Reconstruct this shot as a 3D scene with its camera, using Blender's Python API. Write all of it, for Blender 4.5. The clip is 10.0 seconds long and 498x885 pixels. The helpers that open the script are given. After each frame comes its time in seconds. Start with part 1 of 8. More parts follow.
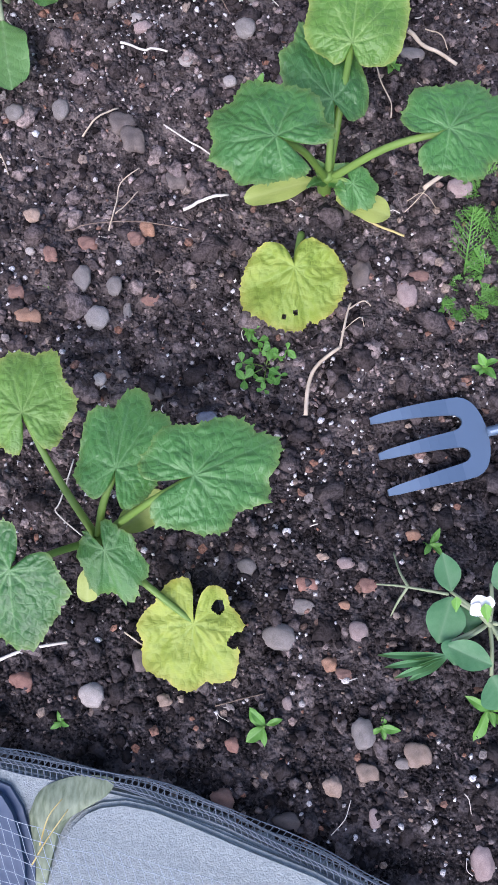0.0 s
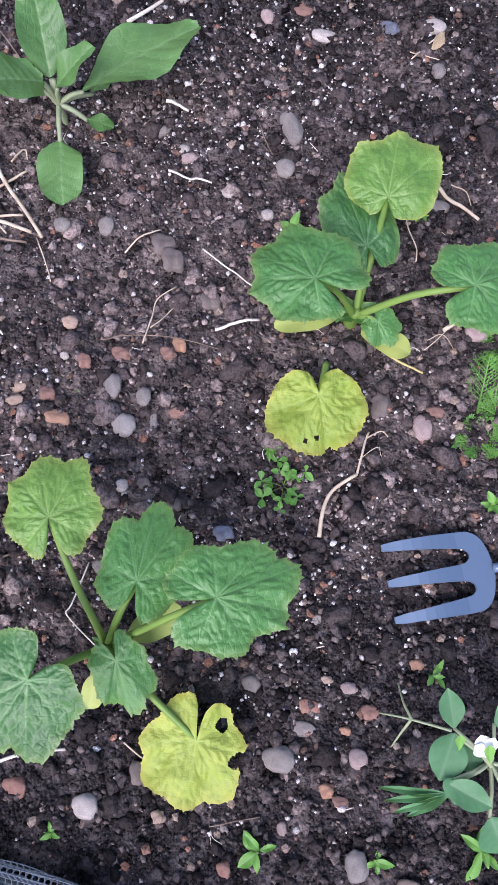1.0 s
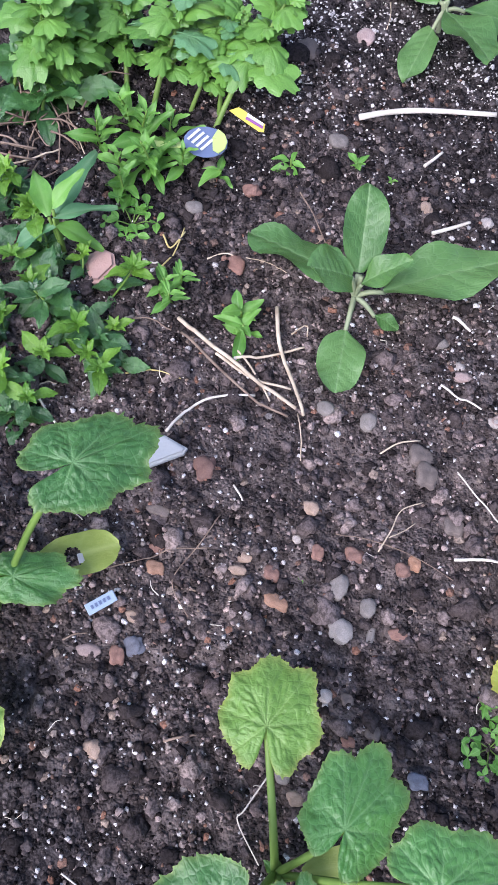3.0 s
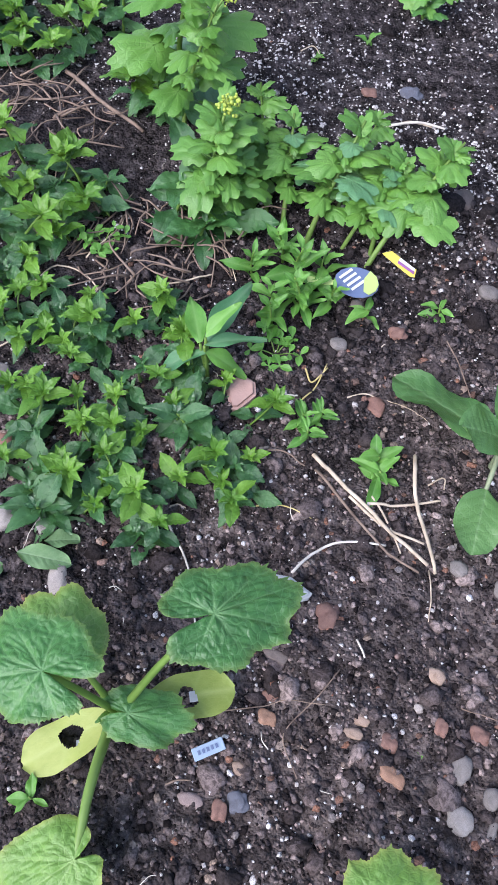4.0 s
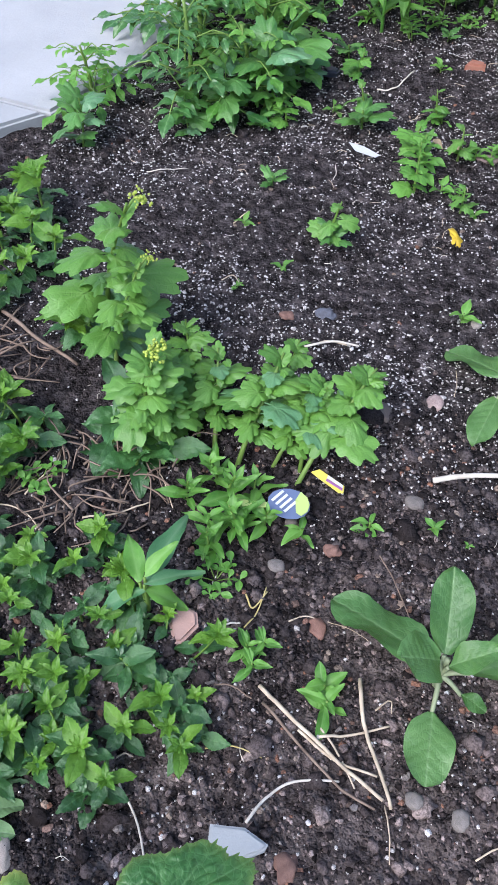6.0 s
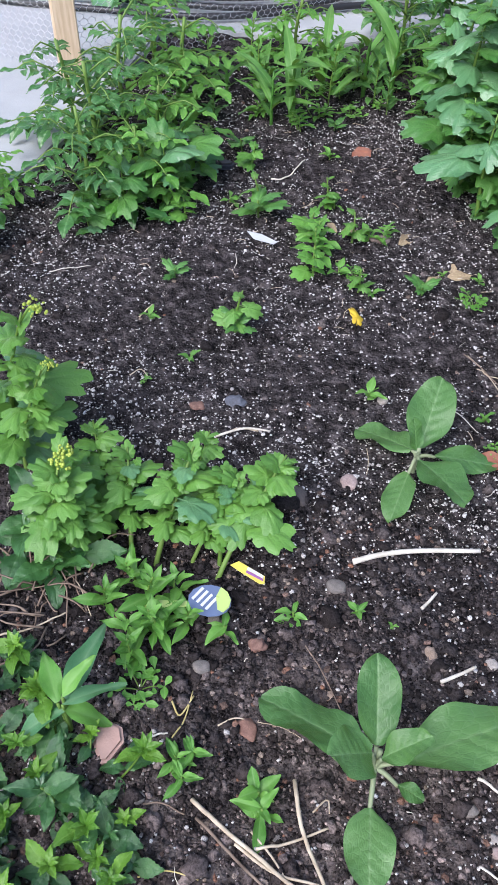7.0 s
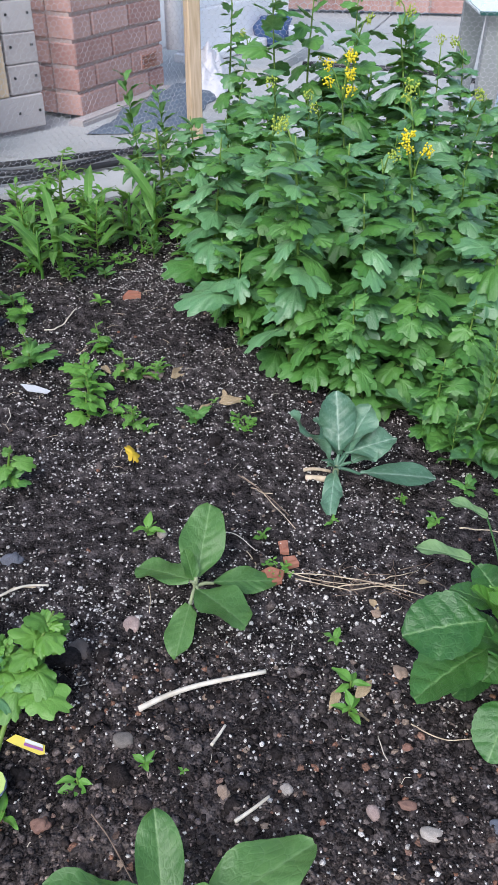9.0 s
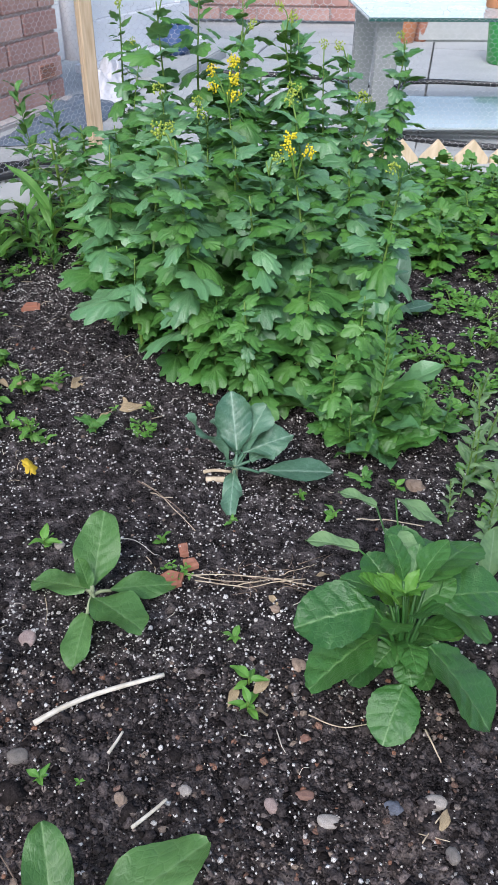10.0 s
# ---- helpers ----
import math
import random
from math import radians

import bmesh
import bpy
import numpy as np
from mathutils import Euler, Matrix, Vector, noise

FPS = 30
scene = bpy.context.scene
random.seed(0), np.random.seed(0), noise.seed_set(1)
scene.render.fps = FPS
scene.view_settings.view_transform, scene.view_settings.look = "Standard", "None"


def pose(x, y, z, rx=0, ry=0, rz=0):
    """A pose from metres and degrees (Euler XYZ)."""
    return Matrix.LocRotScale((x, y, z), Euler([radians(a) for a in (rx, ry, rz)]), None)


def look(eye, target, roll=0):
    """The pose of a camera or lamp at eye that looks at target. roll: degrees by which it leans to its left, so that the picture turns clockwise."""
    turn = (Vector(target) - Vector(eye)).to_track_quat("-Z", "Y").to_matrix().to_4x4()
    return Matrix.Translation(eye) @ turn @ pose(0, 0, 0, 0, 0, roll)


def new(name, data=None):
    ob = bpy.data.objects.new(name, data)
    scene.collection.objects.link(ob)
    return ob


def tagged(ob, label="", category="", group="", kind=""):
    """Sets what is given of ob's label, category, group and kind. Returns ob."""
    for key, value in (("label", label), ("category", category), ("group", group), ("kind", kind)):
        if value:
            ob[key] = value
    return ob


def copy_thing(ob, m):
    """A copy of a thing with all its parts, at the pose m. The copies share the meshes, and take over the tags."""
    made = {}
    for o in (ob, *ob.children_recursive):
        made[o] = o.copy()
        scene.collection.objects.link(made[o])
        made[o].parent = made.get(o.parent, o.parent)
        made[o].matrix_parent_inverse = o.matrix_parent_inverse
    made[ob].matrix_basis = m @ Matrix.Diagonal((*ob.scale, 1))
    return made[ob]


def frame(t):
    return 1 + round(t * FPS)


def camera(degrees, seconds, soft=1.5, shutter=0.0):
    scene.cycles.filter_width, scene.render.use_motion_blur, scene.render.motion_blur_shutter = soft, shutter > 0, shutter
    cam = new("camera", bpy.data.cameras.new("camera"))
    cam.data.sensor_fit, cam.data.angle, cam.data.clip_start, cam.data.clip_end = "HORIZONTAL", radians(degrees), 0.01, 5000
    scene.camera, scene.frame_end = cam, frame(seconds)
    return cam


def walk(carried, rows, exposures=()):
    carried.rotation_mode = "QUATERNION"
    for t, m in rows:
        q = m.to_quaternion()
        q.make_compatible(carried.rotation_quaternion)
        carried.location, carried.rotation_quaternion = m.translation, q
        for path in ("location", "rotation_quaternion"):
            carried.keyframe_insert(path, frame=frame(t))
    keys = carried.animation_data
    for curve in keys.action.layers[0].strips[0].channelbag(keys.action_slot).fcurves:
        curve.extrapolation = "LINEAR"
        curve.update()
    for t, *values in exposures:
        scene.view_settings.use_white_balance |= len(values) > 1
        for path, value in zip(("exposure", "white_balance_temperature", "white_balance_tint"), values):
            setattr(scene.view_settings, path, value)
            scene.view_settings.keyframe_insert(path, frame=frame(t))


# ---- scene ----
# ---- camera ----
cam = camera(35.6, 10.0, soft=1.2)
PATH = [
    (0, (0.001, 0.016, 0.634), (-0.089, 0.316, -1.341), -16.7),
    (0.5, (-0.007, 0.029, 0.647), (-0.047, 0.403, -1.318), -4.8),
    (1, (-0.035, 0.043, 0.661), (-0.069, 0.542, -1.275), 0.5),
    (1.5, (-0.076, 0.059, 0.672), (-0.106, 0.63, -1.245), 4.7),
    (2, (-0.117, 0.073, 0.669), (-0.189, 0.704, -1.227), 4.9),
    (2.5, (-0.161, 0.083, 0.667), (-0.322, 0.75, -1.212), 3.1),
    (3, (-0.204, 0.094, 0.671), (-0.45, 0.807, -1.181), 2.8),
    (3.2, (-0.222, 0.1, 0.674), (-0.512, 0.828, -1.166), 2.6),
    (4.3, (-0.297, 0.12, 0.686), (-0.827, 0.968, -1.046), -1.5),
    (4.5, (-0.304, 0.125, 0.694), (-0.846, 0.991, -1.025), -1.4),
    (5, (-0.315, 0.146, 0.711), (-0.857, 1.113, -0.953), 0.0),
    (5.2, (-0.316, 0.152, 0.713), (-0.867, 1.157, -0.926), 0.1),
    (6.3, (-0.294, 0.185, 0.751), (-0.775, 1.382, -0.777), 0.9),
    (6.5, (-0.298, 0.19, 0.747), (-0.752, 1.42, -0.763), 1.3),
    (7, (-0.281, 0.21, 0.76), (-0.696, 1.54, -0.675), 0.8),
    (7.5, (-0.26, 0.225, 0.773), (-0.63, 1.674, -0.554), 0.8),
    (8, (-0.228, 0.237, 0.78), (-0.518, 1.781, -0.458), 0.6),
    (8.5, (-0.192, 0.241, 0.781), (-0.389, 1.822, -0.428), 0.4),
    (9, (-0.165, 0.243, 0.78), (-0.273, 1.843, -0.415), 0.6),
    (9.5, (-0.135, 0.241, 0.776), (-0.172, 1.852, -0.409), 0.5),
    (10, (-0.103, 0.237, 0.774), (-0.05, 1.854, -0.402), 0.7),
]
EXPOSURES = [(0, 1.36, 6350, 26), (1.5, 1.50, 6550, 29), (3, 1.53, 6430, 25), (5, 1.37, 6430, 18), (6.5, 1.36, 6480, 17), (8, 1.18, 6700, 15), (10, 1.00, 6750, 13)]
walk(cam, [(t, look(eye, target, roll)) for t, eye, target, roll in PATH], EXPOSURES)

# ---- light: open shade under a bright evening sky ----
world = bpy.data.worlds.new("world")
scene.world = world
world.use_nodes = True
wn = world.node_tree.nodes
sky = wn.new("ShaderNodeTexSky")
sky.sky_type, sky.sun_disc = "NISHITA", False
sky.sun_elevation, sky.sun_rotation = radians(42), radians(200)
sky.air_density, sky.dust_density = 1.0, 1.2
wn["Background"].inputs["Strength"].default_value = 0.13
world.node_tree.links.new(sky.outputs[0], wn["Background"].inputs[0])
sun_data = bpy.data.lights.new("sun", "SUN")
sun_data.energy, sun_data.angle, sun_data.color = 1.75, radians(40), (0.92, 0.95, 1.0)
sun = new("sun", sun_data)
sun.matrix_basis = look((-1.5, -3.5, 6), (0, 0.8, 0))


# ---- materials ----
def mat(name, rough=0.6, metal=0.0):
    m = bpy.data.materials.new(name)
    m.use_nodes = True
    b = m.node_tree.nodes["Principled BSDF"]
    b.inputs["Roughness"].default_value, b.inputs["Metallic"].default_value = rough, metal
    return m, m.node_tree.nodes, m.node_tree.links, b


def tex_noise(n, l, scale, detail=4.0, rough=0.55, coord="Object", dist=0.0):
    tc, t = n.new("ShaderNodeTexCoord"), n.new("ShaderNodeTexNoise")
    t.inputs["Scale"].default_value, t.inputs["Detail"].default_value = scale, detail
    t.inputs["Roughness"].default_value, t.inputs["Distortion"].default_value = rough, dist
    l.new(tc.outputs[coord], t.inputs["Vector"])
    return t.outputs["Fac"]


def ramp(n, l, fac, *stops):
    r = n.new("ShaderNodeValToRGB")
    while len(r.color_ramp.elements) < len(stops):
        r.color_ramp.elements.new(0.5)
    for e, (p, c) in zip(r.color_ramp.elements, stops):
        e.position, e.color = p, (*c, 1)
    l.new(fac, r.inputs[0])
    return r.outputs[0]


def mixc(n, l, fac, a, b, mode="MIX"):
    m = n.new("ShaderNodeMix")
    m.data_type, m.blend_type = "RGBA", mode
    for sock, v in ((m.inputs[0], fac), (m.inputs[6], a), (m.inputs[7], b)):
        if isinstance(v, bpy.types.NodeSocket):
            l.new(v, sock)
        else:
            sock.default_value = v if isinstance(v, float) else (*v, 1)
    return m.outputs[2]


def math_node(n, l, op, a, b=0.0):
    m = n.new("ShaderNodeMath")
    m.operation = op
    for sock, v in zip(m.inputs, (a, b)):
        if isinstance(v, bpy.types.NodeSocket):
            l.new(v, sock)
        else:
            sock.default_value = v
    return m.outputs[0]


def bump(n, l, b, height, strength=0.5, dist=0.002):
    u = n.new("ShaderNodeBump")
    u.inputs["Strength"].default_value, u.inputs["Distance"].default_value = strength, dist
    l.new(height, u.inputs["Height"])
    l.new(u.outputs[0], b.inputs["Normal"])


def dry_patch(n, l, wander):
    """How dry and sandy the soil is: a pebbly strip across the near bed, with a ragged edge."""
    tc, d = n.new("ShaderNodeTexCoord"), n.new("ShaderNodeVectorMath")
    mp = n.new("ShaderNodeMapping")
    mp.inputs["Location"].default_value, mp.inputs["Scale"].default_value = (0.26, -0.95, 0), (1.45, 2.8, 1)
    l.new(tc.outputs["Object"], mp.inputs[0])
    d.operation = "LENGTH"
    l.new(mp.outputs[0], d.inputs[0])
    k = math_node(n, l, "ADD", math_node(n, l, "MULTIPLY", wander, 1.6), math_node(n, l, "MULTIPLY", d.outputs["Value"], -0.55))
    return ramp(n, l, k, (0.25, (0, 0, 0)), (0.62, (1, 1, 1)))


def soil_material():
    m, n, l, b = mat("soil", 0.9)
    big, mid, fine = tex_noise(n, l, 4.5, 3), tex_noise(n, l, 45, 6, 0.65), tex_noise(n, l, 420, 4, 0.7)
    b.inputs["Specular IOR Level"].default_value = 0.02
    # low noise, also the bump's hollows, goes near black: crevice shade in the colour
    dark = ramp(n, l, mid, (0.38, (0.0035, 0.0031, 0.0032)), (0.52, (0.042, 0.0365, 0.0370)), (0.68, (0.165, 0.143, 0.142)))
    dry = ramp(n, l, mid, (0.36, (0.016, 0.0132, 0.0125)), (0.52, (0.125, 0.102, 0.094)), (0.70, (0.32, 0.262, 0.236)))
    where = dry_patch(n, l, big)
    c = mixc(n, l, where, dark, dry)
    l.new(mixc(n, l, ramp(n, l, fine, (0.46, (0, 0, 0)), (0.68, (0.6, 0.6, 0.6))), c, (0.165, 0.145, 0.142)), b.inputs["Base Color"])
    l.new(ramp(n, l, mid, (0.3, (0.75, 0.75, 0.75)), (0.6, (0.97, 0.97, 0.97))), b.inputs["Roughness"])
    tc = n.new("ShaderNodeTexCoord")
    cells = []
    for scale in (130, 330):
        v = n.new("ShaderNodeTexVoronoi")
        v.inputs["Scale"].default_value = scale
        l.new(tc.outputs["Object"], v.inputs["Vector"])
        cells.append(v.outputs["Distance"])
    lumps = math_node(n, l, "ADD", math_node(n, l, "MULTIPLY", cells[0], -1.6), math_node(n, l, "MULTIPLY", cells[1], -0.7))
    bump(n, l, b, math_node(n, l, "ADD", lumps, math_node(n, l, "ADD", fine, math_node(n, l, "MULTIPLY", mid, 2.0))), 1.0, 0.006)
    return m


def island_material(name, rough, *stops, bump_scale=500.0, depth=0.001, dry=0.0):
    """Joined crumbs, each in a colour of its own."""
    m, n, l, b = mat(name, rough)
    b.inputs["Specular IOR Level"].default_value = 0.03
    g = n.new("ShaderNodeNewGeometry")
    c = ramp(n, l, g.outputs["Random Per Island"], *stops)
    if dry:
        c = mixc(n, l, dry_patch(n, l, tex_noise(n, l, 4.5, 3)), c, mixc(n, l, 1.0, c, (1 + dry, 0.88 + dry, 0.80 + dry), "MULTIPLY"))
    f = tex_noise(n, l, bump_scale, 4, 0.65)
    l.new(mixc(n, l, ramp(n, l, f, (0.40, (0, 0, 0)), (0.62, (1, 1, 1))), c, mixc(n, l, 0.65, c, (0.012, 0.010, 0.009))), b.inputs["Base Color"])
    bump(n, l, b, f, 0.6, depth)
    return m


def stone_material(name, a, c, rough=0.75, scale=140.0):
    m, n, l, b = mat(name, rough)
    o = n.new("ShaderNodeObjectInfo")
    f, s = tex_noise(n, l, scale, 5, 0.65, "Generated"), tex_noise(n, l, 3.2, 3, 0.6, "Generated", 0.6)
    col = ramp(n, l, s, (0.3, a), (0.7, c))
    col = mixc(n, l, math_node(n, l, "MULTIPLY", o.outputs["Random"], 0.4), col, (0.085, 0.07, 0.06))
    l.new(mixc(n, l, ramp(n, l, f, (0.42, (0, 0, 0)), (0.7, (0.7, 0.7, 0.7))), col, (0.06, 0.05, 0.043)), b.inputs["Base Color"])
    bump(n, l, b, f, 0.35, 0.0012)
    return m


def leaf_material(name, dark, light, vein, rough=0.5, glow=0.24, mottle=0.65, edge=None, scale=6.0, net=13.0, blister=0.03, rib=0.55, gloss=0.4, net_rib=0.06):
    """Leaf skin: mottled green, paler veins, light that comes through the blade."""
    m, n, l, b = mat(name, rough)
    o, at = n.new("ShaderNodeObjectInfo"), n.new("ShaderNodeAttribute")
    at.attribute_name = "vein"
    sep = n.new("ShaderNodeSeparateColor")
    l.new(at.outputs["Color"], sep.inputs[0])
    f, fine = tex_noise(n, l, scale * 0.5, 3, 0.55), tex_noise(n, l, scale * 5, 3, 0.6)
    k = math_node(n, l, "ADD", math_node(n, l, "MULTIPLY", f, mottle), math_node(n, l, "MULTIPLY", o.outputs["Random"], 0.55))
    col = ramp(n, l, k, (0.15, dark), (0.85, light))
    if edge:
        col = mixc(n, l, math_node(n, l, "MULTIPLY", sep.outputs[1], math_node(n, l, "MULTIPLY", fine, 1.3)), col, edge)
    col = mixc(n, l, math_node(n, l, "MULTIPLY", sep.outputs[0], rib), col, vein)
    l.new(col, b.inputs["Base Color"])
    tc, vo = n.new("ShaderNodeTexCoord"), n.new("ShaderNodeTexVoronoi")
    vo.feature = "DISTANCE_TO_EDGE"
    vo.inputs["Scale"].default_value = net
    l.new(tc.outputs["Object"], vo.inputs["Vector"])
    k = 0.04 + net_rib
    col = mixc(n, l, ramp(n, l, vo.outputs["Distance"], (0.01, (k, k, k)), (0.07, (0, 0, 0))), col, vein)
    l.new(col, b.inputs["Base Color"])
    bump(n, l, b, math_node(n, l, "ADD", math_node(n, l, "MULTIPLY", fine, 0.25), math_node(n, l, "MINIMUM", vo.outputs["Distance"], 0.12)), 0.12 + blister, 0.02)
    b.inputs["Specular IOR Level"].default_value = gloss
    t, x = n.new("ShaderNodeBsdfTranslucent"), n.new("ShaderNodeMixShader")
    x.inputs[0].default_value = glow
    l.new(mixc(n, l, 0.5, col, (0.30, 0.42, 0.04), "MIX"), t.inputs["Color"])
    l.new(b.outputs[0], x.inputs[1])
    l.new(t.outputs[0], x.inputs[2])
    l.new(x.outputs[0], n["Material Output"].inputs["Surface"])
    return m


def fibre_material(name, a, c, rough=0.8, scale=60.0, streak=(1, 1, 0.1)):
    """Dry stalks, wood and other streaky stuff."""
    m, n, l, b = mat(name, rough)
    tc, mp, t = n.new("ShaderNodeTexCoord"), n.new("ShaderNodeMapping"), n.new("ShaderNodeTexNoise")
    mp.inputs["Scale"].default_value = streak
    t.inputs["Scale"].default_value, t.inputs["Detail"].default_value = scale, 5
    l.new(tc.outputs["Object"], mp.inputs[0])
    l.new(mp.outputs[0], t.inputs[0])
    l.new(ramp(n, l, t.outputs["Fac"], (0.3, a), (0.7, c)), b.inputs["Base Color"])
    bump(n, l, b, t.outputs["Fac"], 0.4, 0.001)
    return m


def rough_material(name, a, c, rough=0.85, scale=12.0, fine=180.0, strength=0.4, grain=0.35):
    """Concrete, brick, painted board: blotches and a fine grain."""
    m, n, l, b = mat(name, rough)
    o = n.new("ShaderNodeObjectInfo")
    f, g = tex_noise(n, l, scale, 5, 0.6), tex_noise(n, l, fine, 3, 0.7)
    k = math_node(n, l, "ADD", math_node(n, l, "MULTIPLY", f, 0.7), math_node(n, l, "MULTIPLY", o.outputs["Random"], 0.3))
    col = ramp(n, l, k, (0.25, a), (0.75, c))
    l.new(mixc(n, l, math_node(n, l, "MULTIPLY", g, grain), col, mixc(n, l, 0.5, col, (0.05, 0.05, 0.05))), b.inputs["Base Color"])
    bump(n, l, b, g, strength, 0.002)
    return m


def plain(name, colour, rough=0.5, metal=0.0, grain=0.12):
    m, n, l, b = mat(name, rough, metal)
    f = tex_noise(n, l, 40, 4)
    l.new(mixc(n, l, math_node(n, l, "MULTIPLY", f, grain * 2), colour, tuple(v * 0.55 for v in colour)), b.inputs["Base Color"])
    l.new(ramp(n, l, f, (0.3, (rough * 0.85,) * 3), (0.7, (min(1, rough * 1.15),) * 3)), b.inputs["Roughness"])
    return m


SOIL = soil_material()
CLOD = island_material("clod", 0.92, (0.0, (0.006, 0.0052, 0.0054)), (0.45, (0.036, 0.0305, 0.0308)), (0.82, (0.110, 0.093, 0.091)), (1.0, (0.22, 0.184, 0.172)), bump_scale=420, depth=0.004, dry=1.3)
BIGCLOD = island_material("big_clod", 0.92, (0.0, (0.022, 0.0190, 0.0192)), (0.5, (0.058, 0.0495, 0.0495)), (0.85, (0.115, 0.097, 0.095)), (1.0, (0.19, 0.160, 0.150)), bump_scale=300, depth=0.006, dry=1.0)
PERLITE = island_material("perlite", 0.9, (0.0, (0.44, 0.41, 0.38)), (0.5, (0.70, 0.67, 0.64)), (1.0, (0.84, 0.82, 0.80)), bump_scale=900)
GRIT = island_material("grit", 0.8, (0.0, (0.10, 0.08, 0.07)), (0.3, (0.30, 0.15, 0.10)), (0.5, (0.22, 0.20, 0.19)), (0.75, (0.34, 0.26, 0.20)), (1.0, (0.14, 0.11, 0.10)))
STONES = {
    "g": stone_material("grey_stone", (0.16, 0.145, 0.13), (0.29, 0.26, 0.235)),
    "b": stone_material("brown_stone", (0.10, 0.078, 0.066), (0.20, 0.16, 0.14)),
    "t": stone_material("tan_stone", (0.28, 0.19, 0.13), (0.45, 0.33, 0.25)),
    "r": stone_material("red_stone", (0.19, 0.085, 0.058), (0.33, 0.17, 0.125)),
    "o": stone_material("orange_stone", (0.34, 0.16, 0.085), (0.50, 0.28, 0.17)),
    "w": stone_material("pale_stone", (0.36, 0.32, 0.285), (0.55, 0.50, 0.45)),
    "p": stone_material("pink_stone", (0.30, 0.21, 0.19), (0.45, 0.35, 0.32)),
    "d": stone_material("slate_stone", (0.08, 0.095, 0.13), (0.16, 0.19, 0.25)),
}
STRAW = {
    "w": fibre_material("pale_straw", (0.42, 0.38, 0.31), (0.68, 0.63, 0.55)),
    "t": fibre_material("tan_straw", (0.32, 0.25, 0.17), (0.62, 0.52, 0.39)),
    "b": fibre_material("brown_twig", (0.11, 0.075, 0.055), (0.26, 0.19, 0.14)),
    "y": fibre_material("yellow_straw", (0.36, 0.28, 0.09), (0.55, 0.46, 0.20)),
}
G_COURGETTE = leaf_material("courgette_leaf", (0.013, 0.082, 0.018), (0.056, 0.200, 0.044), (0.20, 0.38, 0.15), 0.38, edge=(0.17, 0.25, 0.06), scale=7, mottle=0.8, net=11.0, blister=0.10, rib=0.6, gloss=0.5, net_rib=0.14)
G_LIGHT = leaf_material("light_courgette_leaf", (0.055, 0.165, 0.022), (0.140, 0.295, 0.050), (0.28, 0.42, 0.13), 0.42, edge=(0.33, 0.35, 0.08), scale=7, mottle=0.8, net=11.0, blister=0.10, rib=0.6, gloss=0.5, net_rib=0.14)
G_YELLOW = leaf_material("yellowing_leaf", (0.145, 0.250, 0.026), (0.330, 0.400, 0.065), (0.30, 0.42, 0.10), 0.5, edge=(0.42, 0.36, 0.07), scale=8, mottle=0.9, blister=0.08, rib=0.5, net_rib=0.14)
G_COTYLEDON = leaf_material("cotyledon", (0.20, 0.29, 0.050), (0.34, 0.40, 0.10), (0.40, 0.47, 0.15), 0.5, scale=20)
G_STALK = leaf_material("stalk", (0.10, 0.195, 0.030), (0.17, 0.28, 0.065), (0.25, 0.4, 0.1), 0.5, glow=0.12, scale=6, mottle=0.3)
G_AUBERGINE = leaf_material("seedling_leaf", (0.040, 0.132, 0.030), (0.098, 0.225, 0.062), (0.20, 0.34, 0.14), 0.40, scale=6, rib=0.6, net=9.0, blister=0.06, gloss=0.5, net_rib=0.12)
G_PALESTALK = leaf_material("pale_stalk", (0.17, 0.21, 0.11), (0.27, 0.32, 0.19), (0.3, 0.36, 0.2), 0.6, glow=0.1, scale=30)
G_MINT = leaf_material("mint_leaf", (0.013, 0.066, 0.019), (0.044, 0.145, 0.036), (0.10, 0.22, 0.075), 0.36, glow=0.16, scale=16, rib=0.4, net=12.0, blister=0.14, gloss=0.6)
G_MINTTOP = leaf_material("young_mint_leaf", (0.046, 0.158, 0.013), (0.120, 0.275, 0.028), (0.18, 0.32, 0.07), 0.42, scale=16, rib=0.4, blister=0.08)
G_WEED = leaf_material("weed_leaf", (0.048, 0.185, 0.024), (0.125, 0.320, 0.052), (0.20, 0.38, 0.11), 0.42, scale=14, rib=0.5)
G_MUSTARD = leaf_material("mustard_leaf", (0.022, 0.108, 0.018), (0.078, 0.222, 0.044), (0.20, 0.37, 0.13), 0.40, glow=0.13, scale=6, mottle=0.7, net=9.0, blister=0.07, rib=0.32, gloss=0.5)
# mustard green made paler and bluer: sky sheen put into the leaf colour
G_MUSTARDSHEEN = leaf_material("pale_sheen_mustard_leaf", (0.048, 0.165, 0.062), (0.118, 0.285, 0.118), (0.27, 0.44, 0.23), 0.34, glow=0.17, scale=6, mottle=0.7, net=9.0, blister=0.07, rib=0.35, gloss=0.75)
G_BRIGHT = leaf_material("bright_mustard_leaf", (0.042, 0.150, 0.018), (0.112, 0.275, 0.045), (0.24, 0.40, 0.13), 0.42, glow=0.17, scale=6, mottle=0.8, net=9.0, blister=0.07, rib=0.35, gloss=0.5)
G_RADISH = leaf_material("radish_leaf", (0.014, 0.078, 0.018), (0.052, 0.175, 0.038), (0.20, 0.36, 0.14), 0.34, glow=0.2, scale=8, rib=0.65, net=10.0, blister=0.10, gloss=0.55)
G_CABBAGE = leaf_material("cabbage_leaf", (0.038, 0.115, 0.068), (0.095, 0.205, 0.130), (0.30, 0.42, 0.33), 0.40, glow=0.12, scale=8, rib=0.75, net=9.0, blister=0.05, gloss=0.5)
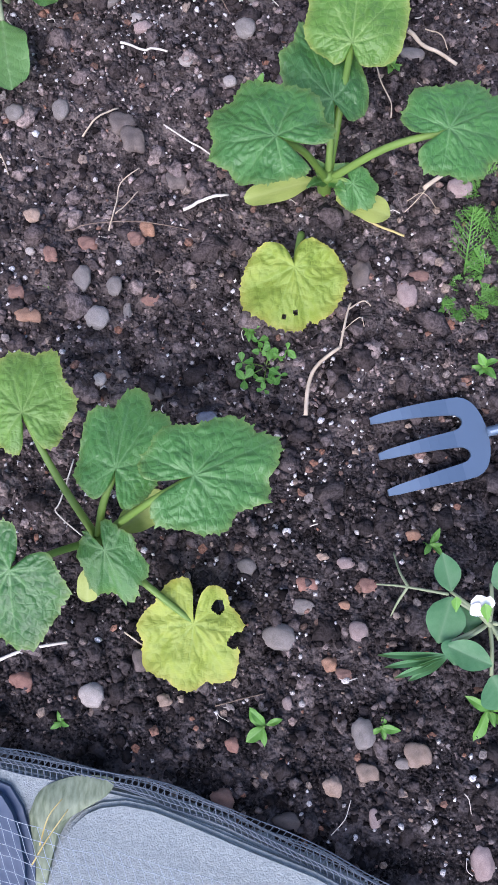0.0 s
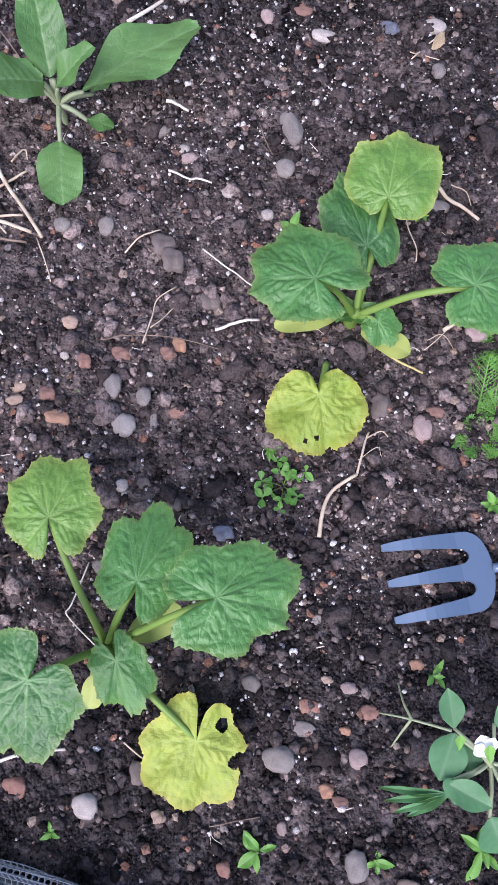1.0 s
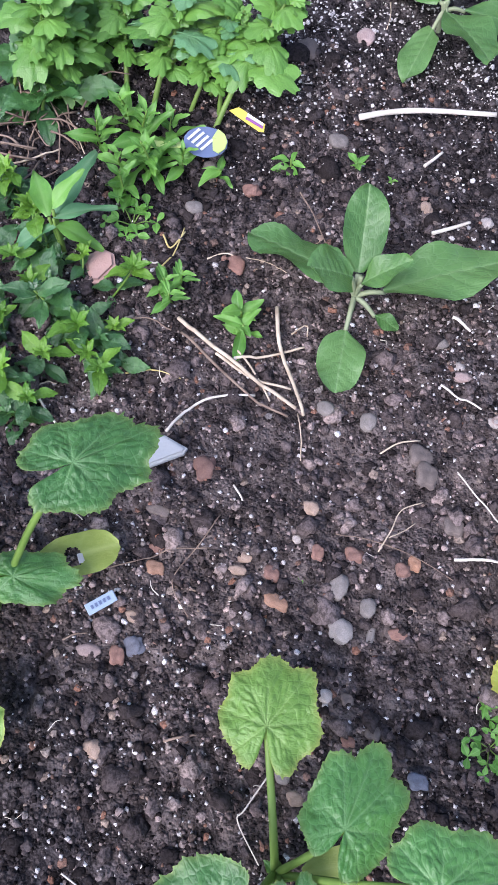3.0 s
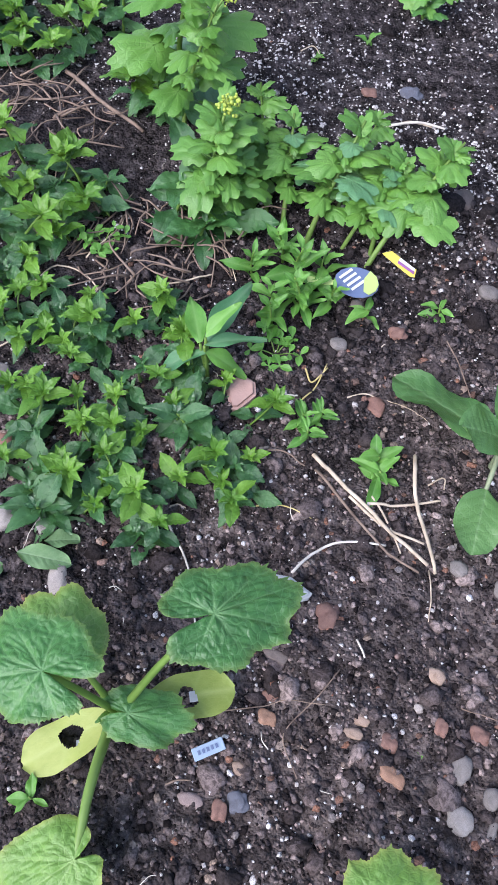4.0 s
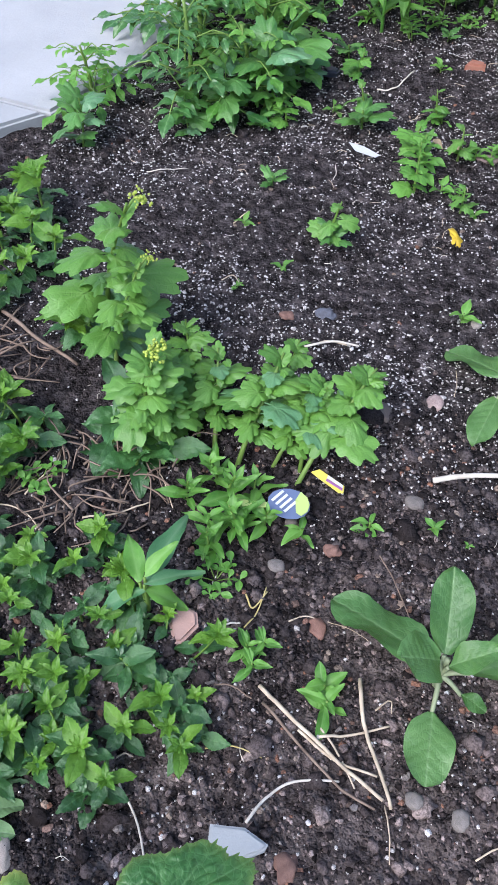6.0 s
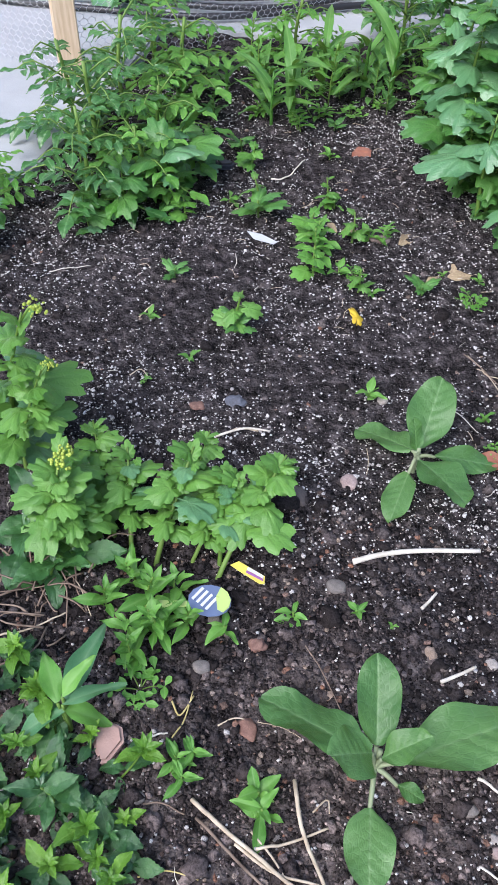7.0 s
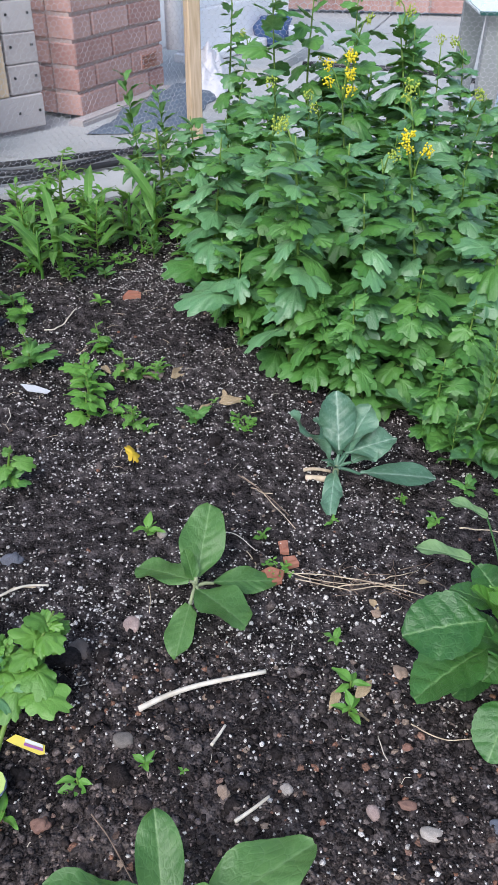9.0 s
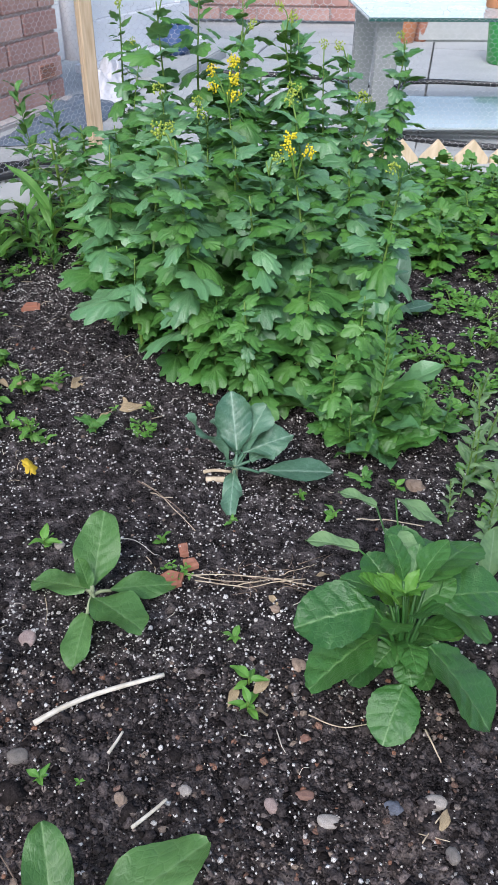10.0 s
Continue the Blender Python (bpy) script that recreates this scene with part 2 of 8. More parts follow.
G_PEA = leaf_material("pea_leaf", (0.034, 0.150, 0.058), (0.085, 0.235, 0.098), (0.20, 0.34, 0.18), 0.48, scale=14, rib=0.45)
G_CORN = leaf_material("corn_blade", (0.040, 0.150, 0.024), (0.105, 0.270, 0.050), (0.20, 0.36, 0.11), 0.42, scale=6)
G_CARROT = leaf_material("feathery_leaf", (0.07, 0.22, 0.035), (0.13, 0.32, 0.06), (0.15, 0.32, 0.06), 0.5, scale=30)
G_DUSTY = leaf_material("grey_green_leaf", (0.085, 0.19, 0.075), (0.17, 0.30, 0.13), (0.28, 0.38, 0.22), 0.6, scale=9)
PETAL_W = plain("white_petal", (0.82, 0.83, 0.80), 0.5)
PETAL_Y = plain("yellow_petal", (0.72, 0.58, 0.02), 0.5)
BUD = plain("green_bud", (0.33, 0.42, 0.06), 0.5)
CONCRETE = rough_material("concrete", (0.20, 0.245, 0.245), (0.42, 0.475, 0.465), 0.92, 260, 620, 1.0, 0.8)
PAVING = rough_material("paving", (0.33, 0.345, 0.345), (0.48, 0.495, 0.495), 0.8, 5, 160)
BRICK = rough_material("brick_face", (0.36, 0.18, 0.155), (0.57, 0.355, 0.31), 0.85, 14, 190)
BRICK_BIT = rough_material("brick_bit", (0.28, 0.10, 0.06), (0.46, 0.22, 0.15), 0.9, 60, 500)
MORTAR = rough_material("mortar", (0.40, 0.29, 0.26), (0.53, 0.41, 0.38), 0.95, 30, 300)
BOARD = rough_material("grey_board", (0.38, 0.34, 0.33), (0.54, 0.50, 0.49), 0.8, 8, 120)
WOOD = fibre_material("fence_wood", (0.44, 0.32, 0.20), (0.62, 0.48, 0.34), 0.75, 22, (6, 6, 0.5))
CREAM = fibre_material("cream_wood", (0.55, 0.42, 0.26), (0.72, 0.59, 0.42), 0.7, 18, (3, 0.6, 0.6))
DARKWOOD = fibre_material("dark_trellis_wood", (0.15, 0.082, 0.055), (0.27, 0.155, 0.105), 0.7, 20, (4, 4, 0.5))
STEEL = plain("blue_steel", (0.095, 0.148, 0.215), 0.40, 0.25)
BLACK = plain("black_plastic", (0.018, 0.019, 0.022), 0.45)
WIRE = plain("galvanised_wire", (0.50, 0.50, 0.52), 0.5, 0.4)
NET = plain("dark_net", (0.11, 0.14, 0.17), 0.55)
WHITE = plain("white_upvc", (0.78, 0.79, 0.82), 0.4)
GREY_METAL = plain("grey_metal", (0.25, 0.27, 0.27), 0.6)
BLUE = plain("blue_plastic", (0.045, 0.10, 0.24), 0.5)
GREEN_P = plain("green_plastic", (0.02, 0.28, 0.055), 0.4)
TERRA = rough_material("terracotta", (0.42, 0.16, 0.07), (0.58, 0.26, 0.13), 0.8, 12, 150)
PAPER = plain("white_film", (0.50, 0.52, 0.54), 0.5)
SLATE = rough_material("pale_slate", (0.35, 0.37, 0.365), (0.46, 0.485, 0.48), 0.75, 20, 300, 0.2)
PINKSTONE = rough_material("pink_flat_stone", (0.34, 0.20, 0.16), (0.46, 0.30, 0.25), 0.8, 30, 300, 0.2)


def glass_material():
    m, n, l, b = mat("table_glass", 0.08)
    b.inputs["Base Color"].default_value = (0.62, 0.72, 0.74, 1)
    b.inputs["Transmission Weight"].default_value = 0.35
    f = tex_noise(n, l, 7, 4)
    l.new(ramp(n, l, f, (0.35, (0.06,) * 3), (0.7, (0.28,) * 3)), b.inputs["Roughness"])
    return m


GLASS = glass_material()


# ---- mesh helpers ----
def fast_mesh(name, verts, faces, material=None, smooth=True, vein=None):
    me = bpy.data.meshes.new(name)
    verts = np.asarray(verts, dtype=np.float32).reshape(-1, 3)
    if isinstance(faces, np.ndarray):
        k = faces.shape[1]
        me.vertices.add(len(verts))
        me.vertices.foreach_set("co", verts.ravel())
        me.loops.add(faces.size)
        me.loops.foreach_set("vertex_index", faces.astype(np.int32).ravel())
        me.polygons.add(len(faces))
        me.polygons.foreach_set("loop_start", np.arange(0, faces.size, k, dtype=np.int32))
        me.update(calc_edges=True)
    else:
        me.from_pydata(verts.tolist(), [], faces)
    me.polygons.foreach_set("use_smooth", [smooth] * len(me.polygons))
    if vein is not None:
        a = me.color_attributes.new("vein", "FLOAT_COLOR", "POINT")
        a.data.foreach_set("color", np.asarray(vein, dtype=np.float32).ravel())
    if material:
        me.materials.append(material)
    me.validate()
    return me


def dressed(me, material, made={}):
    """The same mesh in another material."""
    key = (me.name, material.name)
    if key not in made:
        made[key] = me.copy()
        made[key].materials.clear()
        made[key].materials.append(material)
    return made[key]


def from_bm(bm, name, material, smooth=False):
    me = bpy.data.meshes.new(name)
    bm.to_mesh(me)
    bm.free()
    me.polygons.foreach_set("use_smooth", [smooth] * len(me.polygons))
    me.materials.append(material)
    return me


def child(name, me, parent, m=None, label=""):
    ob = new(name, me)
    ob.parent = parent
    if m is not None:
        ob.matrix_basis = m
    return tagged(ob, label)


def part(name, bm, material, parent, label="", smooth=False, m=None):
    return child(name, from_bm(bm, name, material, smooth), parent, m, label)


def box_bm(sx, sy, sz, bevel=0.0, at=(0, 0, 0), segs=1):
    """A box that stands on z = 0 at that place."""
    bm = bmesh.new()
    bmesh.ops.create_cube(bm, size=1)
    for v in bm.verts:
        v.co = Vector((v.co.x * sx + at[0], v.co.y * sy + at[1], (v.co.z + 0.5) * sz + at[2]))
    if bevel:
        bmesh.ops.bevel(bm, geom=bm.edges[:], offset=bevel, segments=segs, affect="EDGES")
    return bm


def smooth_path(pts, per=6):
    p = [Vector(q) for q in pts]
    p = [2 * p[0] - p[1]] + p + [2 * p[-1] - p[-2]]
    out = []
    for i in range(1, len(p) - 2):
        for k in range(per):
            t = k / per
            a, b, c, d = p[i - 1], p[i], p[i + 1], p[i + 2]
            out.append(0.5 * (2 * b + (c - a) * t + (2 * a - 5 * b + 4 * c - d) * t * t + (3 * b - a - 3 * c + d) * t ** 3))
    return out + [p[-2]]


def tube_data(pts, r0, r1, sides=7, per=6, rib=0.0):
    path = smooth_path(pts, per) if per else [Vector(q) for q in pts]
    verts, faces, last = [], [], Vector((0.31, 0.17, 0.93))
    for i, p in enumerate(path):
        d = (path[min(i + 1, len(path) - 1)] - path[max(i - 1, 0)]).normalized()
        if abs(d.dot(last)) > 0.95:
            last = Vector((d.y, d.z, d.x))
        x = (last - d * last.dot(d)).normalized()
        last, y = x, d.cross(x)
        r = r0 + (r1 - r0) * i / (len(path) - 1)
        for k in range(sides):
            a = 2 * math.pi * k / sides
            verts.append(p + (x * math.cos(a) + y * math.sin(a)) * r * (1 + rib * (k % 2)))
    for i in range(len(path) - 1):
        for k in range(sides):
            a, b = i * sides + k, i * sides + (k + 1) % sides
            faces.append((a, b, b + sides, a + sides))
    faces.append(tuple(range(sides))[::-1])
    faces.append(tuple(range(len(verts) - sides, len(verts))))
    return verts, faces


def tube(name, pts, r0, r1, material, parent=None, sides=7, per=6, rib=0.0, label=""):
    v, f = tube_data(pts, r0, r1, sides, per, rib)
    me = fast_mesh(name, v, f, material)
    return child(name, me, parent, None, label) if parent else new(name, me)


def soil_z(x, y):
    z = 0.009 * noise.noise((x * 5, y * 5, 0.3)) + 0.006 * noise.noise((x * 16, y * 16, 4.0)) + 0.0085 * noise.noise((x * 42, y * 42, 2.0)) + 0.005 * noise.noise((x * 95, y * 95, 7.0))
    return z + 0.016 * math.exp(-((x - 0.075) ** 2 + (y - 0.185) ** 2) / 0.0016) * (0.6 + noise.noise((x * 60, y * 60, 9.0)))


# ---- leaf blades: base at the origin, midrib along y, one long and one wide ----
def seg_dist(px, py, ax, ay, bx, by):
    t = np.clip(((px - ax) * (bx - ax) + (py - ay) * (by - ay)) / ((bx - ax) ** 2 + (by - ay) ** 2 + 1e-9), 0, 1)
    return np.hypot(px - ax - t * (bx - ax), py - ay - t * (by - ay)), t


def cells(X, Y, seed, n):
    """Puckered skin: domes between the fine veins, 0 on the creases."""
    rs = np.random.RandomState(seed + 500)
    p = rs.uniform(-1.05, 1.05, (n, 2))
    d = np.sqrt((X.ravel()[:, None] - p[None, :, 0]) ** 2 + (Y.ravel()[:, None] - p[None, :, 1]) ** 2)
    d.partition(1, axis=1)
    return np.clip((d[:, 1] - d[:, 0]) * math.sqrt(n) * 0.9, 0, 1).reshape(X.shape) ** 0.7


def palmate(seed, material, rings=32, steps=200, droop=0.16, ruffle=0.05, outline=None, holes=(), tooth=0.022, teeth=3, stem=0.0, arch=0.0, mains=(0, 38, -38, 78, -78, 122, -122), rough=1.0, vein_w=0.012, pucker=0.0, skew=0.12, groove=0.018):
    """A leaf spread round the end of its stalk: lobes, fine teeth, veins from the heart, puckered skin; an arching stalk of its own if asked."""
    rnd = np.random.RandomState(seed)
    th = np.radians(np.linspace(-172, 172, steps))
    deg = np.abs(np.degrees(th))
    r = np.interp(deg + 5 * np.sin(3 * th + rnd.rand() * 6), [p[0] for p in outline], [p[1] for p in outline])
    r = r * (1 + skew * rnd.uniform(-0.7, 0.7) * np.sin(th) + skew * 0.4 * np.sin(3 * th + rnd.rand() * 6) + skew * 0.12 * np.sin(7 * th + rnd.rand() * 6))
    jag = np.where(deg < 160, 1.0, 0.0)
    r *= 1 + jag * (tooth * (np.arange(steps) % teeth == 1) * rnd.uniform(0.4, 1.6, steps) + 0.25 * tooth * rnd.randn(steps))
    rr = (np.arange(1, rings + 1) / rings) ** 0.85
    win = max(2, steps // 40)
    soft = np.convolve(np.pad(r, win, mode="edge"), np.ones(2 * win + 1) / (2 * win + 1), mode="valid")
    R = rr[:, None] * (soft[None, :] + (r - soft)[None, :] * rr[:, None] ** 4)
    T = np.broadcast_to(th[None, :], (rings, steps))
    X, Y = R * np.sin(T), R * np.cos(T)
    vein, depth = np.zeros_like(X), np.zeros_like(X)
    for a in mains:
        a = math.radians(a + rnd.uniform(-5, 5))
        e = np.interp(a, th, r) * 0.95
        d, t = seg_dist(X, Y, 0, 0, math.sin(a) * e, math.cos(a) * e)
        vein = np.maximum(vein, (1.0 - 0.55 * t) * np.exp(-(d / (vein_w * (1.3 - 0.8 * t))) ** 2))
        depth = np.maximum(depth, np.exp(-(d / 0.05) ** 2) * (1 - 0.5 * t))
        for k in (0.24, 0.42, 0.60, 0.78):
            for sgn in (-1, 1):
                b, w = a + sgn * rnd.uniform(0.55, 0.85), e * (0.46 - 0.34 * k)
                ax, ay = math.sin(a) * e * k, math.cos(a) * e * k
                d, t = seg_dist(X, Y, ax, ay, ax + math.sin(b) * w, ay + math.cos(b) * w)
                vein = np.maximum(vein, (0.45 - 0.3 * t) * np.exp(-(d / (vein_w * 0.65)) ** 2))
                depth = np.maximum(depth, 0.55 * np.exp(-(d / 0.03) ** 2))
    f = np.broadcast_to(rr[:, None], X.shape)
    Z = -droop * f ** 2.0 * (0.65 + 0.35 * np.cos(T)) - groove * depth + ruffle * f ** 2.5 * (np.sin(4 * T + rnd.rand() * 6) + 0.6 * np.sin(9 * T + rnd.rand() * 6)) + 0.03 * (1 - f)
    if pucker:
        Z = Z + pucker * (cells(X, Y, seed, 170) * (1 - 0.75 * depth) - 0.5 + 0.5 * cells(X, Y, seed + 1, 60))
    Z = Z + rough * np.array([noise.noise((x * 3, y * 3, seed)) * 0.045 + noise.noise((x * 11, y * 11, seed)) * 0.010 for x, y in zip(X.ravel(), Y.ravel())]).reshape(X.shape)
    w = X.max() - X.min()
    Yn = (Y + stem) / (1 + stem)
    Z = Z / (1 + stem) + arch * (Yn - 1.35 * Yn ** 2)
    y0 = stem / (1 + stem)
    verts = np.concatenate([[[0, y0, arch * (y0 - 1.35 * y0 ** 2)]], np.stack([X / w, Yn, Z], -1).reshape(-1, 3)])
    veins = np.concatenate([[[1, 0, 0, 1]], np.stack([vein, f ** 14, 0 * f, 1 + 0 * f], -1).reshape(-1, 4)])
    faces = [(0, 1 + j + 1, 1 + j) for j in range(steps - 1)]
    for i in range(rings - 1):
        for j in range(steps - 1):
            a = 1 + i * steps + j
            x, y = X[i, j], Y[i, j]
            if any((x - hx) ** 2 + (y - hy) ** 2 < hr * hr * (1 + 0.5 * noise.noise((x * 14, y * 14, seed))) for hx, hy, hr in holes):
                continue
            faces.append((a, a + 1, a + 1 + steps, a + steps))
    faces = [q[::-1] for q in faces]
    if stem:
        k, q = len(verts), 0.016
        ends = []
        for i in range(5):
            y = y0 * 1.08 * i / 4
            ends += [(x * (1.5 - 0.12 * i), y, z - 0.012 + arch * (y - 1.35 * y * y)) for x, z in ((-q, 0.0), (q, 0.0), (0.0, q * 1.7))]
        verts = np.concatenate([verts, ends])
        veins = np.concatenate([veins, [[0.5, 0, 0, 1]] * 15])
        for i in range(4):
            b = k + 3 * i
            faces += [(b, b + 1, b + 4, b + 3), (b + 1, b + 2, b + 5, b + 4), (b + 2, b, b + 3, b + 5)]
    return fast_mesh("leaf", verts, faces, material, True, veins)


def strip(seed, material, outline, n=22, m=5, teeth=0.0, tooth_n=10, lobes=(0, 0.0), fold=0.12, curl=0.15, wave=0.03, wrinkle=0.0, side=6, slope=0.35, mid=0.03, twist=0.0, lobe_from=0.3, scallop=0.0, holes=(), sv=0.3, sw=0.08):
    """A blade with a midrib. outline: (u, half width) pairs; lobes: (how many, how deep)."""
    rnd = np.random.RandomState(seed)
    u = np.linspace(0, 1, n + 1)
    us, ws = [p[0] for p in outline], [p[1] for p in outline]
    cols = np.linspace(-1, 1, 2 * m + 1)
    cols = np.sign(cols) * np.abs(cols) ** 1.6
    X, Y, Z, V, E = [], [], [], [], []
    ph = rnd.rand(6) * 6
    for i, t in enumerate(u):
        for c in cols:
            s = 1 if c > 0 else 0
            w = sum(k * np.interp(t + d, us, ws) for d, k in ((-0.05, 0.25), (0.0, 0.5), (0.05, 0.25)))
            w *= 1 - lobes[1] * (0.5 + 0.5 * math.cos(2 * math.pi * lobes[0] * t + s * 1.1 + ph[s] * 0.2)) ** 1.5 if lobes[0] and t > lobe_from else 1
            w *= 1 + teeth * (((t * tooth_n) % 1.0) - 0.5) - scallop * (1 - abs(math.sin(math.pi * (t * tooth_n + s * 0.4))) ** 0.7)
            x = c * w
            y = t + abs(c) ** 2 * w * slope * 0.5
            k = ((t - abs(c) * w * slope * 1.6) * side) % 1.0
            vein = max(math.exp(-((abs(x) / mid) ** 2)), sv * math.exp(-(((k - 0.5) / sw) ** 2)) * (abs(c) < 0.93))
            z = fold * abs(x) - curl * t * t + wave * abs(c) ** 2 * math.sin(9 * t + ph[2 + s]) - wrinkle * math.exp(-(((k - 0.5) / 0.2) ** 2))
            z += wrinkle * (0.9 * noise.noise((x * 14, t * 9, seed)) + 0.6 * noise.noise((x * 30, t * 22, seed))) + twist * x * t
            X.append(x), Y.append(y), Z.append(z), V.append(vein), E.append(abs(c) ** 8)
    X, Y = np.array(X), np.array(Y)
    w, h = X.max() - X.min(), Y.max()
    verts = np.stack([X / w, Y / h, np.array(Z)], -1)
    k = 2 * m + 1
    faces = []
    for i in range(n):
        for j in range(k - 1):
            a = i * k + j
            if any((X[a] / w - hx) ** 2 * 0.4 + (Y[a] / h - hy) ** 2 < hr * hr * (1 + 0.9 * noise.noise((X[a] * 9, Y[a] * 6, seed))) for hx, hy, hr in holes):
                continue
            faces.append((a, a + 1, a + 1 + k, a + k))
    return fast_mesh("leaf", verts, faces, material, True, np.stack([V, E, 0 * X, 1 + 0 * X], -1))


OVATE = ((0, 0.03), (0.06, 0.12), (0.2, 0.27), (0.4, 0.34), (0.6, 0.31), (0.8, 0.2), (0.93, 0.08), (1, 0.005))
LANCE = ((0, 0.03), (0.1, 0.09), (0.3, 0.16), (0.5, 0.165), (0.75, 0.10), (1, 0.003))
OBLONG = ((0, 0.06), (0.1, 0.15), (0.3, 0.22), (0.7, 0.24), (0.88, 0.18), (0.96, 0.09), (1, 0.01))
WIDE = ((0, 0.035), (0.05, 0.12), (0.2, 0.27), (0.45, 0.36), (0.7, 0.32), (0.88, 0.19), (0.96, 0.09), (1, 0.01))
BROAD = ((0, 0.04), (0.06, 0.15), (0.18, 0.29), (0.35, 0.35), (0.55, 0.335), (0.75, 0.275), (0.88, 0.20), (0.95, 0.13), (0.985, 0.06), (1, 0.0))
BLADE = ((0, 0.03), (0.2, 0.05), (0.5, 0.055), (0.8, 0.036), (1, 0.001))

COURGETTE = ((0, 1.0), (12, 0.95), (23, 0.86), (36, 0.93), (47, 0.99), (60, 0.86), (70, 0.78), (88, 0.88), (102, 0.80), (116, 0.68), (138, 0.70), (152, 0.65), (162, 0.58), (168, 0.42), (172, 0.18), (180, 0.02))
HEART = ((0, 1.0), (12, 0.93), (24, 0.78), (38, 0.84), (50, 0.88), (64, 0.74), (78, 0.68), (94, 0.72), (112, 0.62), (132, 0.54), (150, 0.44), (162, 0.26), (170, 0.08), (180, 0.02))
SHORT = ((0, 0.98), (15, 0.93), (28, 0.95), (42, 1.02), (56, 0.94), (70, 0.86), (86, 0.80), (102, 0.62), (118, 0.46), (136, 0.36), (152, 0.26), (165, 0.10), (180, 0.02))
L_PALM = [palmate(3, G_COURGETTE, outline=COURGETTE, droop=0.12, ruffle=0.022, tooth=0.040, teeth=6, pucker=0.018), palmate(8, G_COURGETTE, outline=COURGETTE, droop=0.16, ruffle=0.03, tooth=0.040, teeth=6, pucker=0.016), palmate(14, G_COURGETTE, outline=HEART, droop=0.10, ruffle=0.03, tooth=0.04, teeth=6, pucker=0.012)]
L_PALM_SMALL = palmate(21, G_COURGETTE, rings=20, steps=110, outline=HEART, droop=0.1, tooth=0.05, teeth=4, pucker=0.012)
L_PALM_SHORT = palmate(24, G_LIGHT, outline=SHORT, droop=0.12, ruffle=0.04, tooth=0.025, teeth=6, pucker=0.014)
L_PALM_BIT = palmate(27, G_YELLOW, outline=COURGETTE, droop=0.08, ruffle=0.05, tooth=0.02, teeth=5, pucker=0.010, rough=1.6, holes=((-0.36, -0.24, 0.10), (-0.64, 0.20, 0.09), (-0.78, 0.14, 0.13)))
NOTCHED = ((0, 1.0), (20, 0.96), (40, 0.92), (62, 0.96), (90, 0.84), (115, 0.72), (138, 0.58), (155, 0.36), (166, 0.12), (180, 0.03))
L_PALM_TORN = palmate(31, G_YELLOW, outline=NOTCHED, droop=0.05, ruffle=0.06, tooth=0.03, teeth=5, rough=2.0, pucker=0.014, holes=((-0.12, 0.90, 0.07), (0.10, 0.66, 0.05), (0.30, 0.70, 0.04)))
L_COTY = strip(5, G_COTYLEDON, OBLONG, 14, 4, fold=0.05, curl=0.08, side=3)
L_COTY_HOLE = strip(6, G_COTYLEDON, OBLONG, 56, 17, fold=0.05, curl=0.08, side=3, holes=((0.02, 0.45, 0.13),))
L_AUB = [strip(40 + i, G_AUBERGINE, BROAD, 34, 8, fold=0.22 - 0.12 * i, curl=0.10, wave=0.06, wrinkle=0.009, side=7, mid=0.012, sv=0.30, sw=0.06) for i in range(2)]
MINTY = ((0, 0.03), (0.08, 0.12), (0.25, 0.23), (0.45, 0.26), (0.65, 0.21), (0.85, 0.10), (1, 0.004))
L_MINT = [strip(50 + i, G_MINT, MINTY, 16, 4, teeth=0.18, tooth_n=8, fold=0.16, curl=0.22 + 0.12 * i, wave=0.05, wrinkle=0.035, side=6, mid=0.018, sv=0.25) for i in range(2)]
L_WEED = [strip(60 + i, G_WEED, LANCE if i else OVATE, 12, 3, fold=0.2, curl=0.25, side=5, wave=0.05) for i in range(2)]
LOBES_A = ((0, 1.0), (11, 0.94), (19, 0.76), (27, 0.84), (37, 0.97), (47, 0.86), (54, 0.66), (63, 0.76), (75, 0.86), (87, 0.68), (95, 0.52), (106, 0.64), (118, 0.60), (135, 0.46), (155, 0.32), (168, 0.10), (180, 0.03))
LOBES_B = ((0, 0.92), (14, 0.97), (22, 0.78), (30, 0.80), (43, 0.98), (54, 0.90), (63, 0.70), (78, 0.90), (90, 0.80), (100, 0.62), (117, 0.78), (134, 0.64), (152, 0.46), (166, 0.14), (180, 0.03))
LOBES_C = ((0, 1.0), (12, 0.84), (22, 0.66), (32, 0.76), (42, 0.72), (54, 0.54), (66, 0.60), (80, 0.52), (96, 0.40), (112, 0.44), (130, 0.34), (155, 0.24), (170, 0.08), (180, 0.03))
MAINS = (0, 40, -40, 80, -80)
L_MUST = [palmate(70 + i, G_MUSTARD, 5, 80, (0.14, 0.08, 0.16, 0.08)[i], 0.03, (LOBES_A, LOBES_B, LOBES_B, LOBES_C)[i], tooth=0.035, teeth=4, stem=(0.45, 0.60, 0.30, 0.25)[i], arch=(0.22, 0.28, 0.2, 0.1)[i], mains=MAINS, rough=1.3, vein_w=0.016, pucker=0.006, groove=0.008) for i in range(4)]
L_INNER = [palmate(75 + i, G_MUSTARD, 3, 48, 0.12, 0.04, (LOBES_B, LOBES_A)[i], tooth=0.035, teeth=4, stem=0.35, arch=0.2, mains=MAINS, rough=1.4, vein_w=0.025, groove=0.006) for i in range(2)]
ROUNDLEAF = ((0, 0.03), (0.05, 0.16), (0.14, 0.31), (0.28, 0.41), (0.48, 0.45), (0.68, 0.41), (0.84, 0.30), (0.94, 0.16), (1, 0.03))
